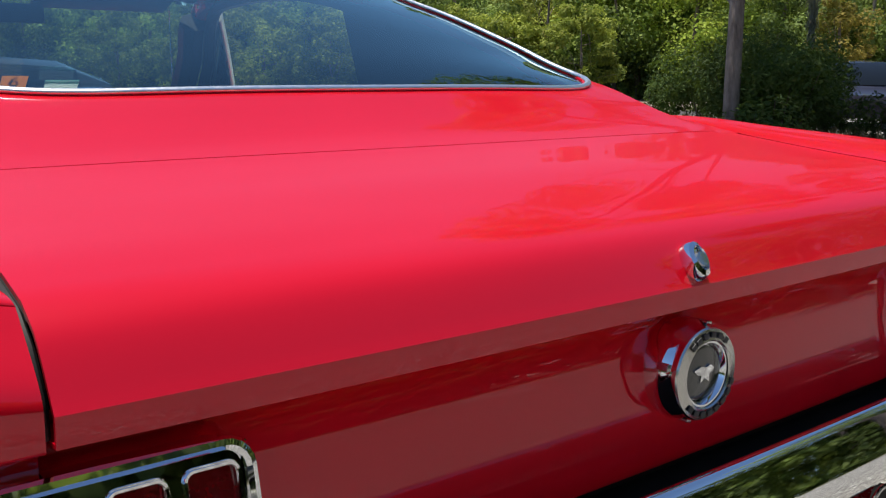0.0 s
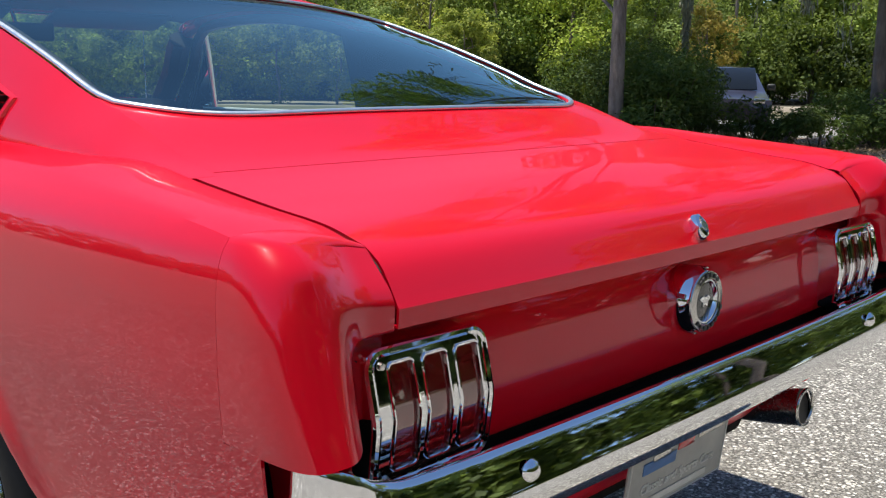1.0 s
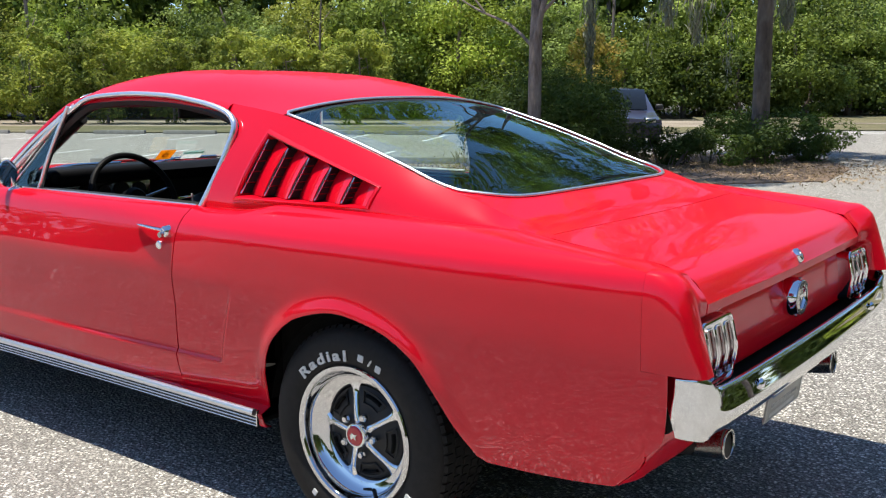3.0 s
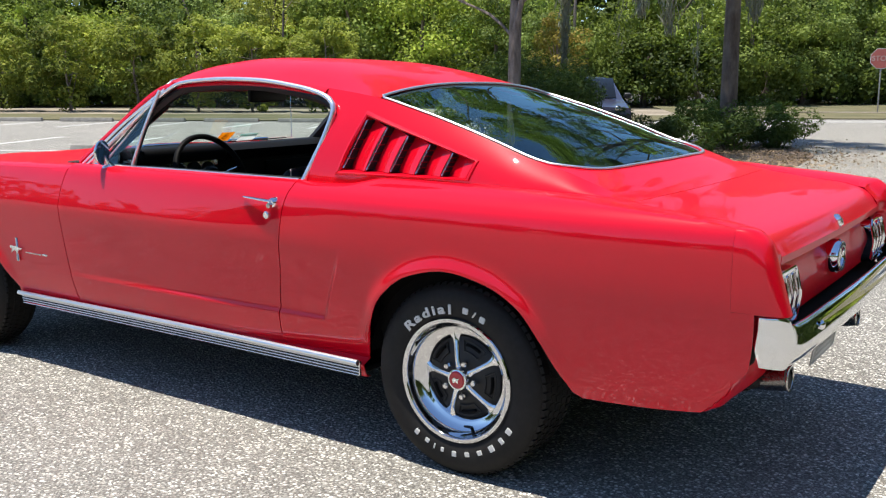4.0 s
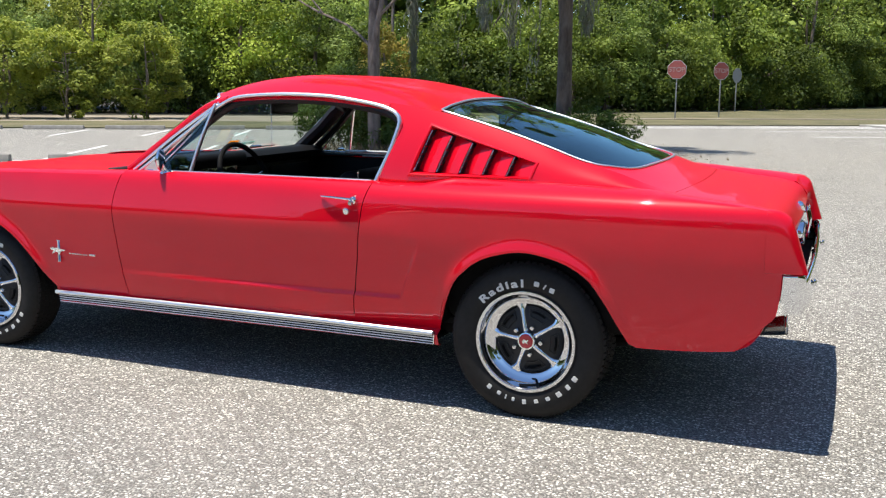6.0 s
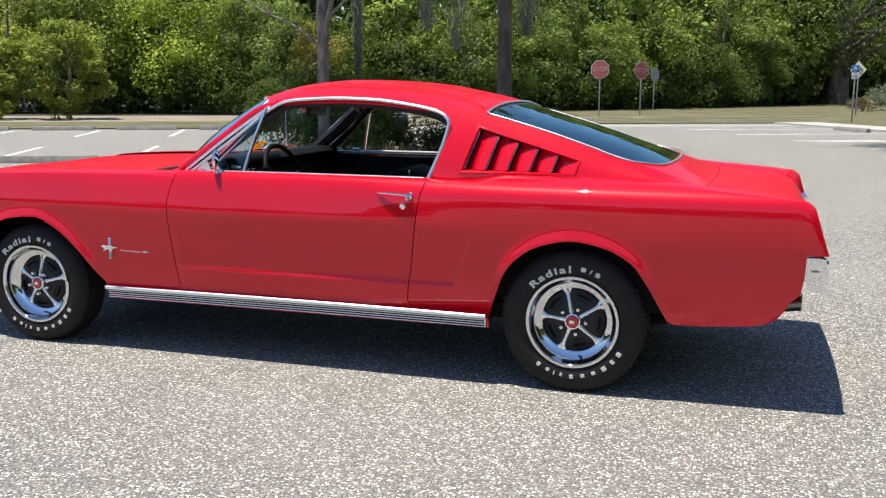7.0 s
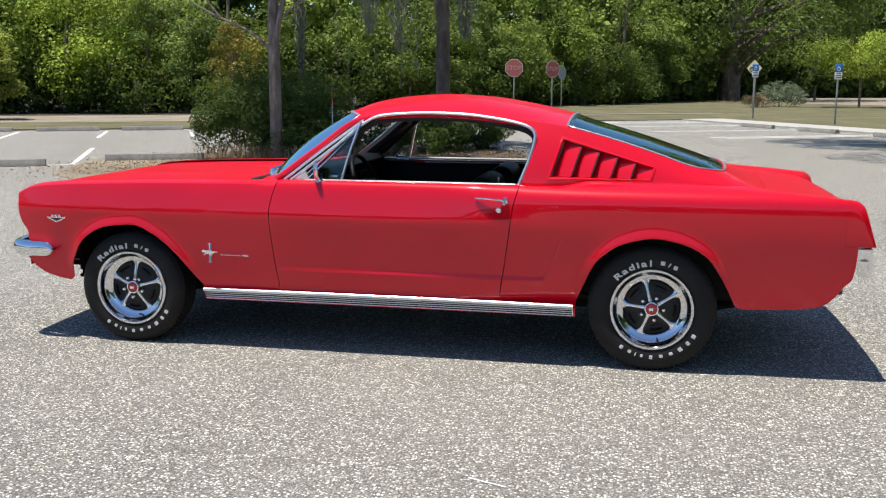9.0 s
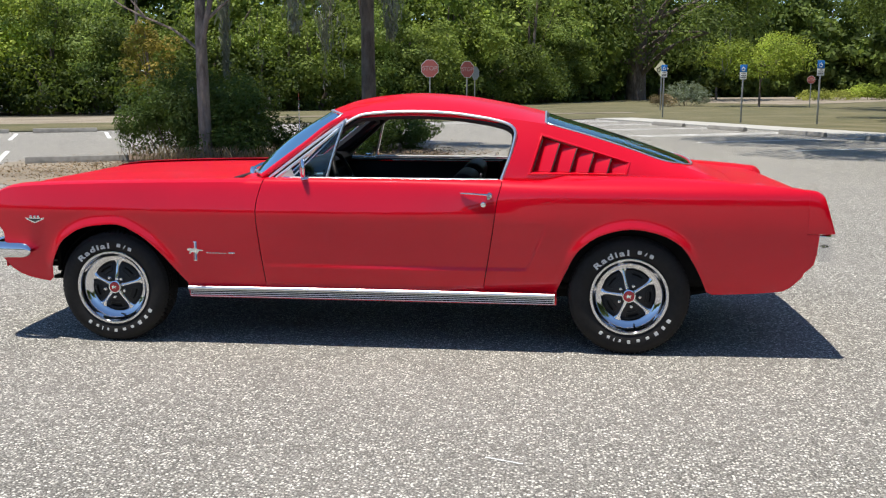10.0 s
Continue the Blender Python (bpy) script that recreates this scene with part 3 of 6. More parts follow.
def sail_panel(body, side):
    cols = [(0, 8), (1, 14), (2, 10), (3, 10)]
    rows = [(0, 5), (1, 12), (2, 6)]
    grid, cell = [], []
    for c, nc in cols:
        for i in range(nc + (c == 3)):
            s = i / nc
            col = []
            for r, nr in rows:
                for j in range(nr + (r == 2)):
                    q = j / nr
                    xa = SAIL_X[c][r] + (SAIL_X[c][r + 1] - SAIL_X[c][r]) * q
                    xb = SAIL_X[c + 1][r] + (SAIL_X[c + 1][r + 1] - SAIL_X[c + 1][r]) * q
                    x = xa + (xb - xa) * s
                    lo, hi = sail_levels(x)
                    lo, hi = float(lo), float(hi)
                    fb = [(SAIL_B[k] - float(sail_levels(SAIL_X[k][1])[0])) / float(np.diff(sail_levels(SAIL_X[k][1]))[0]) if k < 3 else 1 / 3 for k in (c, c + 1)]
                    ft = [(SAIL_T[k] - float(sail_levels(SAIL_X[k][2])[0])) / float(np.diff(sail_levels(SAIL_X[k][2]))[0]) if k < 3 else 2 / 3 for k in (c, c + 1)]
                    lev = [0.0, fb[0] + (fb[1] - fb[0]) * s, ft[0] + (ft[1] - ft[0]) * s, 1.0]
                    w = lev[r] + (lev[r + 1] - lev[r]) * q
                    if c == 1:
                        # keep the louvred opening's edges straight
                        b = SAIL_B[c] + (SAIL_B[c + 1] - SAIL_B[c]) * s
                        t = SAIL_T[c] + (SAIL_T[c + 1] - SAIL_T[c]) * s
                        zz = [lo, b, t, hi]
                        w = (zz[r] + (zz[r + 1] - zz[r]) * q - lo) / (hi - lo)
                    col.append((x, -float(sail_at(x, w)), lo + (hi - lo) * w))
                    cell.append((c, r))
            grid.append(col)
    nv = len(grid[0])
    mask = []
    for i in range(len(grid) - 1):
        for j in range(nv - 1):
            mask.append(cell[i * nv + j] != (1, 1))
    sail = skin("sail_panel", np.array(grid), PAINT, body, side, mask=mask, thick=.006)
    # louvres: each black mesh faces the tail, its blade slopes out to meet the next
    a, b = np.array([SAIL_X[1][1], SAIL_B[1]]), np.array([SAIL_X[2][1], SAIL_B[2]])
    d, e = np.array([SAIL_X[1][2], SAIL_T[1]]), np.array([SAIL_X[2][2], SAIL_T[2]])
    depth, n = .044, 5

    def at(u, w, deep):
        lo_, hi_ = a + (b - a) * u, d + (e - d) * u
        p = lo_ + (hi_ - lo_) * w
        return (p[0], -(float(sail_y(p[0], p[1])) - deep), p[1])

    vent = part("louvre_vent", louvre_shell(at, depth), PAINT, sail, "red louvred vent")
    if side > 0:
        vent.data.transform(Matrix.Diagonal((1, -1, 1, 1)))
        vent.data.flip_normals()
    for i in range(n):
        u0, u1 = i / n, (i + 1) / n
        thick = .10
        grid = []
        for s in np.linspace(0, 1, 7):
            u = u0 + .012 + (u1 - u0 - .010) * s
            deep = depth * (1 - s ** .85) + .001
            grid.append([at(u, w, deep) for w in np.linspace(.03, .95, 8)])
        skin("louvre_blade", np.array(grid), PAINT, vent, side, thick=.004)
        mesh = [[at(u0 + .006, w, .003 + dd * .6), at(u0 + .014, w, depth + .002)] for w in np.linspace(.05, .93, 8) for dd in (0,)]
        g = np.array(mesh)
        skin("vent_mesh", g, BLACK, vent, side, thick=.003)
        bm = bmesh.new()
        frame_path = [at(u0 + .010, .05, .004), at(u0 + .010, .93, .004)]
        bm = sweep(smooth_path(frame_path, 6), .0028, 6)
        for k in range(1, 5):
            w = .05 + .88 * k / 5
            rod = sweep([at(u0 + .012, w, .003), at(u0 + .02, w, depth - .004)], .0016, 5)
            me = bpy.data.meshes.new("tmp")
            rod.to_mesh(me)
            rod.free()
            bm.from_mesh(me)
            bpy.data.meshes.remove(me)
        if side > 0:
            moved(bm, Matrix.Diagonal((1, -1, 1, 1)))
        part("vent_bar", bm, DULL_CHROME, vent)


def louvre_shell(at, depth):
    """The recess's rim: walls that run in from the opening's edge, and its floor."""
    bm = bmesh.new()
    ring = [(u, 0.0) for u in np.linspace(0, 1, 12)] + [(1.0, w) for w in np.linspace(0, 1, 8)[1:]] \
        + [(u, 1.0) for u in np.linspace(1, 0, 12)[1:]] + [(0.0, w) for w in np.linspace(1, 0, 8)[1:-1]]
    loops = []
    for grow, deep in ((.062, .001), (.050, -.006), (.022, -.008), (.0, -.004), (-.010, .004), (-.014, .014), (-.016, depth + .006)):
        row = []
        for u, w in ring:
            uu, ww = .5 + (u - .5) * (1 + grow), .5 + (w - .5) * (1 + grow * 2.4)
            row.append(bm.verts.new(at(uu, ww, deep)))
        loops.append(row)
    k = len(ring)
    for p, q in zip(loops, loops[1:]):
        for i in range(k):
            bm.faces.new((p[i], p[(i + 1) % k], q[(i + 1) % k], q[i]))
    bmesh.ops.recalc_face_normals(bm, faces=bm.faces)
    return bm


def top_panels(car, body):
    ys = np.linspace(-.60, .60, 33)
    # roof
    P = []
    for s in np.linspace(0, 1, 36):
        row = []
        for y in ys:
            x0 = -.262 + .115 * (abs(y) / .6) ** 5
            x = x0 + (.945 - x0) * s
            row.append((x, y, float(top_z(x, y))))
        P.append(row)
    skin("roof", np.array(P), PAINT, body, label="red roof panel", thick=.002)
    inner = np.array(P)[2:-1, 1:-1] - (0, 0, .022)
    skin("headliner", inner, BLACK, body, label="black headliner", thick=.004)
    for side in (-1, 1):
        rail = []
        for x in np.linspace(-.150, .72, 30):
            z = float(top_z(x, .60))
            drop = .004 + .012 * float(ease(-.15, .0, x))
            rail.append([(x, -.600, z), (x, -.612, z - .006), (x, -.622, z - .016), (x, -.630, z - .030), (x, -.612, z - .040)])
        skin("roof_side_rail", np.array(rail)[:, ::-1], PAINT, body, side, thick=.003)
    # tulip panel below the back glass
    P = []
    yy = np.linspace(-.600, .600, 33)
    for s in np.linspace(0, 1, 12):
        row = []
        for y in yy:
            x0, x1 = glass_base(y) - .012, 1.903 + .03 * (1 - (y / .59) ** 2)
            x = x0 + (x1 - x0) * s
            row.append((x, y, float(top_z(x, y))))
        P.append(row)
    skin("tulip_panel", np.array(P), PAINT, body)
    # boot lid, rolled down over its rear edge
    P = []
    yy = np.linspace(-.6375, .6375, 35)
    for s in np.linspace(0, 1, 22):
        row = []
        for y in yy:
            x0, x1 = 1.9055 + .03 * (1 - (y / .59) ** 2), 2.268
            x = x0 + (x1 - x0) * s
            row.append((x, y, lid_z(x, y)))
        P.append(row)
    for dx, z in ((2.281, .836), (2.291, .829), (2.299, .820), (2.307, .808), (2.316, .793), (2.3225, .7815), (2.3240, .7795), (2.3240, .7765), (2.3235, .768), (2.3225, .757), (2.280, .756)):
        P.append([(dx + .010 * (1 - (y / .64) ** 2), y, z + (lid_z(2.268, y) - lid_z(2.268, 0)) * max(0, (z - .78) / .06)) for y in yy])
    lid = skin("boot_lid", np.array(P), PAINT, car, label="red boot lid", thick=.004, sharp=30)
    for side in (-1, 1):
        path = [(x, side * .6415, float(top_z(x, .64)) - .011) for x in np.linspace(1.91, 2.262, 16)] + [(2.285, side * .6415, .815), (2.305, side * .6415, .785), (2.306, side * .6415, .76)]
        part("lid_channel", sweep(path, .006, 6), BLACK, body, "dark seam channel")
    # hood
    P = []
    yy = np.linspace(-.66, .66, 31)
    for s in np.linspace(0, 1, 30):
        row = []
        for y in yy:
            x0 = -2.035 + .05 * (1 - (abs(y) / .66) ** 2) * -1
            x1 = -.83 + .18 * (abs(y) / .66) ** 2
            x = x0 + (x1 - x0) * s
            mid = float(curve1([-2.09, -2.03, -1.9, -1.6, -1.2, -.8], [.775, .812, .848, .872, .883, .884])(x))
            e = float(fender_top(x)) + .003
            bulge = .010 * math.exp(-((abs(y) - .30) / .10) ** 2) * float(ease(-2.0, -1.7, x))
            row.append((x, y, e + (mid + .004 - e) * (1 - (abs(y) / .66) ** 2.2) + bulge * .6))
        P.append(row)
    skin("hood", np.array(P), PAINT, car, label="red hood", thick=.005)
    # plain front below the hood
    P = []
    for y in np.linspace(-.78, .78, 25):
        P.append([(-2.03 + .02 * (abs(y) / .78) ** 4, y, z) for z in np.linspace(.40, .80, 8)])
    skin("front_panel", np.array(P)[:, ::-1], PAINT, body, thick=.004)
    part("front_valance", box((.11, 1.56, .02), (-2.055, 0, .515), bevel=.005), UNDER, body)
    # cowl below the windscreen
    P = []
    for s in np.linspace(0, 1, 6):
        row = []
        for y in np.linspace(-.745, .745, 25):
            x0 = -.835 + .18 * (abs(y) / .66) ** 2
            x1 = -.655 + .14 * (abs(y) / .70) ** 4
            x = x0 + (x1 - x0) * s
            row.append((x, y, .892 + .012 * s - .006 * (abs(y) / .7) ** 4))
        P.append(row)
    skin("cowl", np.array(P), PAINT, body)


def lid_z(x, y):
    return float(top_z(x, y))


def glass_base(y):
    a = abs(y) / .59
    return 1.752 - .045 * a ** 2 - .115 * a ** 9


def rod(name, path, r, material, parent, n=8, flat=1.0, closed=False, both=False, label="", up=None):
    """A rod along a path as a part; both: again on the right side."""
    first = part(name, sweep(path, r, n, flat, closed, up), material, parent, label, sharp=80)
    if both:
        bm = sweep(path, r, n, flat, closed)
        part(name, moved(bm, Matrix.Diagonal((1, -1, 1, 1))), material, parent, label)
    return first


def windows(car):
    # back glass
    P = []
    ys = np.linspace(-.583, .583, 41)
    for s in np.linspace(0, 1, 26):
        P.append([(.945 + (glass_base(y) - .945) * s, y, float(top_z(.945 + (glass_base(y) - .945) * s, y)) - .003) for y in ys])
    back = skin("back_window", np.array(P), BACK_GLASS, car, label="large sloping tinted back window", thick=0)
    back.visible_shadow = False
    ring = [(.943, y) for y in np.linspace(-.575, .575, 30)] + [(x, .592) for x in np.linspace(.96, 1.56, 26)] \
        + [(glass_base(y), y) for y in np.linspace(.586, -.586, 60)] + [(x, -.592) for x in np.linspace(1.56, .96, 26)]
    path = [(x, y, float(top_z(x, y)) + .003) for x, y in ring]
    path = np.array(path)
    rod("glass_trim", path, .0062, SATIN, back, 12, .7, closed=True, label="chrome glass trim", up=(.25, 0, .97))
    inner = [(x * 1.0 + (1.3 - x) * .035, y * .955, float(top_z(x, y)) - .008) for x, y in ring]
    rod("glass_seal", inner, .008, BLACK, back, 6, .4, closed=True, up=(.25, 0, .97))
    # windscreen
    P = []
    for s in np.linspace(0, 1, 18):
        row = []
        for q in np.linspace(-1, 1, 29):
            yt, yb = q * .585, q * .70
            top = np.array([-.262 + .115 * abs(q) ** 5, yt, float(top_z(-.262 + .115 * abs(q) ** 5, yt)) - .004])
            bot = np.array([-.68 + .13 * abs(q) ** 5, yb, .915])
            p = bot + (top - bot) * s
            p[0] -= .045 * math.sin(math.pi * s) * (1 - q ** 8) + .005 * math.sin(math.pi * s)
            row.append(p)
        P.append(row)
    P = np.array(P)
    screen = skin("windscreen", P[:, ::-1], GLASS, car, label="clear curved windscreen", thick=0)
    screen.visible_shadow = False
    outline = list(P[0]) + list(P[1:-1, -1]) + list(P[-1, ::-1]) + list(P[1:-1, 0][::-1])
    rod("screen_trim", np.array(outline) + (0, 0, .004), .008, SATIN, screen, 8, .6, closed=True, label="chrome windscreen trim", up=(-.5, 0, .86))
    for side in (-1, 1):
        mir = Matrix.Diagonal((1, -side, 1, 1))
        # windscreen pillar, between screen and door frame
        a = smooth_path([(-.560, -.715, .905), (-.34, -.672, 1.068), (-.145, -.615, 1.206), (-.08, -.612, 1.222)], 16)
        part("pillar", moved(sweep(a, .024, 10, .75), mir), PAINT, car)
        part("pillar_lining", moved(sweep((np.array(a) + (.018, .036, -.016))[:13], .046, 8, .8), mir), BLACK, car)
        # bright frame of the side opening
        f = smooth_path([(-.475, -.752, .902), (-.25, -.700, 1.075), (-.075, -.640, 1.213), (-.03, -.634, 1.232), (.06, -.632, 1.243), (.24, -.632, 1.250),
                         (.41, -.632, 1.245), (.59, -.634, 1.224), (.70, -.640, 1.203), (.762, -.648, 1.180), (.788, -.656, 1.145), (.775, -.682, 1.07), (.717, -.744, .897)], 70)
        part("pillar_trim", moved(sweep(smooth_path([(-.512, -.745, .903), (-.293, -.697, 1.073), (-.112, -.634, 1.208)], 16), .013, 10, .7), mir), SATIN, car, "bright windscreen pillar trim")
        frame_ = part("side_window_frame", moved(sweep(f, .011, 12, .8), mir), SATIN, car, "chrome side window frame", sharp=80)
        g = smooth_path(np.array(f)[:] * (1, 1, 1) + (0, .024, -.023), 70)
        part("weather_strip", moved(sweep(g, .022, 6, .8), mir), BLACK, frame_)
        # quarter light with its own frame
        tri = [(-.415, -.742, .905), (-.207, -.742, .900), (-.118, -.664, 1.190), (-.135, -.664, 1.182)]
        bm = bmesh.new()
        bm.faces.new([bm.verts.new(p) for p in tri])
        vent = part("vent_window", moved(bm, mir), GLASS, car, "small triangular vent window")
        vent.visible_shadow = False
        part("vent_bar", moved(sweep(smooth_path([(-.205, -.744, .896), (-.165, -.705, 1.05), (-.118, -.655, 1.205)], 8), .0110, 10, .7), mir), SATIN, vent)
        part("vent_frame", moved(sweep(smooth_path([(-.425, -.744, .905), (-.27, -.700, 1.05), (-.125, -.658, 1.190)], 8), .007, 8, .7), mir), CHROME, vent)
        part("vent_latch", moved(box((.05, .012, .014), (-.25, -.728, .925), bevel=.004), mir), CHROME, vent)
        part("vent_frame", moved(sweep(smooth_path([(-.385, -.742, .912), (-.25, -.700, 1.045), (-.135, -.664, 1.165)], 8), .005, 8, .7), mir), SATIN, vent)
        part("vent_foot", moved(prism([(-.462, .904), (-.372, .904), (-.392, .952)], .006), mir @ Matrix.Translation((0, -.752, 0))), SATIN, vent, "bright triangular plate at the pillar's foot")
        part("vent_sill", moved(sweep([(-.43, -.748, .906), (-.20, -.748, .903)], .007, 8), mir), CHROME, vent)
    # belt trim
    for side in (-1, 1):
        b = sweep([(-.40, side * .752, .907), (.1, side * .752, .908), (.70, side * .748, .906)], .0035, 6)
        part("belt_seal", b, SATIN, car)
        part("belt_capping", box((1.10, .075, .014), (.15, side * .706, .897), bevel=.005), BLACK, car)
        if side < 0:
            continue
        part("belt_trim", sweep([(-.20, side * .690, .917), (.70, side * .690, .916)], .0065, 8), BRIGHT, car)
        part("door_top_trim", sweep([(-.08, side * .672, .893), (.66, side * .672, .893)], .0045, 8), BRIGHT, car)


def door_fittings(door, side):
    y = lambda x, z: -float(side_y(x, z))
    mir = Matrix.Diagonal((1, -side, 1, 1))
    # handle: a bar that ends in a rounded block with a push button
    x0, x1, z = .515, .668, .838
    pts = smooth_path([(x0, y(x0, z) - .006, z + .004), (x0 + .03, y(x0, z) - .014, z + .004), (x1 - .05, y(x1, z) - .018, z + .001), (x1, y(x1, z) - .017, z - .002)], 18)
    handle = part("door_handle", moved(sweep(pts, list(np.r_[.004, .005, np.linspace(.0058, .0075, 14), .007, .005]), 10, .75), mir), CHROME, door, "chrome door handle")
    part("handle_mount", moved(moved(lathe([(0, -.024), (.012, -.023), (.017, -.018), (.019, -.008), (.022, .006)], 20), Matrix.Translation((x1 - .004, y(x1, z) + .002, z - .008))), mir), CHROME, handle)
    part("push_button", moved(moved(lathe([(0, -.034), (.0085, -.033), (.010, -.029), (.010, -.018)], 16), Matrix.Translation((x1 - .006, y(x1, z) + .002, z - .016))), mir), STEEL, handle)
    part("door_lock", moved(moved(lathe([(0, -.009), (.010, -.009), (.0135, -.006), (.0145, .002)], 20), Matrix.Translation((.633, y(.633, .786), .786))), mir), CHROME, door, "chrome lock barrel")
    # inner door trim and the lock pin
    part("door_card", moved(box((1.12, .03, .50), (.08, -.72, .63), bevel=.012), mir), VINYL, door, "black vinyl door card")
    part("armrest", moved(box((.40, .06, .05), (.22, -.685, .66), bevel=.02), mir), VINYL, door)
    part("window_crank", moved(sweep(smooth_path([(.0, -.695, .58), (.03, -.68, .60), (.10, -.67, .62)], 8), .008, 8), mir), CHROME, door)
    part("lock_pin", moved(moved(lathe([(0, .045), (.004, .043), (.0045, .034), (.0025, .03), (.0025, 0)], 10, "z"), Matrix.Translation((.610, -.690, .890))), mir), CHROME, door)
    if side < 0:
        # round mirror on a stalk
        base = part("mirror", moved(lathe([(.0, .016), (.010, .015), (.030, .006), (.034, 0)], 20, "z"), Matrix.Translation((-.315, -.765, .898))), CHROME, door, "round chrome door mirror")
        rod("mirror_stalk", smooth_path([(-.318, -.765, .905), (-.322, -.775, .925), (-.328, -.790, .950)], 8), [.012, .010, .009, .008, .008, .008, .009, .010], CHROME, base)
        turn = Euler((0, 0, radians(22))).to_matrix().to_4x4()
        head = lathe([(0, -.012), (.022, -.011), (.040, -.007), (.049, .000), (.051, .006), (.049, .009)], 28, "x")
        part("mirror_shell", moved(head, Matrix.Translation((-.322, -.800, .960)) @ turn), CHROME, base)
        part("mirror_glass", moved(lathe([(0, .0085), (.048, .0085), (.049, .007)], 28, "x"), Matrix.Translation((-.322, -.800, .960)) @ turn), CHROME, base, "mirror glass")


def flank_trim(body, side):
    mir = Matrix.Diagonal((1, -side, 1, 1))
    y = lambda x, z: -float(side_y(x, z))
    # sill and its bright ribbed moulding
    P = []
    for x in np.linspace(-.965, 1.015, 24):
        P.append([(x, -.755, .250), (x, -.774, .253), (x, -.781, .263), (x, -.795, .30), (x, y(x, .33) + .003, .3165), (x, y(x, .347) + .004, .349)])
    sill = skin("sill", np.array(P), PAINT, body, side)
    top = part("sill_moulding", moved(sweep([(x, -.8115, .310 + .004 * math.sin((x + .96) / 1.97 * math.pi)) for x in np.linspace(-.960, 1.005, 30)], .0100, 10, 1.0), mir), SATIN, body, "bright ribbed sill moulding")
    part("moulding_back", moved(prism([(-.958, .306), (1.003, .312), (1.000, .262), (-.955, .268)], .004), mir @ Matrix.Translation((0, -.797, 0))), BLACK, top)
    for k in range(4):
        z = .2930 - .0105 * k
        part("moulding_rib", moved(sweep([(x, -.7995 + .0012 * k, z + .003 * math.sin((x + .96) / 1.97 * math.pi)) for x in np.linspace(-.955, 1.000, 16)], .0019, 6), mir), SATIN, top)
    part("moulding_cap", moved(box((.006, .012, .052), (1.003, -.797, .287), bevel=.002), mir), CHROME, top)
    # emblem: three upright bars with a leaping shape, and a script strip
    ex, ez = -.905, .515
    em = part("fender_emblem", moved(box((.020, .006, .105), (ex, y(ex, ez) - .002, ez), bevel=.0015), mir), CHROME, body, "chrome fender emblem")
    for k, mt in ((-1, CAP_RED), (0, PALE), (1, BLUE)):
        part("emblem_bar", moved(box((.005, .003, .098), (ex + k * .0058, y(ex, ez) - .0055, ez), bevel=.0006), mir), mt, em)
    leap = [(-.052, .012), (-.036, .022), (-.020, .018), (.004, .020), (.030, .013), (.058, .012), (.050, .004), (.030, .002), (.020, -.010), (.014, -.024), (.006, -.010), (-.012, -.004),
            (-.026, -.012), (-.040, -.020), (-.034, -.006), (-.030, .004), (-.044, .004)]
    part("emblem_figure", moved(prism([(ex + a * .84, ez + b * .80) for a, b in leap], .006), mir @ Matrix.Translation((0, y(ex, ez) - .012, 0))), CHROME, em)
    for k in range(7):
        w = .012
        part("script_bar", moved(box((w, .003, .0065), (ex + .066 + k * .0165, y(ex + .1, .508) - .0015, .507 - .0002 * k), bevel=.001), mir), DULL_CHROME, em)
    part("script_bar", moved(box((.036, .003, .009), (ex + .198, y(ex + .2, .508) - .0015, .507), bevel=.002), mir), DULL_CHROME, em)
    # v-shaped badge ahead of the wheel
    bx, bz = -1.796, .672
    vee = [(-.056, .010), (-.040, .008), (.040, .008), (.056, .010), (.050, .001), (.0, -.021), (-.050, .001)]
    bad = part("vee_badge", moved(prism([(bx + a, bz + b) for a, b in vee], .006), mir @ Matrix.Translation((0, y(bx, bz) - .006, 0))), CHROME, body, "chrome vee badge")
    part("badge_inset", moved(prism([(bx + a * .62, bz + b * .6 - .001) for a, b in vee], .003), mir @ Matrix.Translation((0, y(bx, bz) - .0075, 0))), DARK_PRINT, bad)
    for k in range(3):
        part("badge_bar", moved(box((.014, .003, .013), (bx - .021 + .021 * k, y(bx, bz) - .007, bz + .015), bevel=.001), mir), CHROME, bad)


def bumper(name, plan, rings, car, label, end_flat=0.0):
    """A bumper: rings of (outward, height) carried along a plan of (x, y, lift)."""
    plan = smooth_path(plan, 170)
    t = np.gradient(plan[:, :2], axis=0)
    t /= np.linalg.norm(t, axis=1)[:, None]
    nrm = np.stack([t[:, 1], -t[:, 0]], 1)
    P = []
    for (x, y, lift), n in zip(plan, nrm):
        # the ends stand upright, the long face leans back
        e = end_flat * float(ease(.715, .786, abs(y)))
        # a free end is rounded off like a blade
        tip = 1.0
        if not end_flat and x > -1.885:
            tip = max(.12, math.sqrt(max(0.0, 1 - ((x + 1.885) / .0601) ** 2)))
        P.append([(x + max(0, 2.360 - x) * max(0, .652 - z - lift * max(0, (z - .50) / .115)) * 3.6 * (end_flat > 0) + n[0] * (o * (1 - e) + max(o, -.012) * .25 * e), y + n[1] * (o * (1 - e) + max(o, -.012) * .25 * e), .503 + (z - .503) * tip + lift * max(0, (z - .50) / .115) if not end_flat else z + lift * max(0, (z - .50) / .115)) for o, z in rings])
    ob = skin(name, np.array(P), CHROME, car, label=label, thick=.004, sharp=50)
    return ob


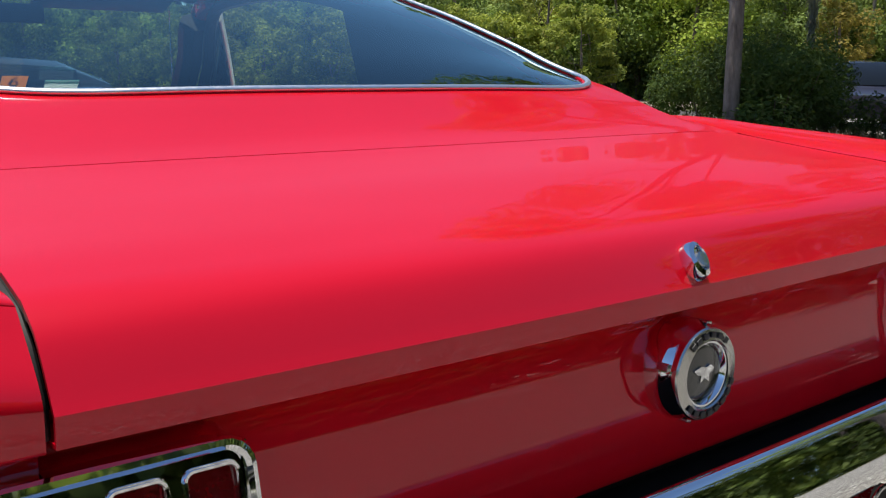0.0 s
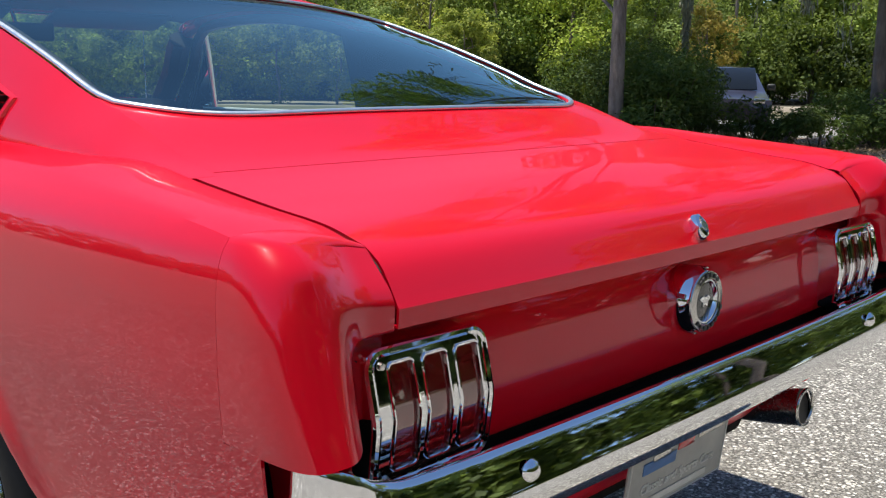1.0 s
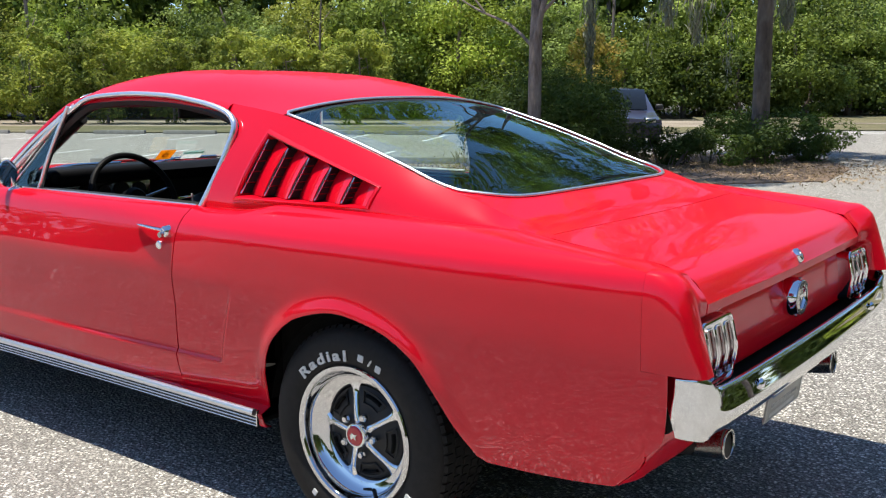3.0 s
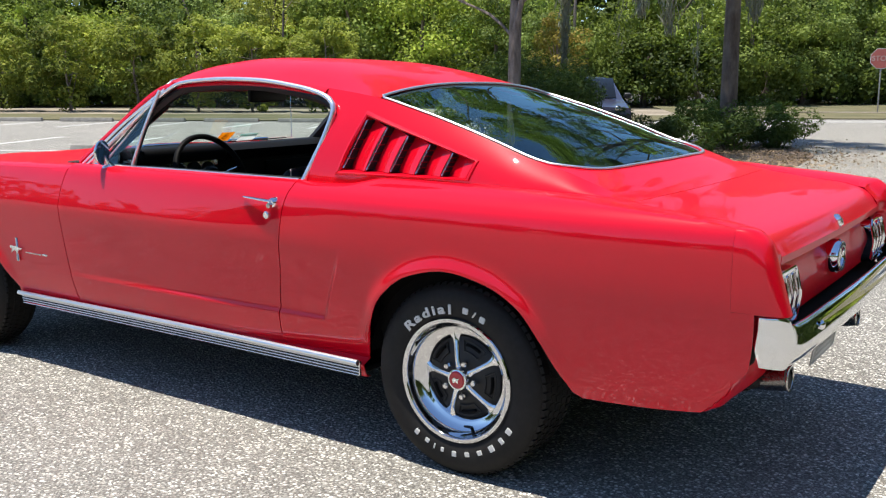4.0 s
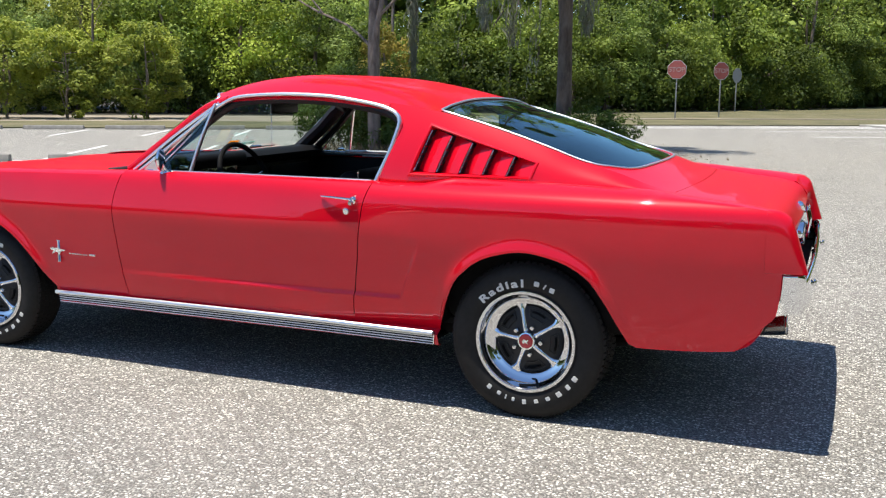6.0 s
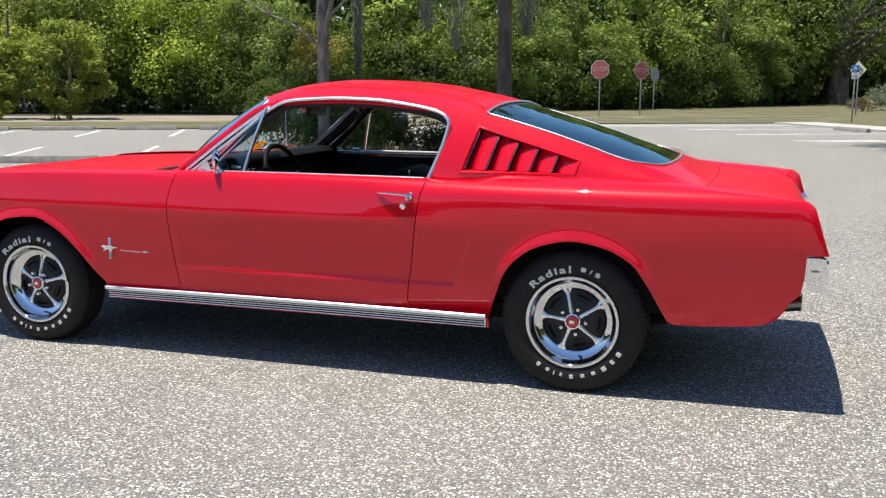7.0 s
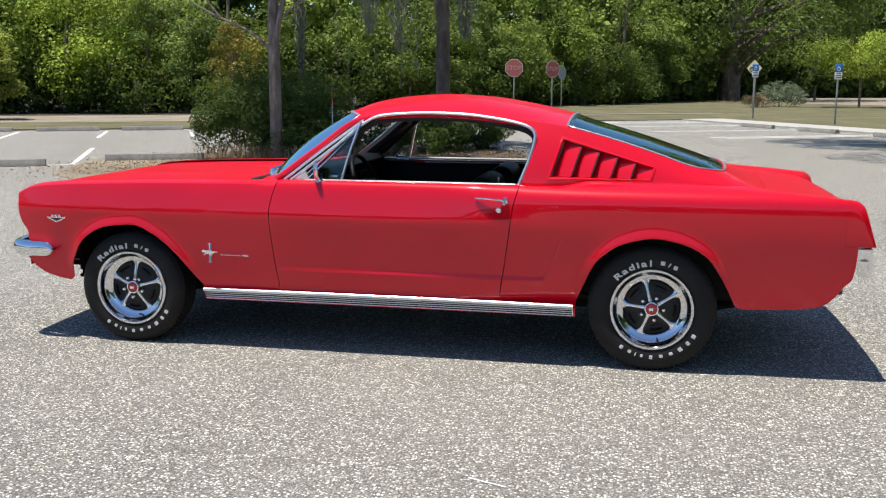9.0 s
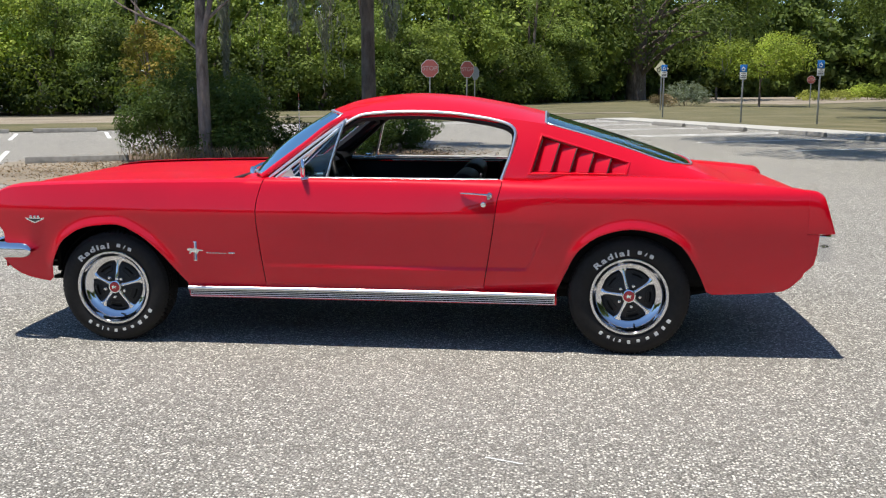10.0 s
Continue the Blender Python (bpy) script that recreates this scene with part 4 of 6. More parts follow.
def tail_fittings(car, body):
    # tail panel
    P = []
    for y in np.linspace(-.70, .70, 29):
        b = .008 * (1 - (y / .7) ** 2)
        P.append([(2.272 + b, y, .768), (2.2835 + b, y, .752), (2.292 + b, y, .72), (2.298 + b, y, .685), (2.3005 + b, y, .645), (2.3005 + b, y, .610), (2.2995 + b, y, .586), (2.296 + b, y, .580), (2.25, y, .584)])
    skin("tail_panel", np.array(P)[:, ::-1], PAINT, body, label="red tail panel", sharp=45)
    # lower valance
    P = []
    for y in np.linspace(-.70, .70, 25):
        k = .02 * (abs(y) / .7) ** 3
        P.append([(2.285 - k, y, .50), (2.280 - k, y, .455), (2.255 - k, y, .40), (2.215 - k, y, .358), (2.14, y, .348)])
    skin("rear_valance", np.array(P)[:, ::-1], PAINT, body, sharp=50)
    # black sheets added as the shade in the gap behind the bumper
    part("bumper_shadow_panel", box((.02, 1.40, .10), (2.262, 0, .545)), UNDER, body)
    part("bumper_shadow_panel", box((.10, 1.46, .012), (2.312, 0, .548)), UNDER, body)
    # filler cap
    CAPM = Matrix.Translation((2.3085, .002, .687)) @ Matrix.Diagonal((.78, .82, .82, 1))
    cap = part("filler_cap", moved(lathe([(.066, -.016), (.067, .012), (.064, .022), (.060, .030), (.058, .040), (.050, .0455), (.040, .0435), (.037, .038), (.036, .034), (0, .036)], 44, "x"), CAPM), CHROME, car, "chrome fuel filler cap")
    part("cap_ring", moved(lathe([(.060, .0415), (.0585, .0445), (.0445, .0478), (.0425, .0455)], 44, "x"), CAPM), STEEL, cap)
    part("cap_centre", moved(lathe([(0, .0385), (.030, .0375), (.0355, .036)], 32, "x"), CAPM), CAP_BLACK, cap, "black enamel centre")
    leap = [(-.020, .004), (-.012, .010), (-.004, .007), (.006, .010), (.020, .006), (.014, .0), (.006, -.002), (.008, -.012), (.0, -.006), (-.010, -.012), (-.010, -.002)]
    part("cap_figure", moved(prism([(-a, b) for a, b in leap], .003, "x"), CAPM @ Matrix.Translation((.0375, 0, 0))), CHROME, cap)
    for a in [52, 68, 84, 100, 116, 128] + [-20, -36, -52, -68, -84, -100, -116, -132]:
        c, s = math.cos(radians(a)), math.sin(radians(a))
        part("cap_letter_bar", moved(box((.002, .009, .0075), (0, 0, 0), bevel=.0006), CAPM @ Matrix.Translation((.048, .0513 * c, .0513 * s)) @ Euler((radians(a - 90), 0, 0)).to_matrix().to_4x4()), DARK_PRINT, cap)
    for a in (75, -15, -105, 165):
        c, s = math.cos(radians(a)), math.sin(radians(a))
        part("cap_grip", moved(box((.020, .010, .004), bevel=.001), CAPM @ Matrix.Translation((.0225, .064 * c, .064 * s)) @ Euler((radians(a - 90), 0, 0)).to_matrix().to_4x4()), STEEL, cap)
    # boot lock
    lock = part("boot_lock", moved(lathe([(.020, -.004), (.021, .004), (.018, .012), (.013, .0145), (.012, .011), (0, .011)], 28, "x"), Matrix.Translation((2.322, -.004, .801)) @ Euler((0, radians(-32), 0)).to_matrix().to_4x4() @ Matrix.Diagonal((1, .72, 1.05, 1))), CHROME, car, "chrome boot lock")
    part("lock_barrel", moved(lathe([(0, .017), (.008, .0165), (.010, .012)], 18, "x"), Matrix.Translation((2.322, -.004, .799)) @ Euler((0, radians(-32), 0)).to_matrix().to_4x4()), STEEL, lock)
    for side in (-1, 1):
        tail_lamp(car, side)
        # exhaust tip
        p = smooth_path([(2.02, side * .44, .345), (2.16, side * .445, .362), (2.316, side * .455, .395)], 12)
        pipe = part("exhaust_pipe", sweep(p, [.026] * 7 + [.028, .031, .034, .036, .037], 20, caps=False), GUNMETAL, car, "dark steel exhaust tip")
        part("pipe_bore", sweep(p[6:] - (.004, 0, 0), [.026, .029, .031, .033, .0335, .034], 18), BLACK, pipe)
        ring = [(2.318, side * .455 + .0355 * math.cos(a), .3955 + .0355 * math.sin(a)) for a in np.linspace(0, 2 * math.pi, 28, endpoint=False)]
        part("pipe_rim", sweep(ring, .0035, 6, closed=True, up=(1, 0, 0)), STEEL, pipe)
    # rear bumper
    half = [(2.283, .788, .045), (2.322, .790, .045), (2.360, .786, .044), (2.380, .773, .038), (2.393, .752, .026), (2.400, .722, .011), (2.404, .68, .002), (2.410, .55, 0)]
    plan = [(x, -y, lift) for x, y, lift in half] + [(2.418, 0, 0)] + half[::-1]
    rings = [(-.034, .590), (-.0315, .602), (-.0285, .6068), (-.0250, .6078), (-.0215, .6062), (-.0190, .601), (-.0125, .584), (-.0048, .565), (.000, .556), (-.0005, .549), (-.005, .535), (-.014, .521), (-.028, .511), (-.046, .509)]
    bar = bumper("rear_bumper", plan, rings, car, "chrome rear bumper", 1.0)
    for y in (-.506, .511):
        part("bumper_bolt", moved(lathe([(0, .011), (.008, .009), (.013, .004), (.0145, 0)], 18, "x"), Matrix.Translation((2.406, y, .578))), CHROME, bar)
    # front bumper ends
    plan = [(-1.825, .845, 0), (-1.90, .848, 0), (-2.0, .840, 0), (-2.07, .81, 0), (-2.10, .74, 0), (-2.115, .4, 0), (-2.12, 0, 0),
            (-2.115, -.4, 0), (-2.10, -.74, 0), (-2.07, -.81, 0), (-2.0, -.840, 0), (-1.90, -.848, 0), (-1.825, -.845, 0)]
    rings = [(-.030, .535), (-.012, .542), (.0, .538), (.010, .520), (.013, .505), (.010, .490), (.002, .470), (-.012, .462), (-.030, .466)]
    bumper("front_bumper", [(x, y, l) for x, y, l in plan], rings, car, "chrome front bumper")
    # number plate with unreadable print
    tilt = Euler((0, radians(8), 0)).to_matrix().to_4x4()
    at = Matrix.Translation((2.312, -.004, .431)) @ tilt
    pl = part("number_plate", moved(box((.004, .305, .152), bevel=.0015), at), PLATE, car, "grey dealer plate with pale print")
    for y, z, w, h, mt in ((-.035, .046, .15, .024, PALE), (.075, .046, .055, .024, PALE), (-.065, .002, .095, .020, BLUE), (-.062, .014, .05, .012, STEEL), (.012, .016, .050, .014, CAP_RED),
                           (.090, .020, .080, .013, STEEL), (.088, .030, .040, .010, STEEL), (-.01, -.060, .21, .012, PALE)):
        part("print_bar", moved(box((.0015, w, h), (.003, y, z), bevel=.0004), at), mt, pl)
    edge = [(.0026, sy * .1465 if k else sy * .143, sz * (.070 if k else .0735)) for sy, sz, k in ((-1, -1, 0), (-1, -1, 1), (-1, 1, 1), (-1, 1, 0), (1, 1, 0), (1, 1, 1), (1, -1, 1), (1, -1, 0))]
    part("plate_border", moved(sweep(edge, .0014, 6, closed=True, up=(1, 0, 0)), at), PALE, pl)
    txt = bpy.data.curves.new("plate_text", "FONT")
    txt.body, txt.size, txt.extrude, txt.shear, txt.align_x, txt.offset = "Classic and Sports Cars", .0235, .0008, .2, "CENTER", .0004
    txt.materials.append(PALE)
    ob = new("plate_text", txt)
    ob.matrix_basis = at @ Matrix.Translation((.003, 0, -.042)) @ pose(0, 0, 0, 0, 0, 90) @ pose(0, 0, 0, 90)
    ob.parent = pl
    tagged(ob)
    for y in (-.12, .12):
        part("plate_screw", moved(lathe([(0, .004), (.005, .003), (.006, 0)], 10, "x"), at @ Matrix.Translation((.002, y, .066))), STEEL, pl)


def tail_lamp(car, side):
    """A tall lamp in three bays: a deep chrome frame that is bent outwards at mid height, with dark red lenses."""
    y0, y1 = (-.690, -.511) if side < 0 else (.511, .690)
    lamp = carrier(car, (y0 + y1) / 2)
    bend = lambda z: np.interp(z, [.587, .663, .738], [2.336, 2.346, 2.329])
    n = 3
    # outer rim of the bezel
    rim = []
    r = .018
    for cy, cz, a0 in ((y1 - r, .738 - r, 0), (y0 + r, .738 - r, 90), (y0 + r, .587 + r, 180), (y1 - r, .587 + r, 270)):
        for a in np.linspace(a0, a0 + 90, 6):
            rim.append((cy + r * math.cos(radians(a)), cz + r * math.sin(radians(a))))
    dense = []
    for (ya, za), (yb, zb) in zip(rim, rim[1:] + rim[:1]):
        k = max(1, int(math.hypot(yb - ya, zb - za) / .012))
        dense += [(ya + (yb - ya) * i / k, za + (zb - za) * i / k) for i in range(k)]
    path = [(float(bend(z)), y, z) for y, z in dense]
    part("lamp_rim", sweep(path, .0055, 8, closed=True, up=(1, 0, 0)), CHROME, lamp, "chrome lamp bezel")
    bm = bmesh.new()
    ring0 = [bm.verts.new((x + .001, y, z)) for x, y, z in path]
    ring1 = [bm.verts.new((2.288, y + (y - (y0 + y1) / 2) * .05, z + (z - .663) * .05)) for x, y, z in path]
    k = len(path)
    for i in range(k):
        bm.faces.new((ring0[i], ring0[(i + 1) % k], ring1[(i + 1) % k], ring1[i]))
    bmesh.ops.recalc_face_normals(bm, faces=bm.faces)
    part("lamp_housing", bm, CHROME, lamp)
    # windows of the face plate: a broad margin outside, slim bars between the bays
    wide, slim, gap_ = .026, .009, .013
    first = y0 + (wide if side < 0 else slim)
    lens_w = (y1 - y0 - wide - slim - gap_ * (n - 1)) / n
    bays = [(first + i * (lens_w + gap_), first + i * (lens_w + gap_) + lens_w) for i in range(n)]
    ys = [y0] + [q for bay_ in bays for q in bay_] + [y1]
    zs = [.589, .604, .620, .640, .663, .685, .705, .7245, .7365]
    mask = [not (i % 2 == 1 and 1 <= j <= 6) for i in range(len(ys) - 1) for j in range(len(zs) - 1)]
    skin("lamp_face", np.array([[(float(bend(z)) - .0005, y, z) for z in zs] for y in ys]), CHROME, lamp, label="chrome lamp face plate", mask=mask, thick=.005)
    for a, b in bays:
        P = []
        for y in np.linspace(a, b, 5):
            P.append([(float(bend(z)) - .0040, y, z) for z in np.linspace(.601, .7275, 12)])
        skin("lens", np.array(P), LENS, lamp, label="dark red lens", thick=0)
        rr = .007
        bay = []
        for cy, cz, a0 in ((b - rr, .7245 - rr, 0), (a + rr, .7245 - rr, 90), (a + rr, .604 + rr, 180), (b - rr, .604 + rr, 270)):
            for q in np.linspace(a0, a0 + 90, 5):
                bay.append((cy + rr * math.cos(radians(q)), cz + rr * math.sin(radians(q))))
        out = []
        for (p1, z1), (p2, z2) in zip(bay, bay[1:] + bay[:1]):
            k = max(1, int(math.hypot(p2 - p1, z2 - z1) / .012))
            out += [(p1 + (p2 - p1) * j / k, z1 + (z2 - z1) * j / k) for j in range(k)]
        part("lens_frame", sweep([(float(bend(z)) + .0005, y, z) for y, z in out], .0020, 6, closed=True, up=(1, 0, 0)), CHROME, lamp)
    for z in (.726, .600):
        ys = y0 + .013 if side < 0 else y1 - .013
        part("lamp_screw", moved(lathe([(0, .006), (.004, .005), (.005, 0)], 10, "x"), Matrix.Translation((float(bend(z)) + .004, ys, z))), STEEL, lamp)


def carrier(parent, y):
    """The lamp's black back plate, which carries its other pieces."""
    return part("tail_lamp", box((.004, .18, .135), (2.312, y, .662)), BLACK, parent, "three-bay tail lamp in a chrome bezel")


def cabin(car):
    floor_ = part("cabin_floor", box((2.35, 1.30, .03), (.25, 0, .33), bevel=.008), CARPET, car, "dark carpet floor")
    part("cabin_floor", box((1.15, 1.20, .04), (1.35, 0, .655), bevel=.01), CARPET, car, "dark folded rear deck")
    part("firewall", box((.03, 1.36, .56), (-.72, 0, .62), bevel=.01), BLACK, car)
    part("tunnel", box((1.5, .24, .16), (.1, 0, .42), bevel=.06, seg=4), CARPET, car)
    part("console", box((.55, .16, .10), (-.12, 0, .53), bevel=.02, seg=3), VINYL, car)
    part("seat_back_wall", box((.03, 1.20, .30), (.80, 0, .52), bevel=.01), VINYL, car)
    for side in (-1, 1):
        P = []
        for x in np.linspace(.78, 1.72, 20):
            lo, hi = .66, float(roof_rail(x)) - .03
            P.append([(x, -(shelf_y(x) - .045 + (RAIL - shelf_y(x) + .01) * w), lo + (hi - lo) * w) for w in np.linspace(0, 1, 8)])
        skin("pillar_trim", np.array(P), BLACK, car, side, thick=.004)
        part("inner_wing", box((.8, .16, .34), (1.42, side * .66, .52), bevel=.06, seg=3), UNDER, car)
    # dashboard with padded brow
    prof = [(-.60, .870), (-.56, .922), (-.46, .952), (-.385, .948), (-.352, .925), (-.360, .895), (-.40, .875), (-.385, .80), (-.40, .70), (-.50, .66), (-.60, .66)]
    bm = prism(prof, 1.34)
    dash = part("dashboard", moved(bm, Matrix.Translation((0, -.67, 0))), VINYL, car, "black padded dashboard", sharp=50)
    part("instrument_hood", box((.16, .50, .07), (-.40, -.36, .925), bevel=.03, seg=4), VINYL, dash)
    part("instrument_panel", box((.012, .46, .09), (-.385, -.36, .85), bevel=.004), STEEL, dash)
    for k in range(5):
        part("gauge", moved(lathe([(0, .012), (.036 if k in (1, 3) else .030, .010), (.040 if k in (1, 3) else .034, 0)], 24, "x"), Matrix.Translation((-.38, -.53 + .085 * k, .85))), BLACK, dash)
    part("glovebox", box((.01, .40, .12), (-.383, .38, .80), bevel=.004), VINYL, dash)
    part("radio", box((.014, .20, .06), (-.382, .02, .77), bevel=.004), CHROME, dash)
    # steering wheel
    centre = Vector((-.172, -.355, .832))
    tilt = Euler((0, radians(-22), 0)).to_matrix()
    ring = [tuple(centre + tilt @ Vector((0, .188 * math.cos(a), .188 * math.sin(a)))) for a in np.linspace(0, 2 * math.pi, 48, endpoint=False)]
    wheel = part("steering_wheel", sweep(ring, .0125, 10, closed=True, up=tuple(tilt @ Vector((1, 0, 0)))), VINYL, car, "thin black steering wheel")
    for a in (12, 168, 270):
        end = centre + tilt @ Vector((0, .182 * math.cos(radians(a)), .182 * math.sin(radians(a))))
        part("spoke", sweep([tuple(centre + tilt @ Vector((-.015, 0, 0))), tuple(end)], [.014, .009], 8, .5), DULL_CHROME, wheel)
    part("horn_hub", moved(lathe([(0, .03), (.035, .026), (.05, .01), (.05, -.03)], 24, "x"), Matrix.Translation(centre) @ tilt.to_4x4()), VINYL, wheel)
    axis = tilt @ Vector((-1, 0, 0))
    part("steering_column", sweep([tuple(centre), tuple(centre + axis * .42)], .03, 14), BLACK, wheel)
    part("indicator_stalk", sweep([tuple(centre + axis * .08), tuple(centre + axis * .08 + Vector((0, -.11, .03)))], .004, 8), CHROME, wheel)
    part("gear_lever", sweep([(-.10, 0, .56), (-.07, 0, .76)], .008, 8), CHROME, car)
    part("gear_knob", moved(lathe([(0, .03), (.016, .024), (.02, .01), (.012, -.012), (0, -.014)], 18, "z"), Matrix.Translation((-.068, 0, .775))), CHROME, car)
    # seats
    for side in (-1, 1):
        cy = side * .36
        seat = part("seat", box((.50, .50, .16), (.18, cy, .50), bevel=.05, seg=4), VINYL, car, "black vinyl bucket seat")
        bm = bmesh.new()
        box_bm(bm, (.13, .48, .50), bevel=.055, seg=4)
        part("seat_back", moved(bm, Matrix.Translation((.45, cy, .675)) @ Euler((0, radians(16), 0)).to_matrix().to_4x4()), VINYL, seat)
        for k in (-1, 0, 1):
            part("seat_rib", box((.36, .10, .02), (.17, cy + k * .12, .583), bevel=.009, seg=2), VINYL, seat)
    # inner mirror
    mir = part("inner_mirror", box((.022, .235, .058), (-.165, -.012, 1.178), bevel=.010, seg=3), BLACK, car, "black rear-view mirror")
    part("mirror_arm", sweep([(-.172, -.012, 1.185), (-.20, -.012, 1.235), (-.215, -.012, 1.262)], .007, 8), CHROME, mir)
    for side in (-1, 1):
        visor = part("sun_visor", box((.14, .42, .014), (-.125, side * .28, 1.224), Euler((0, radians(-18), 0)).to_matrix(), bevel=.006), VINYL, car)
    # stickers behind the windscreen
    tag = part("windscreen_sticker", box((.002, .115, .052), (-.600, .275, .962), Euler((0, radians(52), 0)).to_matrix(), bevel=.0005), STICKER_WHITE, car, "white and blue windscreen sticker")
    part("sticker_band", box((.002, .115, .014), (-.5875, .275, .9755), Euler((0, radians(52), 0)).to_matrix()), STICKER_GREEN, tag)
    tag2 = part("windscreen_sticker", box((.002, .085, .072), (-.590, .115, .972), Euler((0, radians(52), 0)).to_matrix(), bevel=.0005), STICKER_ORANGE, car, "orange inspection sticker")
    digit = bpy.data.curves.new("digit", "FONT")
    digit.body, digit.size, digit.extrude, digit.align_x, digit.align_y = "6", .075, .0004, "CENTER", "CENTER"
    dg = new("sticker_digit", digit)
    digit.materials.append(DARK_PRINT)
    dg.matrix_basis = Matrix.Translation((-.5875, .115, .9745)) @ Euler((0, radians(52), 0)).to_matrix().to_4x4() @ Euler((radians(90), 0, radians(90))).to_matrix().to_4x4()
    dg.parent = tag2
    # wipers
    for y0 in (-.42, .12):
        wp = rod("wiper", smooth_path([(-.70, y0, .925), (-.665, y0 + .08, .945), (-.60, y0 + .30, .948)], 10), .0085, CHROME, car, label="chrome wiper")
        rod("wiper_blade", [(-.655, y0 + .10, .940), (-.585, y0 + .42, .948)], .005, BLACK, wp, flat=.6)
        part("wiper_pivot", moved(lathe([(0, .042), (.014, .039), (.021, .022), (.024, 0)], 18, "z"), Matrix.Translation((-.70, y0, .894))), CHROME, wp)
    # whip aerial on the far wing
    aer = rod("aerial", [(-.733, .741, .90), (-.733, .741, 1.447)], [.003, .0018], CHROME, car, label="thin chrome whip aerial")
    part("aerial_base", moved(lathe([(0, .03), (.006, .028), (.012, .01), (.016, 0)], 16, "z"), Matrix.Translation((-.733, .741, .890))), CHROME, aer)


def wheels(car):
    for name, x, r, w, ylo in (("front", -1.381, .302, .205, .826), ("rear", 1.387, .312, .235, .806)):
        for side in (-1, 1):
            wheel(car, x, side, r, w, ylo)


def wheel(car, x, side, r, w, face):
    """A fat tyre with raised white lettering blocks on a five-spoke chrome rim."""
    m = Matrix.Translation((x, side * face, r)) @ Matrix.Diagonal((1, -side, 1, 1))
    # y runs inward from the tyre's outer wall; y = 0 is its bulge
    prof = [(.196, .022), (.203, .010), (.215, .004), (.240, -.002), (.268, .000), (r - .022, .008), (r - .009, .019), (r - .0045, .034), (r - .0035, .055), (r - .0035, w - .055),
            (r - .0045, w - .034), (r - .022, w - .008), (.268, w), (.215, w - .006), (.196, w - .022)]
    tyre = part("tyre", moved(lathe(prof, 72), m), RUBBER, car, "black tyre with raised white lettering")
    bm = bmesh.new()
    for k in range(72):
        a = 2 * math.pi * k / 72
        for j, yy in enumerate(np.linspace(.045, w - .045, 5)):
            aa = a + (.03 if j % 2 else 0)
            c, s = math.cos(aa), math.sin(aa)
            box_bm(bm, (.0195, (w - .09) / 5 - .006, .008), (c * (r - .0040), yy, s * (r - .0040)), Euler((0, -aa + math.pi / 2, 0)).to_matrix())
        c, s = math.cos(a), math.sin(a)
        box_bm(bm, (.0195, .022, .005), (c * (r - .0095), .026, s * (r - .0095)), Euler((0, -a + math.pi / 2, 0)).to_matrix() @ Euler((radians(48), 0, 0)).to_matrix())
    part("tread", moved(bm, m), RUBBER, tyre, smooth=False, kind="stuff")
    # lettering blocks: upper word, lower word
    if side < 0:
        lettering(tyre, m)
    rim = part("rim", moved(lathe([(.203, .012), (.2035, .006), (.2005, .002), (.195, .001), (.189, .0022), (.1855, .006), (.184, .012), (.1825, .020), (.179, .031), (.173, .041), (.165, .048), (.156, .0525), (.147, .0555), (.141, .0580), (.1375, .062), (.1355, .070)], 64), m), RIM, tyre, "chrome wheel rim")
    part("rim_back", moved(lathe([(0, .088), (.135, .088), (.150, .11), (.170, .16), (.195, w - .02)], 40), m), BLACK, rim)
    # dark dish with slots between five bright spokes
    part("wheel_dish", moved(lathe([(.1355, .071), (.130, .064), (.11, .056), (.06, .046), (.03, .043), (0, .043)], 60), m), BLACK, rim, "black wheel centre")
    for k in range(5):
        a = math.pi / 2 + 2 * math.pi * k / 5 + (.24 if x > 0 else -.07)
        d = Vector((math.cos(a), 0, math.sin(a)))
        t = Vector((-math.sin(a), 0, math.cos(a)))
        rows = []
        for rr, hw, yy in ((.026, .013, .036), (.05, .0085, .036), (.085, .0080, .044), (.112, .0090, .051), (.127, .013, .0545), (.137, .021, .056), (.144, .030, .0575)):
            rows.append([d * rr + t * s * hw + Vector((0, yy + (.006 if abs(s) == 1 else 0), 0)) for s in (-1, -.55, 0, .55, 1)])
        P = np.array([[tuple(p) for p in row] for row in rows])
        v, f = sheet(P)
        bm = bmesh.new()
        vs = [bm.verts.new(p) for p in v]
        for q in f:
            bm.faces.new([vs[i] for i in q])
        if bm.faces:
            bm.normal_update()
            if sum(fc.normal.y for fc in bm.faces) > 0:
                bmesh.ops.reverse_faces(bm, faces=bm.faces)
        part("spoke", moved(bm, m), CHROME, rim, sharp=60)
        b = a + math.pi / 5
        dd = Vector((math.cos(b), 0, math.sin(b)))
        part("lug_nut", moved(moved(lathe([(0, -.020), (.008, -.018), (.0115, -.008), (.012, .006)], 6), Matrix.Translation(dd * .057 + Vector((0, .040, 0)))), m), DULL_CHROME, rim)
        slot = []
        for q in np.linspace(-.24, .24, 7):
            slot.append(tuple(Vector((math.cos(b + q), 0, math.sin(b + q))) * .112 + Vector((0, .053, 0))))
        part("dish_slot", moved(sweep(slot, .0085, 8, .5), m), UNDER, rim)
        lip = [tuple(Vector((math.cos(b + q), 0, math.sin(b + q))) * rr + Vector((0, yy, 0))) for q, rr, yy in
               [(q, .123, .0565) for q in np.linspace(-.36, .36, 9)] + [(q, .090, .0485) for q in np.linspace(.30, -.30, 7)]]
        part("slot_rim", moved(sweep(lip, .0030, 6, closed=True, up=(0, -1, 0)), m), BLACK, rim)
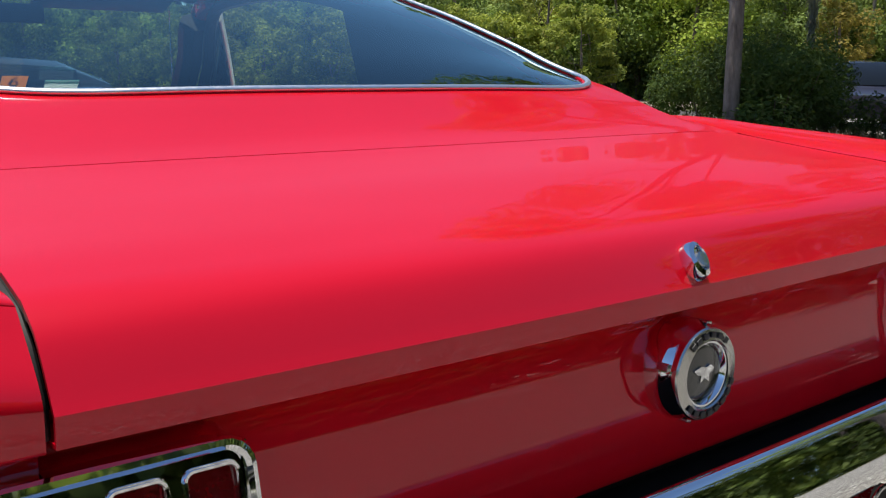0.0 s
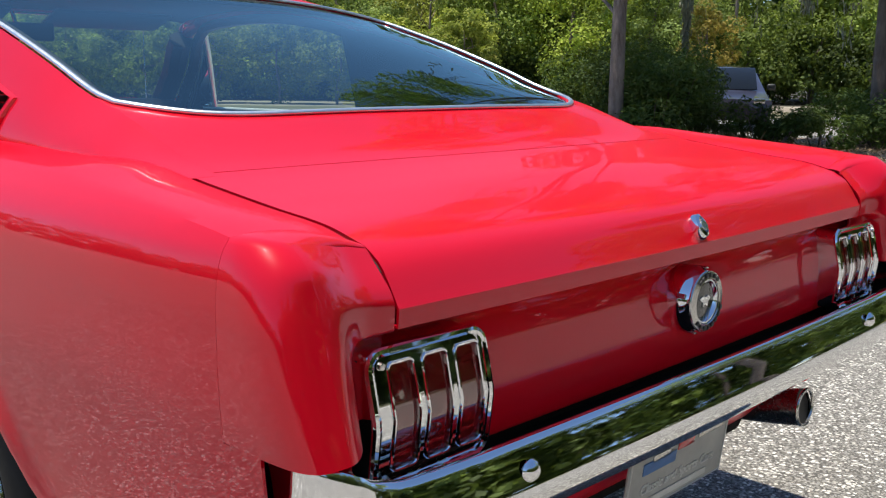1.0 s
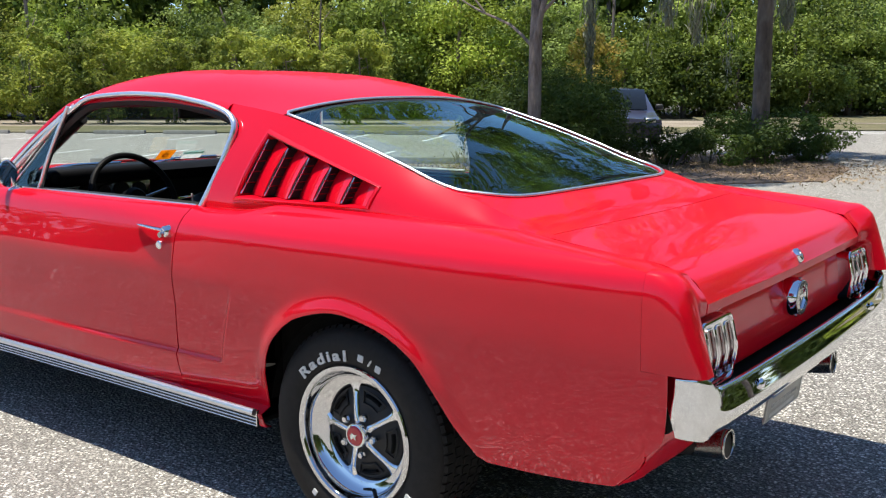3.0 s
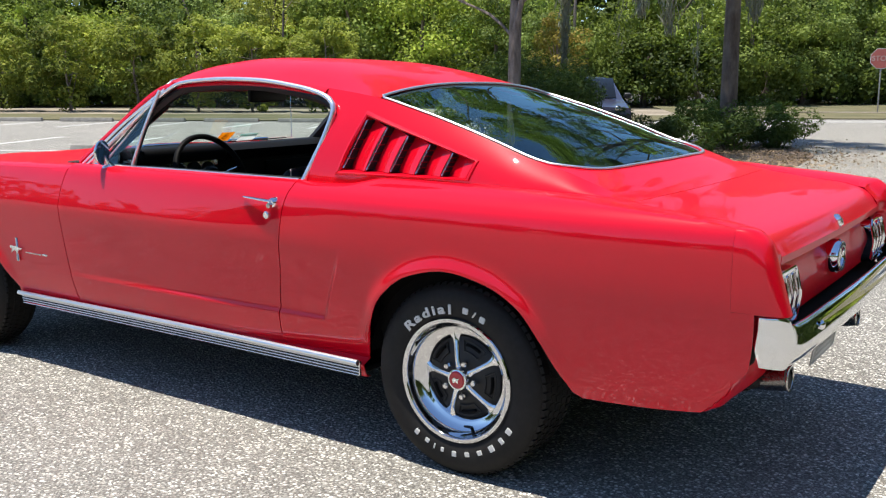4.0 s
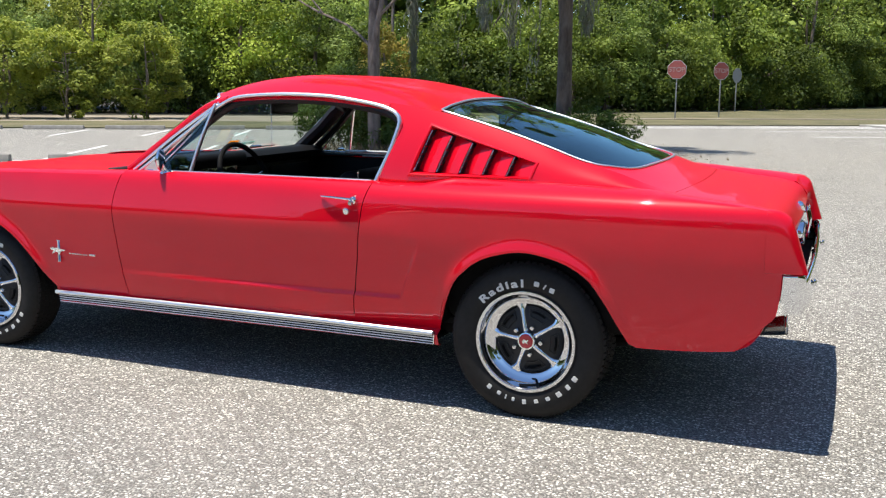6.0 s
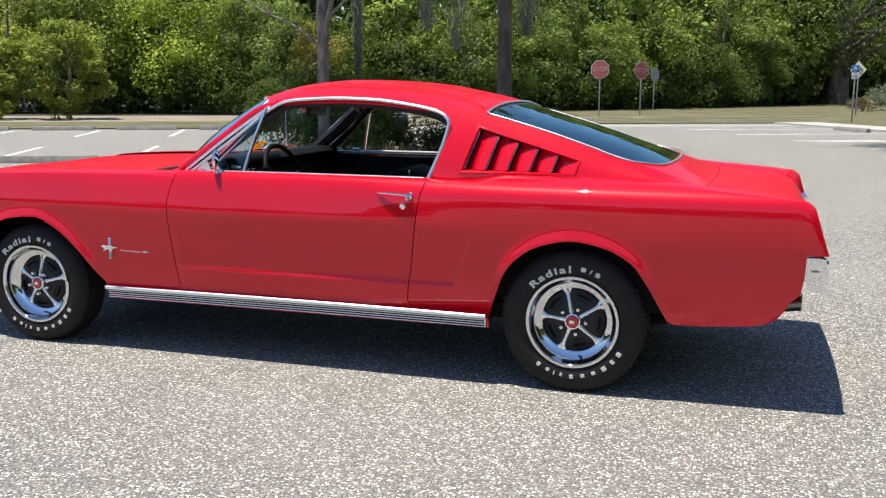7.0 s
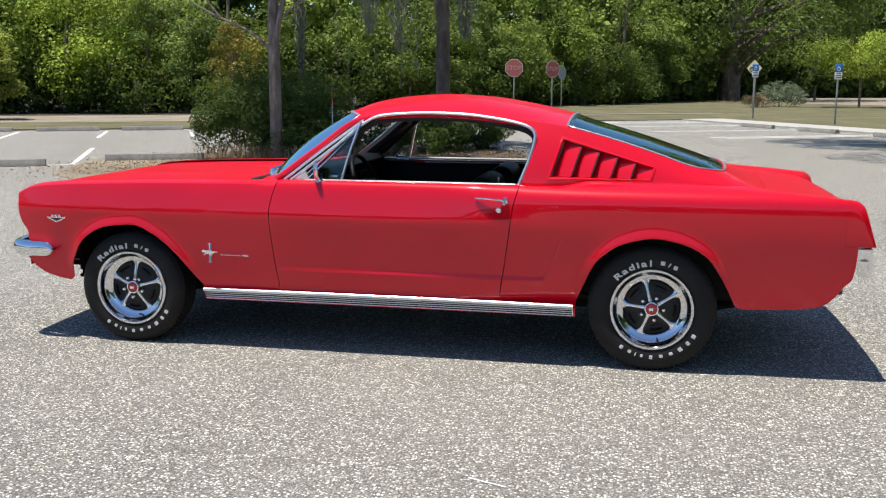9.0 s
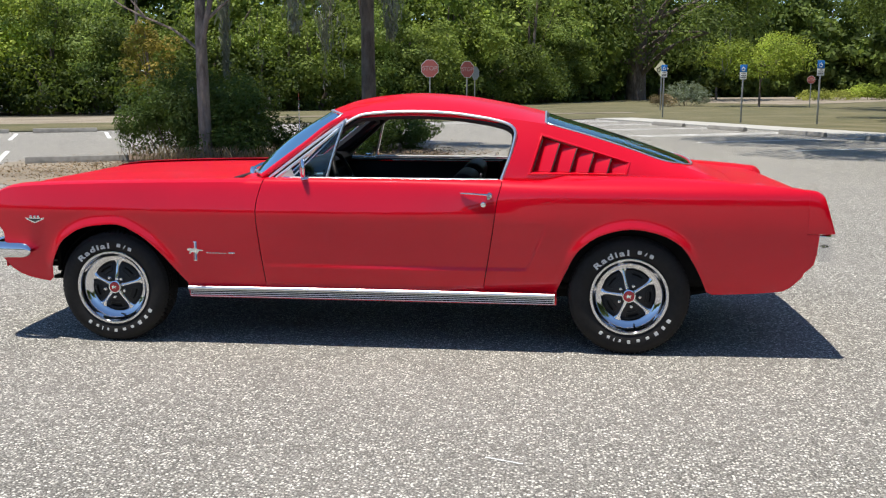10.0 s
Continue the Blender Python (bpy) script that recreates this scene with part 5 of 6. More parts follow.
    hub = part("centre_cap", moved(lathe([(0, .016), (.026, .0165), (.0285, .019), (.034, .020), (.037, .028), (.038, .044)], 32), m), CHROME, rim)
    part("cap_enamel", moved(lathe([(0, .0145), (.0245, .0150), (.0275, .0175), (.029, .0195)], 28), m), CAP_RED, hub, "red enamel cap")
    part("cap_figure", moved(prism([(-.010, .001), (-.004, .007), (.002, .003), (.010, .006), (.005, -.001), (.007, -.008), (0, -.003), (-.007, -.008)], .002), m @ Matrix.Translation((0, .0125, 0)) @ Matrix.Diagonal((1.35, 1, 1.35, 1))), CHROME, hub)
    a = radians(-78)
    part("valve_stem", moved(sweep([(.160 * math.cos(a), .045, .160 * math.sin(a)), (.150 * math.cos(a), .018, .150 * math.sin(a))], [.005, .0035], 8), m), BLACK, rim)


def lettering(tyre, m):
    """Raised white lettering on the tyre's wall: one readable word, and bars for the maker's marks."""
    for ch, a in zip("Radial", (136, 126, 116.5, 108.5, 101, 93)):
        q = radians(a)
        txt = bpy.data.curves.new("letter", "FONT")
        txt.body, txt.size, txt.extrude, txt.offset, txt.align_x = ch, .041, .0016, .0013, "CENTER"
        txt.materials.append(WHITE)
        ob = new("letter", txt)
        ob.matrix_basis = m @ Matrix.Translation((.2180 * math.cos(q), -.003, .2180 * math.sin(q))) @ Euler((0, -(q - math.pi / 2), 0)).to_matrix().to_4x4() @ pose(0, 0, 0, 90) @ Matrix.Diagonal((1.5, 1, 1, 1))
        ob.parent = tyre
        tagged(ob)
    for a, w, h, lean in [(79, .021, .026, 0), (71, .006, .030, 18), (63.5, .020, .026, -8),
                          (-31, .020, .028, 0), (-41.5, .016, .028, 0), (-53, .021, .028, 0), (-65, .018, .021, 0), (-77, .018, .021, 0), (-89, .017, .025, 0),
                          (-100, .012, .021, 0), (-107.5, .006, .026, 0), (-115, .016, .021, 0), (-126, .017, .026, 0)]:
        q = radians(a)
        turn = Euler((0, -(q - math.pi / 2) + radians(lean), 0)).to_matrix()
        rad = .2375 if h > .022 else .2355
        bm = bmesh.new()
        box_bm(bm, (w * .98, .003, h * .74), (math.cos(q) * rad, -.0025, math.sin(q) * rad), turn, .002, 1)
        part("print_bar", moved(bm, m), WHITE, tyre, smooth=False)


def underneath(car):
    for x, r in ((-1.345, .375), (1.395, .385)):
        for side in (-1, 1):
            P = []
            for a in np.linspace(6, 174, 24):
                c, s = math.cos(radians(a)), math.sin(radians(a))
                P.append([(x + r * c, -.745, .30 + r * .93 * s), (x + r * c, -.50, .30 + r * .93 * s), (x + r * .2 * c, -.49, .30 + r * .2 * s)])
            skin("wheel_well", np.array(P), UNDER, car, side, thick=.003)
    for x in (-1.36, 1.39):
        for side in (-1, 1):
            part("wheel_well", box((.80, .02, .28), (x, side * .475, .50)), UNDER, car)
            for end in (-.385, .385):
                part("wheel_well", box((.02, .24, .34), (x + end + .01, side * .60, .54)), UNDER, car)
    for x in (-1.381, 1.387):
        part("axle", sweep([(x, -.70, .30), (x, .70, .30)], .045, 12), UNDER, car)
    part("floor_pan", box((1.90, 1.50, .02), (.03, 0, .262), bevel=.006), UNDER, car)
    part("floor_pan", box((3.9, .98, .02), (.05, 0, .285), bevel=.006), UNDER, car)
    part("floor_pan", box((.40, 1.36, .02), (1.90, 0, .356), bevel=.006), UNDER, car)
    part("floor_pan", box((.30, 1.40, .02), (-1.86, 0, .40), bevel=.006), UNDER, car)
    part("leaf_spring", sweep(smooth_path([(.95, -.52, .30), (1.387, -.52, .24), (1.95, -.52, .33)], 10), .022, 6), UNDER, car)
    part("shock_absorber", sweep([(1.62, -.55, .26), (1.74, -.53, .50)], .022, 10), DULL_CHROME, car)
    part("fuel_tank", box((.55, .90, .16), (1.93, 0, .40), bevel=.03), UNDER, car)


car = build_car()


# ---- ground ----
ANG = radians(27)
UX, VX = Vector((math.cos(ANG), math.sin(ANG), 0)), Vector((-math.sin(ANG), math.cos(ANG), 0))


def uv(u, v, z=0.0):
    """A place in the car park's own frame, whose rows run along u."""
    p = UX * u + VX * v
    return Vector((p.x, p.y, z))


def slab(name, outline, z0, z1, material, label, category, bevel=0.0):
    """A flat piece of ground with real edges, from its outline in plan."""
    bm = bmesh.new()
    lo = [bm.verts.new((p[0], p[1], z0)) for p in outline]
    hi = [bm.verts.new((p[0], p[1], z1)) for p in outline]
    top = bm.faces.new(hi)
    k = len(hi)
    for i in range(k):
        bm.faces.new((lo[i], lo[(i + 1) % k], hi[(i + 1) % k], hi[i]))
    bmesh.ops.recalc_face_normals(bm, faces=bm.faces)
    if bevel:
        bmesh.ops.bevel(bm, geom=list(top.edges), offset=bevel, segments=2, affect="EDGES")
    ob = part(name, bm, material, None, smooth=False)
    return tagged(ob, label, category, kind="structure")


ASPHALT = asphalt_material()
LAWN = grass_material("dry_lawn", (0.055, 0.066, 0.022), (0.122, 0.112, 0.046), (0.22, 0.185, 0.105))
SAND = grass_material("sandy_litter", (0.16, 0.125, 0.085), (0.27, 0.22, 0.16), (0.38, 0.33, 0.26))
MULCH = grass_material("leaf_litter", (0.085, 0.055, 0.035), (0.16, 0.105, 0.07), (0.27, 0.20, 0.15))
CONCRETE = plain("pale_concrete", (0.46, 0.44, 0.40), 0.85, vary=0.18, scale=14, bump=0.2)
OLD_CONCRETE = plain("weathered_concrete", (0.27, 0.255, 0.23), 0.9, vary=0.35, scale=9, bump=0.35)
PAINT_LINE = plain("worn_white_line", (0.78, 0.77, 0.75), 0.8, vary=0.14, scale=25)
BARK_A = bark_material("grey_bark", (0.085, 0.062, 0.050), (0.31, 0.245, 0.205), 13.0)
BARK_B = bark_material("brown_bark", (0.07, 0.05, 0.04), (0.20, 0.155, 0.125))
WOOD = plain("grey_post_wood", (0.16, 0.13, 0.10), 0.9, vary=0.3, scale=14)
GALV = plain("galvanised_post", (0.36, 0.36, 0.35), 0.6, 0.3, vary=0.15, scale=20)
SIGN_RED = plain("faded_red_sign", (0.50, 0.13, 0.11), 0.5, vary=0.12, scale=8)
SIGN_FADED = plain("faded_sign_text", (0.62, 0.46, 0.43), 0.5, vary=0.1, scale=8)
SIGN_YELLOW = plain("faded_yellow_sign", (0.78, 0.73, 0.47), 0.5, vary=0.1, scale=8)
SIGN_BLUE = plain("blue_sign", (0.03, 0.20, 0.60), 0.45, vary=0.1, scale=8)
SIGN_WHITE = plain("white_sign", (0.72, 0.72, 0.70), 0.5, vary=0.06, scale=8)

FLOOR = grass_material("forest_floor", (0.020, 0.018, 0.012), (0.04, 0.035, 0.022), (0.075, 0.062, 0.04))
ground = part("ground", box((900, 900, .4), (0, 0, -.26)), FLOOR, None, smooth=False)
tagged(ground, "dark woodland ground with leaf litter", "ground", kind="structure")
road = slab("road", [uv(-70, -24), uv(17.6, -24), uv(17.6, 28.4), uv(5, 28.4), uv(3.2, 25.4), uv(-70, 25.4)], -.06, 0.0, ASPHALT, "worn grey asphalt car park with pale pebble aggregate", "car park")
slab("grass_left", [uv(-70, 25.5), uv(3.2, 25.5), uv(5.0, 28.5), uv(5.2, 31), uv(-70, 31)], -.06, .03, LAWN, "dry mown grass strip", "grass")
slab("litter_bank", [uv(-70, 31.1), uv(5.2, 31.1), uv(5.2, 38.5), uv(-70, 38.5)], -.06, .02, SAND, "pale sandy bank with leaf litter under young trees", "litter")
slab("grass_middle", [uv(5.0, 28.5), uv(18, 28.4), uv(19.35, 28.4), uv(24.1, 44), uv(24.1, 70), uv(5.2, 50), uv(5.2, 31)], -.06, .03, LAWN, "dry mown grass beside the road", "grass")
slab("grass_right", [uv(19.4, -20), uv(75, -20), uv(75, 60), uv(24.1, 70), uv(24.1, 44), uv(19.35, 28.4)], -.06, .035, LAWN, "dry mown lawn beside the car park", "grass")
slab("pavement", [uv(17.6, -20), uv(19.3, -20), uv(19.3, 28.4), uv(17.6, 28.4)], -.06, .05, CONCRETE, "pale concrete pavement", "pavement", .012)
slab("path", [uv(5.6, 34.0), uv(23, 34.0), uv(23, 34.9), uv(5.6, 34.9)], -.06, .05, SAND, "sandy footpath across the grass", "path")
slab("path", [(11.9, 66.7), (16.6, 59.8), (40, 90), (29, 102), (16, 96)], -.06, .05, SAND, "pale sandy track across the lawn", "path")
island = slab("planting_island", [uv(-1.4, 11.0), uv(-.4, 9.7), uv(2.6, 9.5), uv(4.5, 10.3), uv(5.3, 12.5), uv(5.4, 15.0), uv(4.2, 16.4), uv(-.8, 14.6)], -.06, .012, MULCH, "planting island covered in leaf litter", "island")
LITTER = [(-8.7, 10.6), (-7.6, 7.8), (-6.3, 6.7), (-4.2, 8.4), (-4.2, 9.9), (-6.1, 11.0), (-8.0, 11.4)]
slab("litter_strip", LITTER, -.06, .008, SAND, "strip of dry leaf litter on the asphalt", "litter")

# bay lines
def bay_line(u0, v0, u1, v1, w=.10):
    d = (uv(u1, v1) - uv(u0, v0)).normalized()
    n = Vector((-d.y, d.x, 0)) * w / 2
    a, b = uv(u0, v0), uv(u1, v1)
    bm = bmesh.new()
    bm.faces.new([bm.verts.new((q.x, q.y, .004)) for q in (a - n, b - n, b + n, a + n)])
    ob = part("bay_line", bm, PAINT_LINE, road, smooth=False)
    return ob


for k in range(16):
    bay_line(-.95 - 2.38 * k, 20.9, -.95 - 2.38 * k, 24.3)
for k in range(8):
    bay_line(-3.12 - 2.38 * k, 12.3, -3.12 - 2.38 * k, 16.6)
bay_line(-22, 12.25, -1.6, 12.25, .08)
for k in range(8):
    v = 23.6 - 3.2 * k
    bay_line(12.2, v, 17.3, v, .15)
bay_line(12.4, 16.75, 17.3, 16.75, .15)
bay_line(7.0, 26.9, 17.3, 26.9, .18)
bay_line(7.6, 26.2, 17.3, 26.2, .16)


def ground_mark(name, x, y, length, width, turn, material, label):
    bm = bmesh.new()
    n = 12
    rng = random.Random(5)
    top = [(-length / 2 + length * i / n, width / 2 * rng.uniform(.5, 1.1)) for i in range(n + 1)]
    bot = [(length / 2 - length * i / n, -width / 2 * rng.uniform(.5, 1.1)) for i in range(n + 1)]
    for a, b in (*top, *bot):
        bm.verts.new((a, b, .003))
    bm.faces.new(list(bm.verts))
    ob = part(name, moved(bm, pose(x, y, 0, 0, 0, turn)), material, road, label, smooth=False)
    return ob


ground_mark("paint_scuff", .815, -2.295, .155, .012, -20, PAINT_LINE, "short white scuff on the asphalt")


def wheel_stop(u, v, along, length=1.75, label="weathered concrete wheel stop on the asphalt"):
    """A low concrete kerb block with chamfered top."""
    prof = [(-.085, 0), (.085, 0), (.075, .05), (.05, .12), (-.05, .12), (-.075, .05)]
    bm = prism([(a, b) for a, b in prof], length)
    bmesh.ops.bevel(bm, geom=list(bm.edges), offset=.008, segments=1, affect="EDGES")
    p = uv(u, v)
    ob = part("wheel_stop", moved(bm, Matrix.Translation((0, -length / 2, 0))), OLD_CONCRETE, None, smooth=False)
    ob.matrix_basis = pose(p.x, p.y, .001, 0, 0, math.degrees(ANG) + (0 if along == "v" else 90))
    return tagged(ob, label, "wheel stop", "wheel stops")


for k in range(9):
    wheel_stop(-2.05 - 2.38 * k, 24.75, "u")
for u in (-1.75, -4.4, -6.8):
    wheel_stop(u, 12.15 if u < -3 else 13.0, "u")
for v in (22.1, 19.0, 15.7, 12.5):
    wheel_stop(16.8, v, "v")


# ---- plants ----
LEAF_WOOD = leaf_material("wood_leaves", (0.058, 0.096, 0.019), (0.40, 0.49, 0.098), None, .65, .38)
LEAF_LIGHT = leaf_material("light_leaves", (0.13, 0.19, 0.022), (0.47, 0.56, 0.085), (0.38, 0.18, 0.04), .65, .38)
LEAF_MAGNOLIA = leaf_material("magnolia_leaves", (0.085, 0.13, 0.022), (0.41, 0.44, 0.075), (0.52, 0.38, 0.09), .7, .36)
LEAF_BUSH = leaf_material("shrub_leaves", (0.022, 0.042, 0.010), (0.088, 0.138, 0.028), (0.14, 0.11, 0.05), .7, .30)
MOSS = leaf_material("spanish_moss", (0.16, 0.165, 0.12), (0.30, 0.30, 0.23), None, .9, .25)


def limb(bm, path, radii, n=8):
    r = sweep(smooth_path(path, 9), list(np.interp(np.linspace(0, 1, 9), np.linspace(0, 1, len(radii)), radii)), n)
    me = bpy.data.meshes.new("limb")
    r.to_mesh(me)
    r.free()
    bm.from_mesh(me)
    bpy.data.meshes.remove(me)


def tree(name, x, y, height, radius, leaf, bark, label, seed, crown=None, leaf_n=7000, leaf_size=.16, trunk_r=.13, lean=(0, 0), low=.35, limbs=7, moss=0, clear=0.0, over=(0, 0), clumps=26):
    """A tapered trunk with limbs, and a crown of leaf clumps; moss: hanging tufts."""
    rng = np.random.default_rng(seed)
    t = thing(name, label, "tree", at=pose(x, y, 0))
    bm = bmesh.new()
    tip = (lean[0], lean[1], height * .8)
    mid = (lean[0] * .4 + rng.normal(0, .1), lean[1] * .4 + rng.normal(0, .1), height * .4)
    limb(bm, [(0, 0, -.05), (lean[0] * .1, lean[1] * .1, height * .15), mid, tip], [trunk_r * 1.25, trunk_r, trunk_r * .75, trunk_r * .2], 12)
    part("trunk", bm, bark, t)
    centres, radii = puffs(rng, (lean[0] * .7 + over[0], lean[1] * .7 + over[1], height * (low + (1 - low) * .5)), (radius, radius, height * (1 - low) * .5), clumps, radius * .36 * (26 / clumps) ** .45)
    for i in range(limbs):
        z = height * (low * .75 + (.75 - low * .75) * i / limbs)
        c = centres[rng.integers(len(centres))]
        s = z / (height * .8)
        start = (lean[0] * s, lean[1] * s, z)
        bm = bmesh.new()
        limb(bm, [start, (start[0] * .5 + c[0] * .5, start[1] * .5 + c[1] * .5, max(z, c[2] * .8) + .1), tuple(c)], [trunk_r * .42, trunk_r * .25, trunk_r * .08], 6)
        part("limb", bm, bark, t)
    if clear:
        keep = centres[:, 2] > clear
        centres, radii = centres[keep], radii[keep]
    p, nb = leaf_cloud(rng, centres, radii, max(1, leaf_n // len(centres)))
    part("crown", leaves_mesh("crown", p, np.full(len(p), leaf_size), nb, leaf, seed), leaf, t)
    if moss:
        q = centres[rng.integers(len(centres), size=moss)] + rng.normal(0, radius * .3, (moss, 3))
        strands = np.repeat(q, 28, 0)
        strands = strands + np.stack([rng.normal(0, .06, len(strands)), rng.normal(0, .06, len(strands)), -rng.uniform(0, 1.1, len(strands))], 1)
        part("moss", leaves_mesh("moss", strands, np.full(len(strands), .16), np.array([[1.0, -1.0, 0.0]]), MOSS, seed + 1, .16, 5.0), MOSS, t, "grey hanging moss")
    return t


def shrub(name, x, y, w, d, h, leaf, label, seed, n=5000, size=.09, slim=.35, stems=9, floor_=0.0, group=""):
    rng = np.random.default_rng(seed)
    t = thing(name, label, "shrub", group, at=pose(x, y, floor_))
    k = max(8, int(10 * w * d))
    c = np.stack([rng.uniform(-w / 2, w / 2, k), rng.uniform(-d / 2, d / 2, k), rng.uniform(.25, .85, k) * h], 1)
    c[:, 2] *= 1 - .5 * ((c[:, 0] / (w / 2)) ** 2 * .5 + (c[:, 1] / (d / 2)) ** 2 * .5)
    for i in range(stems):
        e = c[i % k]
        bm = bmesh.new()
        limb(bm, [(e[0] * .35, e[1] * .35, -.02), (e[0] * .7, e[1] * .7, e[2] * .5), tuple(e)], [.018, .012, .005], 5)
        part("stem", bm, BARK_B, t)
    p, nb = leaf_cloud(rng, c, np.full(k, .30 * h ** .5) * rng.uniform(.6, 1.2, k), n // k)
    p[:, 2] = np.maximum(p[:, 2], .03)
    part("foliage", leaves_mesh("foliage", p, np.full(len(p), size), nb, leaf, seed, slim), leaf, t)
    return t


tree("roadside_tree", -4.90, 10.34, 10.0, 2.6, LEAF_LIGHT, BARK_A, "slender grey-barked tree rising from a planting island", 11, leaf_n=15000, leaf_size=.13, trunk_r=.092, lean=(-.3, .4), low=.52, limbs=4, moss=14, clear=6.0)
tree("roadside_tree", -2.9, 14.9, 12.0, 2.3, LEAF_WOOD, BARK_B, "dark-barked tree hung with grey moss", 12, leaf_n=18000, leaf_size=.13, trunk_r=.135, lean=(-.1, .1), low=.24, limbs=9, moss=40, clear=3.5, over=(-0.6, .2))
tree("shade_tree", 10.8, 15.2, 10.0, 4.4, LEAF_WOOD, BARK_B, "spreading tree that shades the parking bays", 13, leaf_n=24000, leaf_size=.16, trunk_r=.17, low=.46, limbs=5, moss=20, clear=4.6, over=(-3.3, .7))
dead = thing("bare_branch", "pale dead branch hanging in a tree", "branch", at=pose(-4.93, 10.36, 0))
bm = bmesh.new()
limb(bm, [(-.04, 0, 1.95), (-.5, .1, 2.3), (-1.2, .1, 2.6), (-2.1, 0, 3.2)], [.026, .021, .014, .005], 6)
limb(bm, [(.0, 0, 2.0), (.16, .05, 2.7), (.34, .1, 3.6), (.7, .2, 5.2)], [.05, .042, .034, .018], 9)
limb(bm, [(.10, .04, 2.45), (.45, .05, 2.75), (.8, .1, 3.0)], [.03, .02, .01], 6)
limb(bm, [(-1.0, .1, 2.52), (-1.3, .0, 3.0), (-1.35, .0, 3.5)], [.02, .012, .005], 6)
part("bare_limb", bm, BARK_A, dead)

# shrubs of the island
for i, (x, y, w, d, h) in enumerate([(-5.8, 11.3, 1.5, 1.5, 1.6), (-4.9, 11.2, 1.5, 1.4, 1.75), (-5.4, 12.3, 1.7, 1.4, 2.0), (-4.75, 10.95, 1.3, 1.2, 1.6), (-5.9, 12.6, 1.8, 1.5, 2.2)]):
    shrub("shrub", x, y, w, d, h, LEAF_BUSH, "dense dark green shrub on the planting island", 40 + i, 8000, .085, .30, group="island shrubs", floor_=.01)
for i, (x, y, w, d, h) in enumerate([(-3.3, 13.5, 1.4, 1.2, .95), (-2.6, 14.2, 1.3, 1.2, .85), (-2.2, 15.3, 1.2, 1.1, .95), (-3.0, 15.2, 1.4, 1.2, 1.0), (-3.6, 12.4, 1.1, 1.0, .8)]):
    shrub("low_shrub", x, y, w, d, h, LEAF_BUSH, "low dark green shrub in leaf litter", 60 + i, 3600, .085, .34, group="low shrubs", floor_=.01)

# dry grass tufts and litter at the shrubs' feet
def tufts(name, spots, h, n, material, label, seed, width=.05):
    rng = np.random.default_rng(seed)
    p = np.concatenate([np.array(s) + np.stack([rng.normal(0, .35, n), rng.normal(0, .35, n), rng.uniform(.03, h, n)], 1) for s in spots])
    bias = rng.normal(0, 1, (len(p), 3)) * (1, 1, .15)
    ob = part(name, leaves_mesh(name, p, np.full(len(p), h * .8), bias, material, seed, width, -4.0), material, None)
    return tagged(ob, label, "grass", kind="stuff")


STRAW = leaf_material("dry_straw", (0.12, 0.08, 0.045), (0.33, 0.25, 0.15), None, .8, .2)
tufts("dry_grass", [(-5.0, 10.1, .05), (-4.2, 10.0, .05), (-5.6, 10.4, .05), (-3.6, 10.6, .05)], .26, 260, STRAW, "reddish dry grass round the tree's foot", 70, .07)

# ---- woods ----
def woods(name, spots, leaf, seed, label, per=6500, size=.17, low=.0, zmax=None):
    """An uncountable wood: trunks and leaf clumps of many trees in one sheet of foliage."""
    rng = np.random.default_rng(seed)
    allp, alln, bm = [], [], bmesh.new()
    for x, y, h, r in spots:
        k = 64
        c, rad = puffs(rng, (0, 0, h * (.5 + low / 2)), (r * rng.uniform(.8, 1.25), r * .8, h * .5 * (1 - low)), k, r * .245)
        rad = rad * rng.uniform(.55, 1.35, k)
        c[:, 2] = np.clip(c[:, 2], .35, None)
        # more clumps low down, where the wood meets the grass
        wts = 1.0 + 1.8 * (c[:, 2] < 5.5)
        counts = (per * wts / wts.sum()).astype(int)
        idx = np.repeat(np.arange(k), counts)
        d = rng.normal(0, 1, (len(idx), 3))
        d /= np.linalg.norm(d, axis=1)[:, None]
        p = c[idx] + d * (rad[idx] * rng.uniform(.4, 1.05, len(idx)) ** .5)[:, None] * (1, 1, .7)
        p += rng.normal(0, .13, p.shape)
        p[:, 2] = np.maximum(p[:, 2], .05)
        allp.append(p + (x, y, 0))
        alln.append(d * .9 + (0, 0, .35))
        limb(bm, [(x, y, -.05), (x + rng.normal(0, .3), y, h * .4), (x + rng.normal(0, .5), y, h * .85)], [.16, .12, .04], 7)
    p, nb = np.concatenate(allp), np.concatenate(alln)
    ob = part(name, leaves_mesh(name, p, size * rng.uniform(.8, 1.5, len(p)), nb, leaf, seed, .62), leaf, None)
    tagged(ob, label, "woods", kind="stuff")
    part("trunks", bm, BARK_B, ob, kind="stuff")
    return ob


EDGE = [(-66, 4), (-52, 20), (-40, 29), (-30, 36), (-20, 40), (-11, 45), (-6, 54), (-1, 61), (3, 74), (9, 92), (26, 100), (44, 98)]
rng_w = np.random.default_rng(3)


def along_edge(n, jitter, off, hmin, hmax, rmin, rmax):
    e = np.array(EDGE, float)
    d = np.r_[0, np.cumsum(np.linalg.norm(np.diff(e, axis=0), axis=1))]
    out = []
    for s in np.linspace(0, d[-1], n):
        x, y = np.interp(s, d, e[:, 0]), np.interp(s, d, e[:, 1])
        dirn = np.array([x - 1, y + 3.0])
        dirn /= np.linalg.norm(dirn)
        o = off + rng_w.normal(0, jitter)
        out.append((x + dirn[0] * o, y + dirn[1] * o, rng_w.uniform(hmin, hmax), rng_w.uniform(rmin, rmax)))
    return out


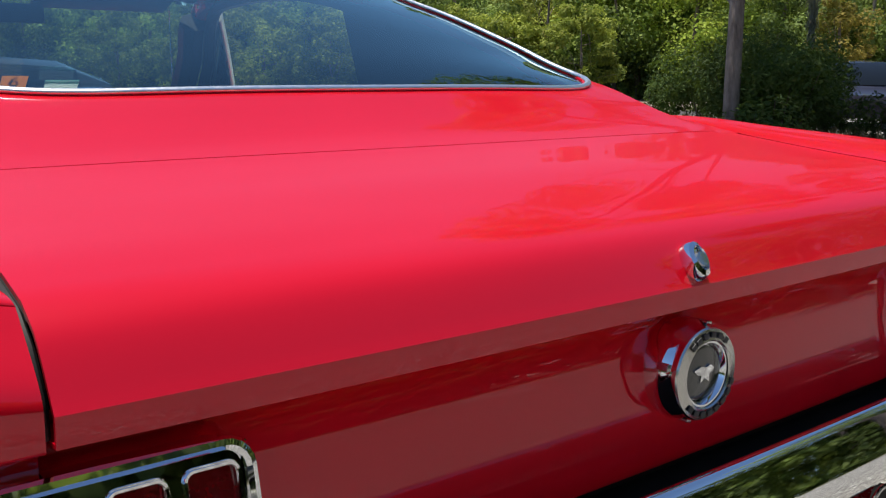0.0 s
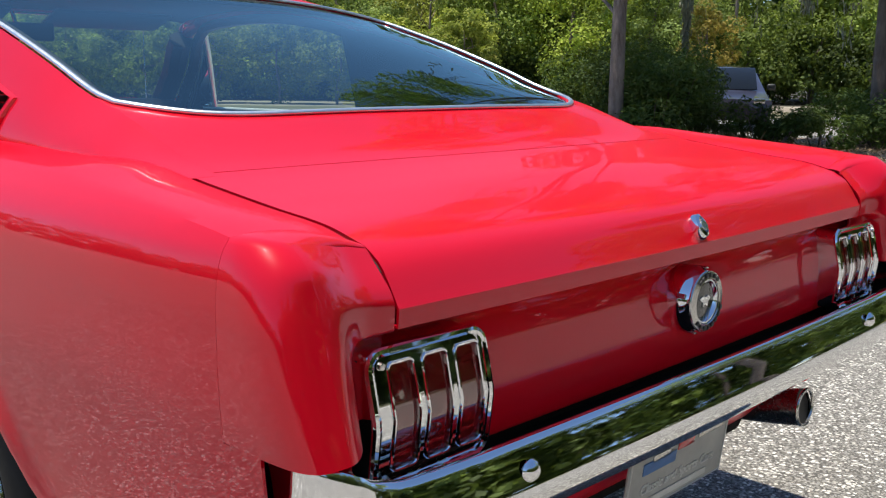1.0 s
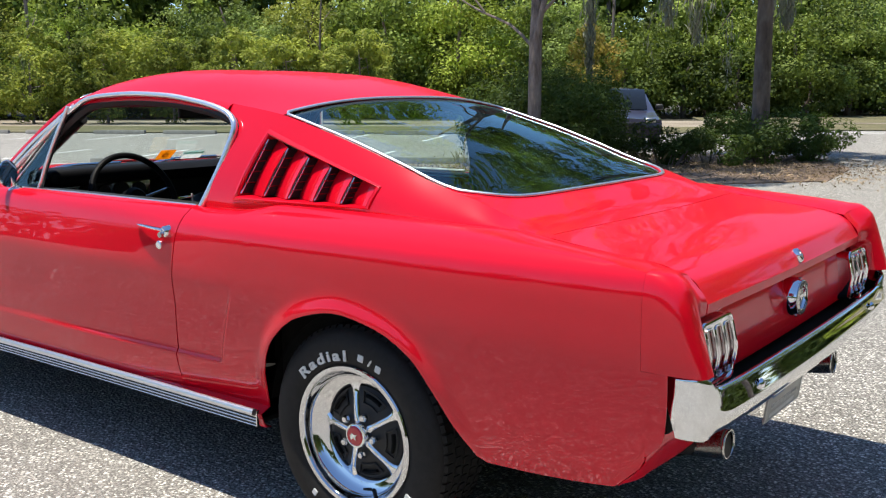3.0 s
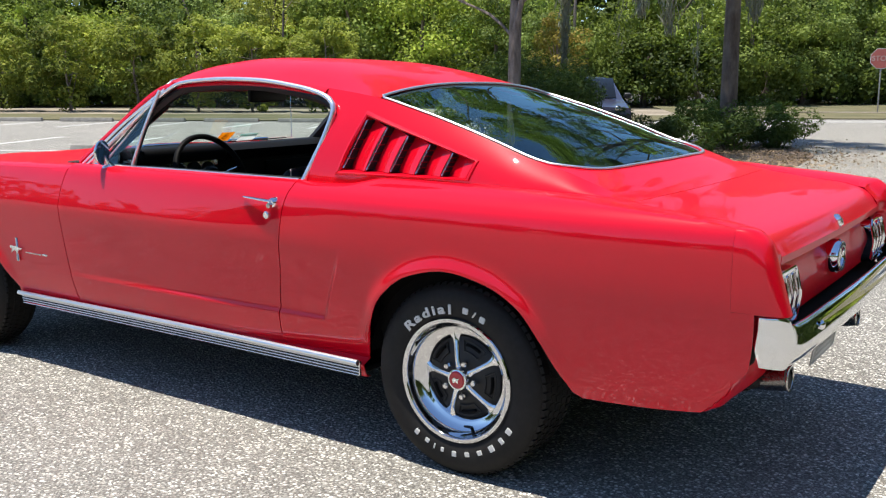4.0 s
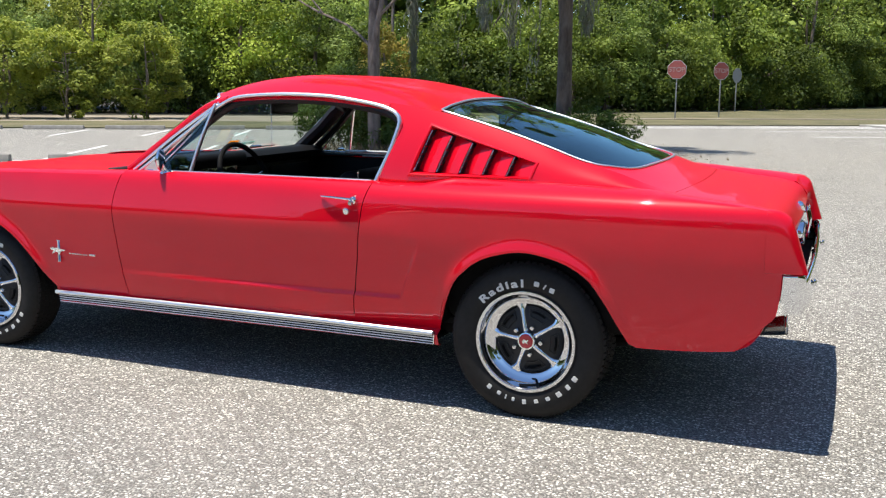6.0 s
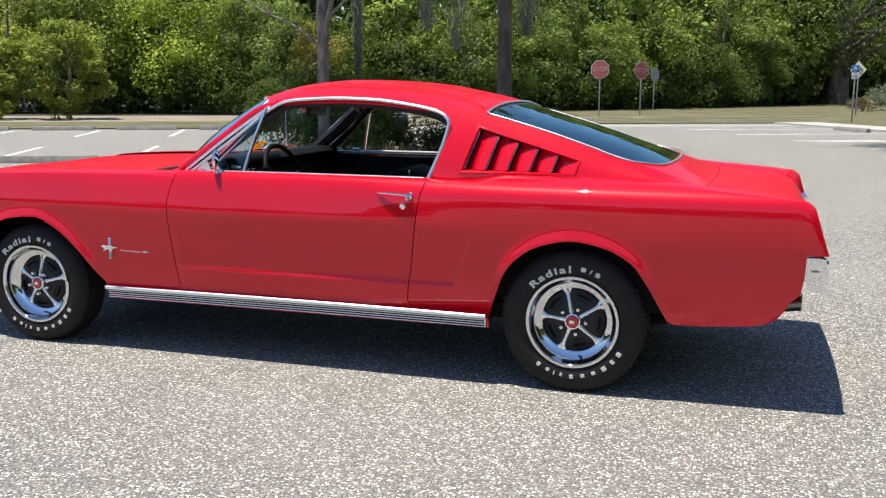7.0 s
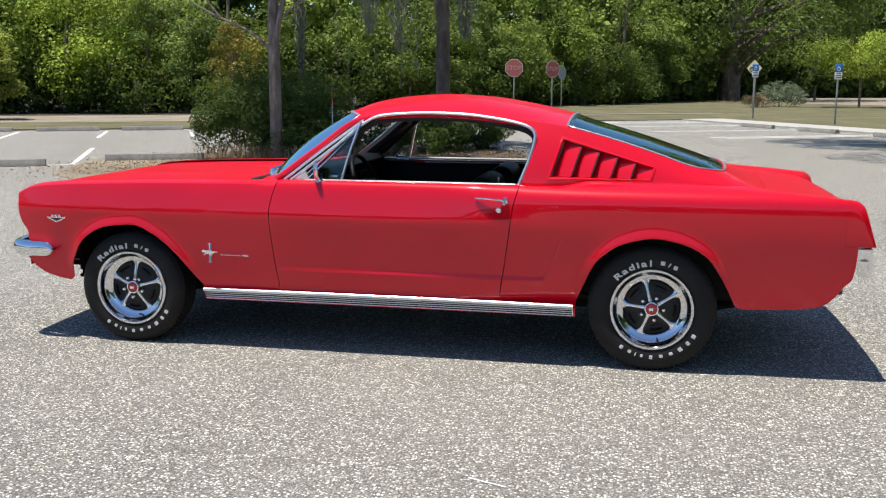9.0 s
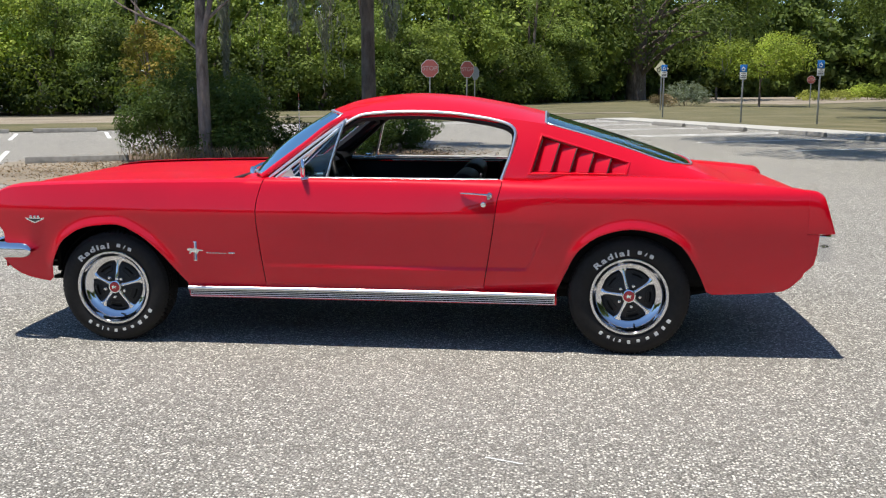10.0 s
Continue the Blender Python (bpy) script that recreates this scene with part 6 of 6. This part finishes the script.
LEAF_OAK = leaf_material("oak_leaves", (0.034, 0.055, 0.014), (0.185, 0.245, 0.056), None, .65, .4)
row1 = along_edge(40, .8, 2.0, 4.6, 8.0, 2.8, 4.2)
row2 = along_edge(30, 1.2, 6.5, 10.0, 15.0, 3.6, 5.2)
row3 = along_edge(34, 1.5, 12.0, 16.0, 20.0, 5.5, 7.0)
tall = [(x, y, h * .85, r) for x, y, h, r in row3 if -60 < x < -24]
tall += [(x, y, h * .3 + 8.5, r) for x, y, h, r in row3 if -24 <= x < 2]
row3 = [(x, y, h * .6, r) for x, y, h, r in row3 if not -60 < x < 2]
row2 = [(x, y, min(h, 11.5) if x > -22 or x < -60 else h, r) for x, y, h, r in row2]
row0 = along_edge(58, .5, .2, 2.2, 3.6, 1.9, 2.8)
canopy = [w for w in row0 + row1 + row2 if w[0] > 1.5]
row0, row1, row2 = [[w for w in row if w[0] <= 1.5] for row in (row0, row1, row2)]
woods("woods", canopy, LEAF_OAK, 106, "dark shady woods beyond the lawn", 3400, .38)
woods("woods", [(x, y, h + 4, r + 1.5) for x, y, h, r in canopy[1::3]], LEAF_OAK, 107, "dark oak canopy beyond the lawn", 4000, .49, .3)
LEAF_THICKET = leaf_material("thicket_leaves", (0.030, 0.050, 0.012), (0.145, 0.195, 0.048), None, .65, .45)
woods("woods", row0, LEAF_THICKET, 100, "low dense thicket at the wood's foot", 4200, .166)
LEAF_PINE = leaf_material("blue_green_leaves", (0.062, 0.105, 0.030), (0.36, 0.45, 0.115), None, .65, .38)
LEAF_YELLOW = leaf_material("yellow_green_leaves", (0.16, 0.185, 0.03), (0.54, 0.56, 0.12), (0.40, 0.26, 0.08), .65, .38)
woods("woods", row1[0::4], LEAF_WOOD, 101, "dense dark green wood edge behind the car park", 14000, .17)
woods("woods", row1[2::4], LEAF_PINE, 108, "dark blue-green trees of the wood's edge", 18000, .13)
LEAF_MID = leaf_material("mid_green_leaves", (0.040, 0.070, 0.015), (0.25, 0.31, 0.064), None, .65, .38)
woods("woods", [w for w in row1[1::2] if w[0] >= -21], LEAF_MID, 111, "shaded green trees of the wood's edge", 14000, .15)
woods("woods", [w for w in row1[1::4] if w[0] < -21], LEAF_LIGHT, 102, "bright green undergrowth along the wood's edge", 13000, .16)
woods("woods", [w for w in row1[3::4] if w[0] < -21], LEAF_YELLOW, 109, "yellow-green young trees along the wood's edge", 15000, .14)
woods("woods", row2, LEAF_WOOD, 103, "tall trees of the wood", 6000, .31)
woods("woods", tall, LEAF_OAK, 110, "tall dark trees deep in the wood", 5500, .60)
woods("woods", row3, LEAF_WOOD, 104, "tall far trees of the wood", 5000, .58)
# wood behind the camera, seen only in the car's reflections
far = [(x, -62 + 3 * math.sin(x * .11) - (5 if k % 2 else 0), rng_w.uniform(8.0, 13.5), rng_w.uniform(4.0, 5.5)) for k, x in enumerate(np.linspace(-100, 40, 34))]
far += [(26 + 2 * math.sin(y * .7) + (4 if k % 2 else 0), y, rng_w.uniform(13, 17), rng_w.uniform(4.5, 6.0)) for k, y in enumerate(np.linspace(-34, 20, 26))]
side_wood = [(*uv(30 + (3 if k % 2 else 0), v).xy, rng_w.uniform(13, 17), rng_w.uniform(4.5, 5.5)) for k, v in enumerate(np.linspace(-10, 22, 11))]
far += [(-92 + 5 * math.sin(y), y, rng_w.uniform(13, 22), 5.5) for y in np.linspace(-75, -15, 11)]
far += [(-78 + rng_w.uniform(-4, 4), y, 11, 5.5) for y in np.linspace(-12, 16, 5)] + [(52 + 3 * k, 84 - 9 * k, 13, 6) for k in range(8)]
woods("woods", side_wood, LEAF_OAK, 112, "dark trees at the lawn's edge", 6000, .34)
woods("woods", far, LEAF_OAK, 105, "line of trees across the car park", 1400, .87)

# magnolias on the grass strip
for i, (k, h, r) in enumerate([(0, 3.9, 1.6), (3.1, 3.8, 1.6), (5.4, 3.9, 1.6), (8.0, 3.9, 1.7), (11.0, 4.0, 1.7), (14.5, 4.1, 1.8), (18.5, 4.1, 1.8), (23.0, 4.2, 1.9)]):
    tree("magnolia", -23.1 - .89 * k, 26.5 - .45 * k, h, r, LEAF_MAGNOLIA, BARK_A, "young magnolia with yellow-green leaves on the grass strip", 80 + i, leaf_n=8500, leaf_size=.16, trunk_r=.05, low=.0, limbs=8, clumps=64)
# the great oak beyond the lawn
tree("oak", 8.2, 78, 14, 10.5, LEAF_OAK, BARK_B, "great oak with dark trunk and hanging moss beyond the lawn", 90, leaf_n=30000, leaf_size=.34, trunk_r=.70, low=.17, limbs=12, moss=60)
LEAF_PALM = leaf_material("palmetto_leaves", (0.085, 0.105, 0.070), (0.27, 0.31, 0.225), None, .6, .3)
shrub("palmetto", 9.4, 56, 2.6, 2.4, 1.7, LEAF_PALM, "grey-green palmetto clump on the lawn", 95, 2600, .30, .12)
for k, (x, y, w) in enumerate(((22.6, 77, 2.6), (24.6, 78.5, 3.2))):
    shrub("ornamental_grass", x, y, w, w, 1.0, LEAF_YELLOW, "low mound of yellow-green grass on the lawn", 120 + k, 1500, .34, .08, group="grass mounds")
for k, (x, y, w) in enumerate(((28.0, 81, 3.4), (30.5, 80, 3.2))):
    shrub("round_shrub", x, y, w, w, 1.6, LEAF_LIGHT, "low bright green shrub on the lawn", 124 + k, 2200, .26, .30, group="lawn shrubs")
shrub("ornamental_grass", 7.7, 54, 1.2, 1.2, 1.0, STRAW, "tuft of tall straw-coloured grass", 96, 1600, .30, .06)


tree("young_tree", 13.6, 55, 3.9, 3.0, LEAF_LIGHT, BARK_A, "small bright green tree on the lawn", 91, leaf_n=10000, leaf_size=.16, trunk_r=.06, low=.50, limbs=6)
tree("shade_tree", 25, 48, 10, 5.5, LEAF_OAK, BARK_B, "spreading tree that shades the lawn", 92, leaf_n=16000, leaf_size=.2, trunk_r=.3, low=.4, limbs=7, clear=3.2, over=(-4, 0))
RUSSET = leaf_material("russet_leaves", (0.13, 0.12, 0.025), (0.34, 0.25, 0.055), (0.36, 0.16, 0.04), .7, .4)
tree("russet_tree", -13.2, 27.5, 3.6, 1.0, RUSSET, BARK_A, "small tree with orange-brown new leaves", 93, leaf_n=2600, leaf_size=.14, trunk_r=.05, low=.3, limbs=6)

# grey moss that hangs from the roadside trees' twigs
def moss_strand(x, y, top, bottom, wide, seed):
    """One hanging beard of moss on a thin twig."""
    rng = np.random.default_rng(seed)
    m_ = thing("hanging_moss", "grey-green beard of hanging moss", "moss", "hanging moss", at=pose(x, y, 0))
    part("twig", sweep(smooth_path([(0, 0, bottom + .3), (.05, .02, top), (.3, .4, top + 2.2)], 10), .012, 5), BARK_A, m_)
    n = int(420 * (top - bottom))
    z = rng.uniform(bottom, top + .6, n)
    w = wide * (.35 + .65 * np.clip((z - bottom) / (top - bottom), 0, 1))
    p = np.stack([rng.normal(0, 1, n) * w, rng.normal(0, 1, n) * w, z], 1)
    part("beard", leaves_mesh("beard", p, np.full(n, .20), np.array([[1.0, -1.0, 0.0]]), MOSS, seed, .14, 5.0), MOSS, m_, kind="stuff")


for k, row in enumerate([(-5.40, 13.0, 2.7, 1.5, .06), (-3.38, 13.0, 2.6, 2.05, .12), (-2.3, 14.2, 3.2, 2.3, .13), (-4.1, 13.4, 3.1, 2.4, .11)]):
    moss_strand(*row, 120 + k)

# fallen leaves on litter and island
rng_l = np.random.default_rng(21)
spots = []
for cx, cy, sx, sy, n in ((-6.6, 9.3, 1.0, 1.0, 2400), (-5.0, 8.6, .6, .6, 700), (-4.6, 11.5, 1.6, 1.2, 1800), (-2.9, 14.0, 1.3, 1.5, 3000), (-1.8, 12.6, 1.0, 1.2, 1800), (-.9, 11.6, .8, .8, 500)):
    q_ = rng_l.normal(0, 1, (n, 2)) * (sx, sy) + (cx, cy)
    spots.append(np.c_[q_, rng_l.uniform(.015, .035, n) + (.006 if cy > 10.9 else 0)])
spots = np.concatenate(spots)
LITTER_LEAF = leaf_material("fallen_leaves", (0.13, 0.075, 0.04), (0.45, 0.33, 0.21), (0.62, 0.55, 0.44), .8, .1)
tagged(part("fallen_leaves", leaves_mesh("fallen_leaves", spots, np.full(len(spots), .05), np.array([[0, 0, 1.2]]), LITTER_LEAF, 22, .45), LITTER_LEAF, None), "brown and pale fallen leaves on the ground", "leaves", kind="stuff")

# thin grey trunks that stand at the wood's edge
bm = bmesh.new()
for x, y, h, r in along_edge(22, 1.0, .8, 6.5, 12, .05, .10):
    dx, dy = rng_w.normal(0, .5, 2)
    limb(bm, [(x, y, -.05), (x + dx * .4, y + dy * .3, h * .45), (x + dx, y + dy, h)], [r * 1.2, r, r * .4], 7)
    for k in range(3):
        z = h * rng_w.uniform(.35, .8)
        ex, ey = rng_w.normal(0, .9, 2)
        limb(bm, [(x + dx * z / h, y + dy * z / h, z), (x + dx * z / h + ex * .5, y + ey * .5, z + .5), (x + dx * z / h + ex, y + ey, z + 1.3)], [r * .4, r * .3, r * .1], 5)
tagged(part("bare_trunks", bm, BARK_A, None), "thin grey bare trunks along the wood's edge", "woods", kind="stuff")


# ---- signs ----
def post_sign(name, x, y, centre, turn, label, faces, post=.05, top=None):
    """A sign on a square post. faces: (outline or size, height offset, material, name)."""
    s = thing(name, label, "road sign", at=pose(x, y, 0, 0, 0, turn))
    part("post", box((post, post, centre + .25), (0, .03, (centre + .25) / 2), bevel=.006), GALV, s)
    return s


def octagon(r):
    return [(r * math.cos(math.pi / 8 + math.pi / 4 * k), r * math.sin(math.pi / 8 + math.pi / 4 * k)) for k in range(8)]


def stop_sign(x, y, z, turn, size=.76, label="faded red octagonal stop sign on a steel post"):
    s = post_sign("stop_sign", x, y, z, turn, label, ())
    r = size / 2 / math.cos(math.pi / 8)
    rim = part("sign_border", moved(prism(octagon(r), .004), Matrix.Translation((0, -.004, z))), SIGN_WHITE, s)
    part("sign_face", moved(prism(octagon(r * .94), .003), Matrix.Translation((0, -.0085, z))), SIGN_RED, s)
    txt = bpy.data.curves.new("stop_text", "FONT")
    txt.body, txt.size, txt.extrude, txt.align_x, txt.align_y = "STOP", size * .36, .002, "CENTER", "CENTER"
    txt.materials.append(SIGN_FADED)
    ob = new("sign_text", txt)
    ob.matrix_basis = pose(0, -.012, z, 90, 0, 0)
    ob.parent = s
    return s


stop_sign(-4.28, 36.77, 2.055, 2)
stop_sign(-2.95, 40.5, 2.065, 40)
stop_sign(15.9, 52.4, 1.62, -10, .44)
back = post_sign("road_sign", -3.35, 50.7, 2.0, 58, "grey back of a stop sign on a steel post", ())
part("sign_face", moved(prism(octagon(.41), .004), Matrix.Translation((0, -.004, 2.0))), GALV, back)
dia = post_sign("warning_sign", 6.69, 45.9, 2.17, -38, "faded yellow diamond warning sign", ())
part("sign_face", moved(prism([(0, .43), (.43, 0), (0, -.43), (-.43, 0)], .004), Matrix.Translation((0, -.006, 2.17))), SIGN_YELLOW, dia)
for px_ in (-.15, .15):
    ring = [(px_ + .10 * math.cos(a), -.012, 2.12 + .10 * math.sin(a)) for a in np.linspace(0, 2 * math.pi, 20, endpoint=False)]
    part("sign_symbol", sweep(ring, .016, 5, closed=True, up=(0, -1, 0)), DARK_PRINT, dia)
part("sign_symbol", sweep([(-.17, -.012, 2.15), (-.05, -.012, 2.30), (.13, -.012, 2.30), (.17, -.012, 2.15)], .014, 5), DARK_PRINT, dia)


def bay_sign(x, y, top, turn):
    s = post_sign("parking_sign", x, y, top - .25, turn, "blue and white reserved parking sign on a post", ())
    f = part("sign_face", box((.25, .004, .26), (0, -.004, top - .13), bevel=.001), SIGN_BLUE, s)
    part("sign_plate", box((.25, .004, .24), (0, -.004, top - .39), bevel=.001), SIGN_WHITE, s)
    ring = [(-.005 + .055 * math.cos(a), -.009, top - .16 + .055 * math.sin(a)) for a in np.linspace(0, 2 * math.pi, 16, endpoint=False)]
    part("sign_symbol", sweep(ring, .009, 5, closed=True, up=(0, -1, 0)), SIGN_WHITE, f)
    part("sign_symbol", sweep([(0, -.009, top - .06), (0, -.009, top - .13), (.06, -.009, top - .14)], .010, 5), SIGN_WHITE, f)
    for k in range(3):
        part("print_bar", box((.18, .002, .022), (0, -.008, top - .32 - .06 * k)), DARK_PRINT, s)


bay_sign(5.6, 35.0, 2.16, 8)
bay_sign(7.72, 29.6, 2.06, 8)
bay_sign(10.02, 28.4, 2.17, 8)

# fence posts at the lawn's far edge
for k, (x, y, h) in enumerate([(2.7, 77.7, 1.6), (4.6, 78.5, 1.0), (6.4, 79.5, 1.0), (10.4, 80, 1.0), (12.6, 80, 1.0), (15.0, 79, 1.1)]):
    f = part("fence_post", moved(lathe([(0, h), (.09, h - .02), (.10, h - .1), (.11, 0)], 12, "z"), Matrix.Translation((x, y, 0))), WOOD, None)
    tagged(f, "weathered grey wooden fence post", "fence post", "fence posts")


# ---- parked car behind the shrubs ----
def parked_car(x, y, turn, color, label, low=1.0):
    silver = plain("parked_car_paint", color, 0.35, 0.0, vary=0.05, scale=5, Coat_Weight=1.0)
    c = thing("parked_car", label, "car", at=pose(x, y, 0, 0, 0, turn) @ Matrix.Diagonal((1, 1, low, 1)))
    stations = [(-2.0, .52, .60), (-1.95, .66, .66), (-1.2, .80, .72), (-.95, .84, .74), (-.25, 1.30, .62), (.3, 1.37, .62), (1.2, 1.33, .62), (1.85, 1.12, .64), (2.0, .9, .66), (2.02, .5, .66)]
    P = []
    for xx, h, w in stations:
        belt = min(h, .86)
        P.append([(xx, -.74, .24), (xx, -.80, .45), (xx, -.78, min(belt, .72)), (xx, -.74, belt), (xx, -w, max(belt, h - .08)), (xx, -w + .12, h), (xx, 0, h + .03),
                  (xx, w - .12, h), (xx, w, max(belt, h - .08)), (xx, .74, belt), (xx, .78, min(belt, .72)), (xx, .80, .45), (xx, .74, .24)])
    v, f = sheet(np.array(P))
    bm = bmesh.new()
    vs = [bm.verts.new(p) for p in v]
    for q in f:
        bm.faces.new([vs[i] for i in q])
    for row in (0, len(P) - 1):
        bm.faces.new([vs[row * 13 + j] for j in range(13)])
    bmesh.ops.recalc_face_normals(bm, faces=bm.faces)
    body = part("body", bm, silver, c, sharp=30)
    dark = plain("dark_window", (0.01, 0.012, 0.014), 0.06, vary=.1, scale=10)
    for s in (-1, 1):
        part("side_window", box((1.55, .01, .34), (.55, s * .70, 1.06), Euler((radians(s * 14), 0, 0)).to_matrix(), bevel=.004), dark, c)
        part("headlight", box((.10, .24, .11), (-1.96, s * .54, .64), bevel=.03, seg=3), STEEL, c)
        part("door_mirror", box((.10, .18, .14), (-.62, s * .90, .92), bevel=.04, seg=3), DARK_PRINT, c)
        for xx in (-1.25, 1.25):
            t = part("tyre", moved(lathe([(.19, 0), (.27, .0), (.30, .03), (.30, .17), (.27, .20), (.19, .20)], 30), Matrix.Translation((xx, -.80 if s < 0 else .60, .30))), RUBBER, c)
            part("rim", moved(lathe([(0, .02), (.17, .02), (.19, .0)], 24), Matrix.Translation((xx, -.80 if s < 0 else .785, .30))), STEEL, t)
    part("windscreen", box((.86, 1.16, .02), (-.63, 0, 1.105), Euler((0, radians(-33), 0)).to_matrix(), bevel=.004), dark, c)
    part("grille", box((.03, .70, .10), (-2.01, 0, .55), bevel=.01), DARK_PRINT, c)
    return c


parked_car(-7.62, 18.56, 122, (0.030, 0.022, 0.034), "dark purple-grey compact car parked behind the shrubs", .97)
parked_car(-7.78, 1.16, 117, (0.03, 0.032, 0.036), "dark grey compact car parked across the aisle", .88)
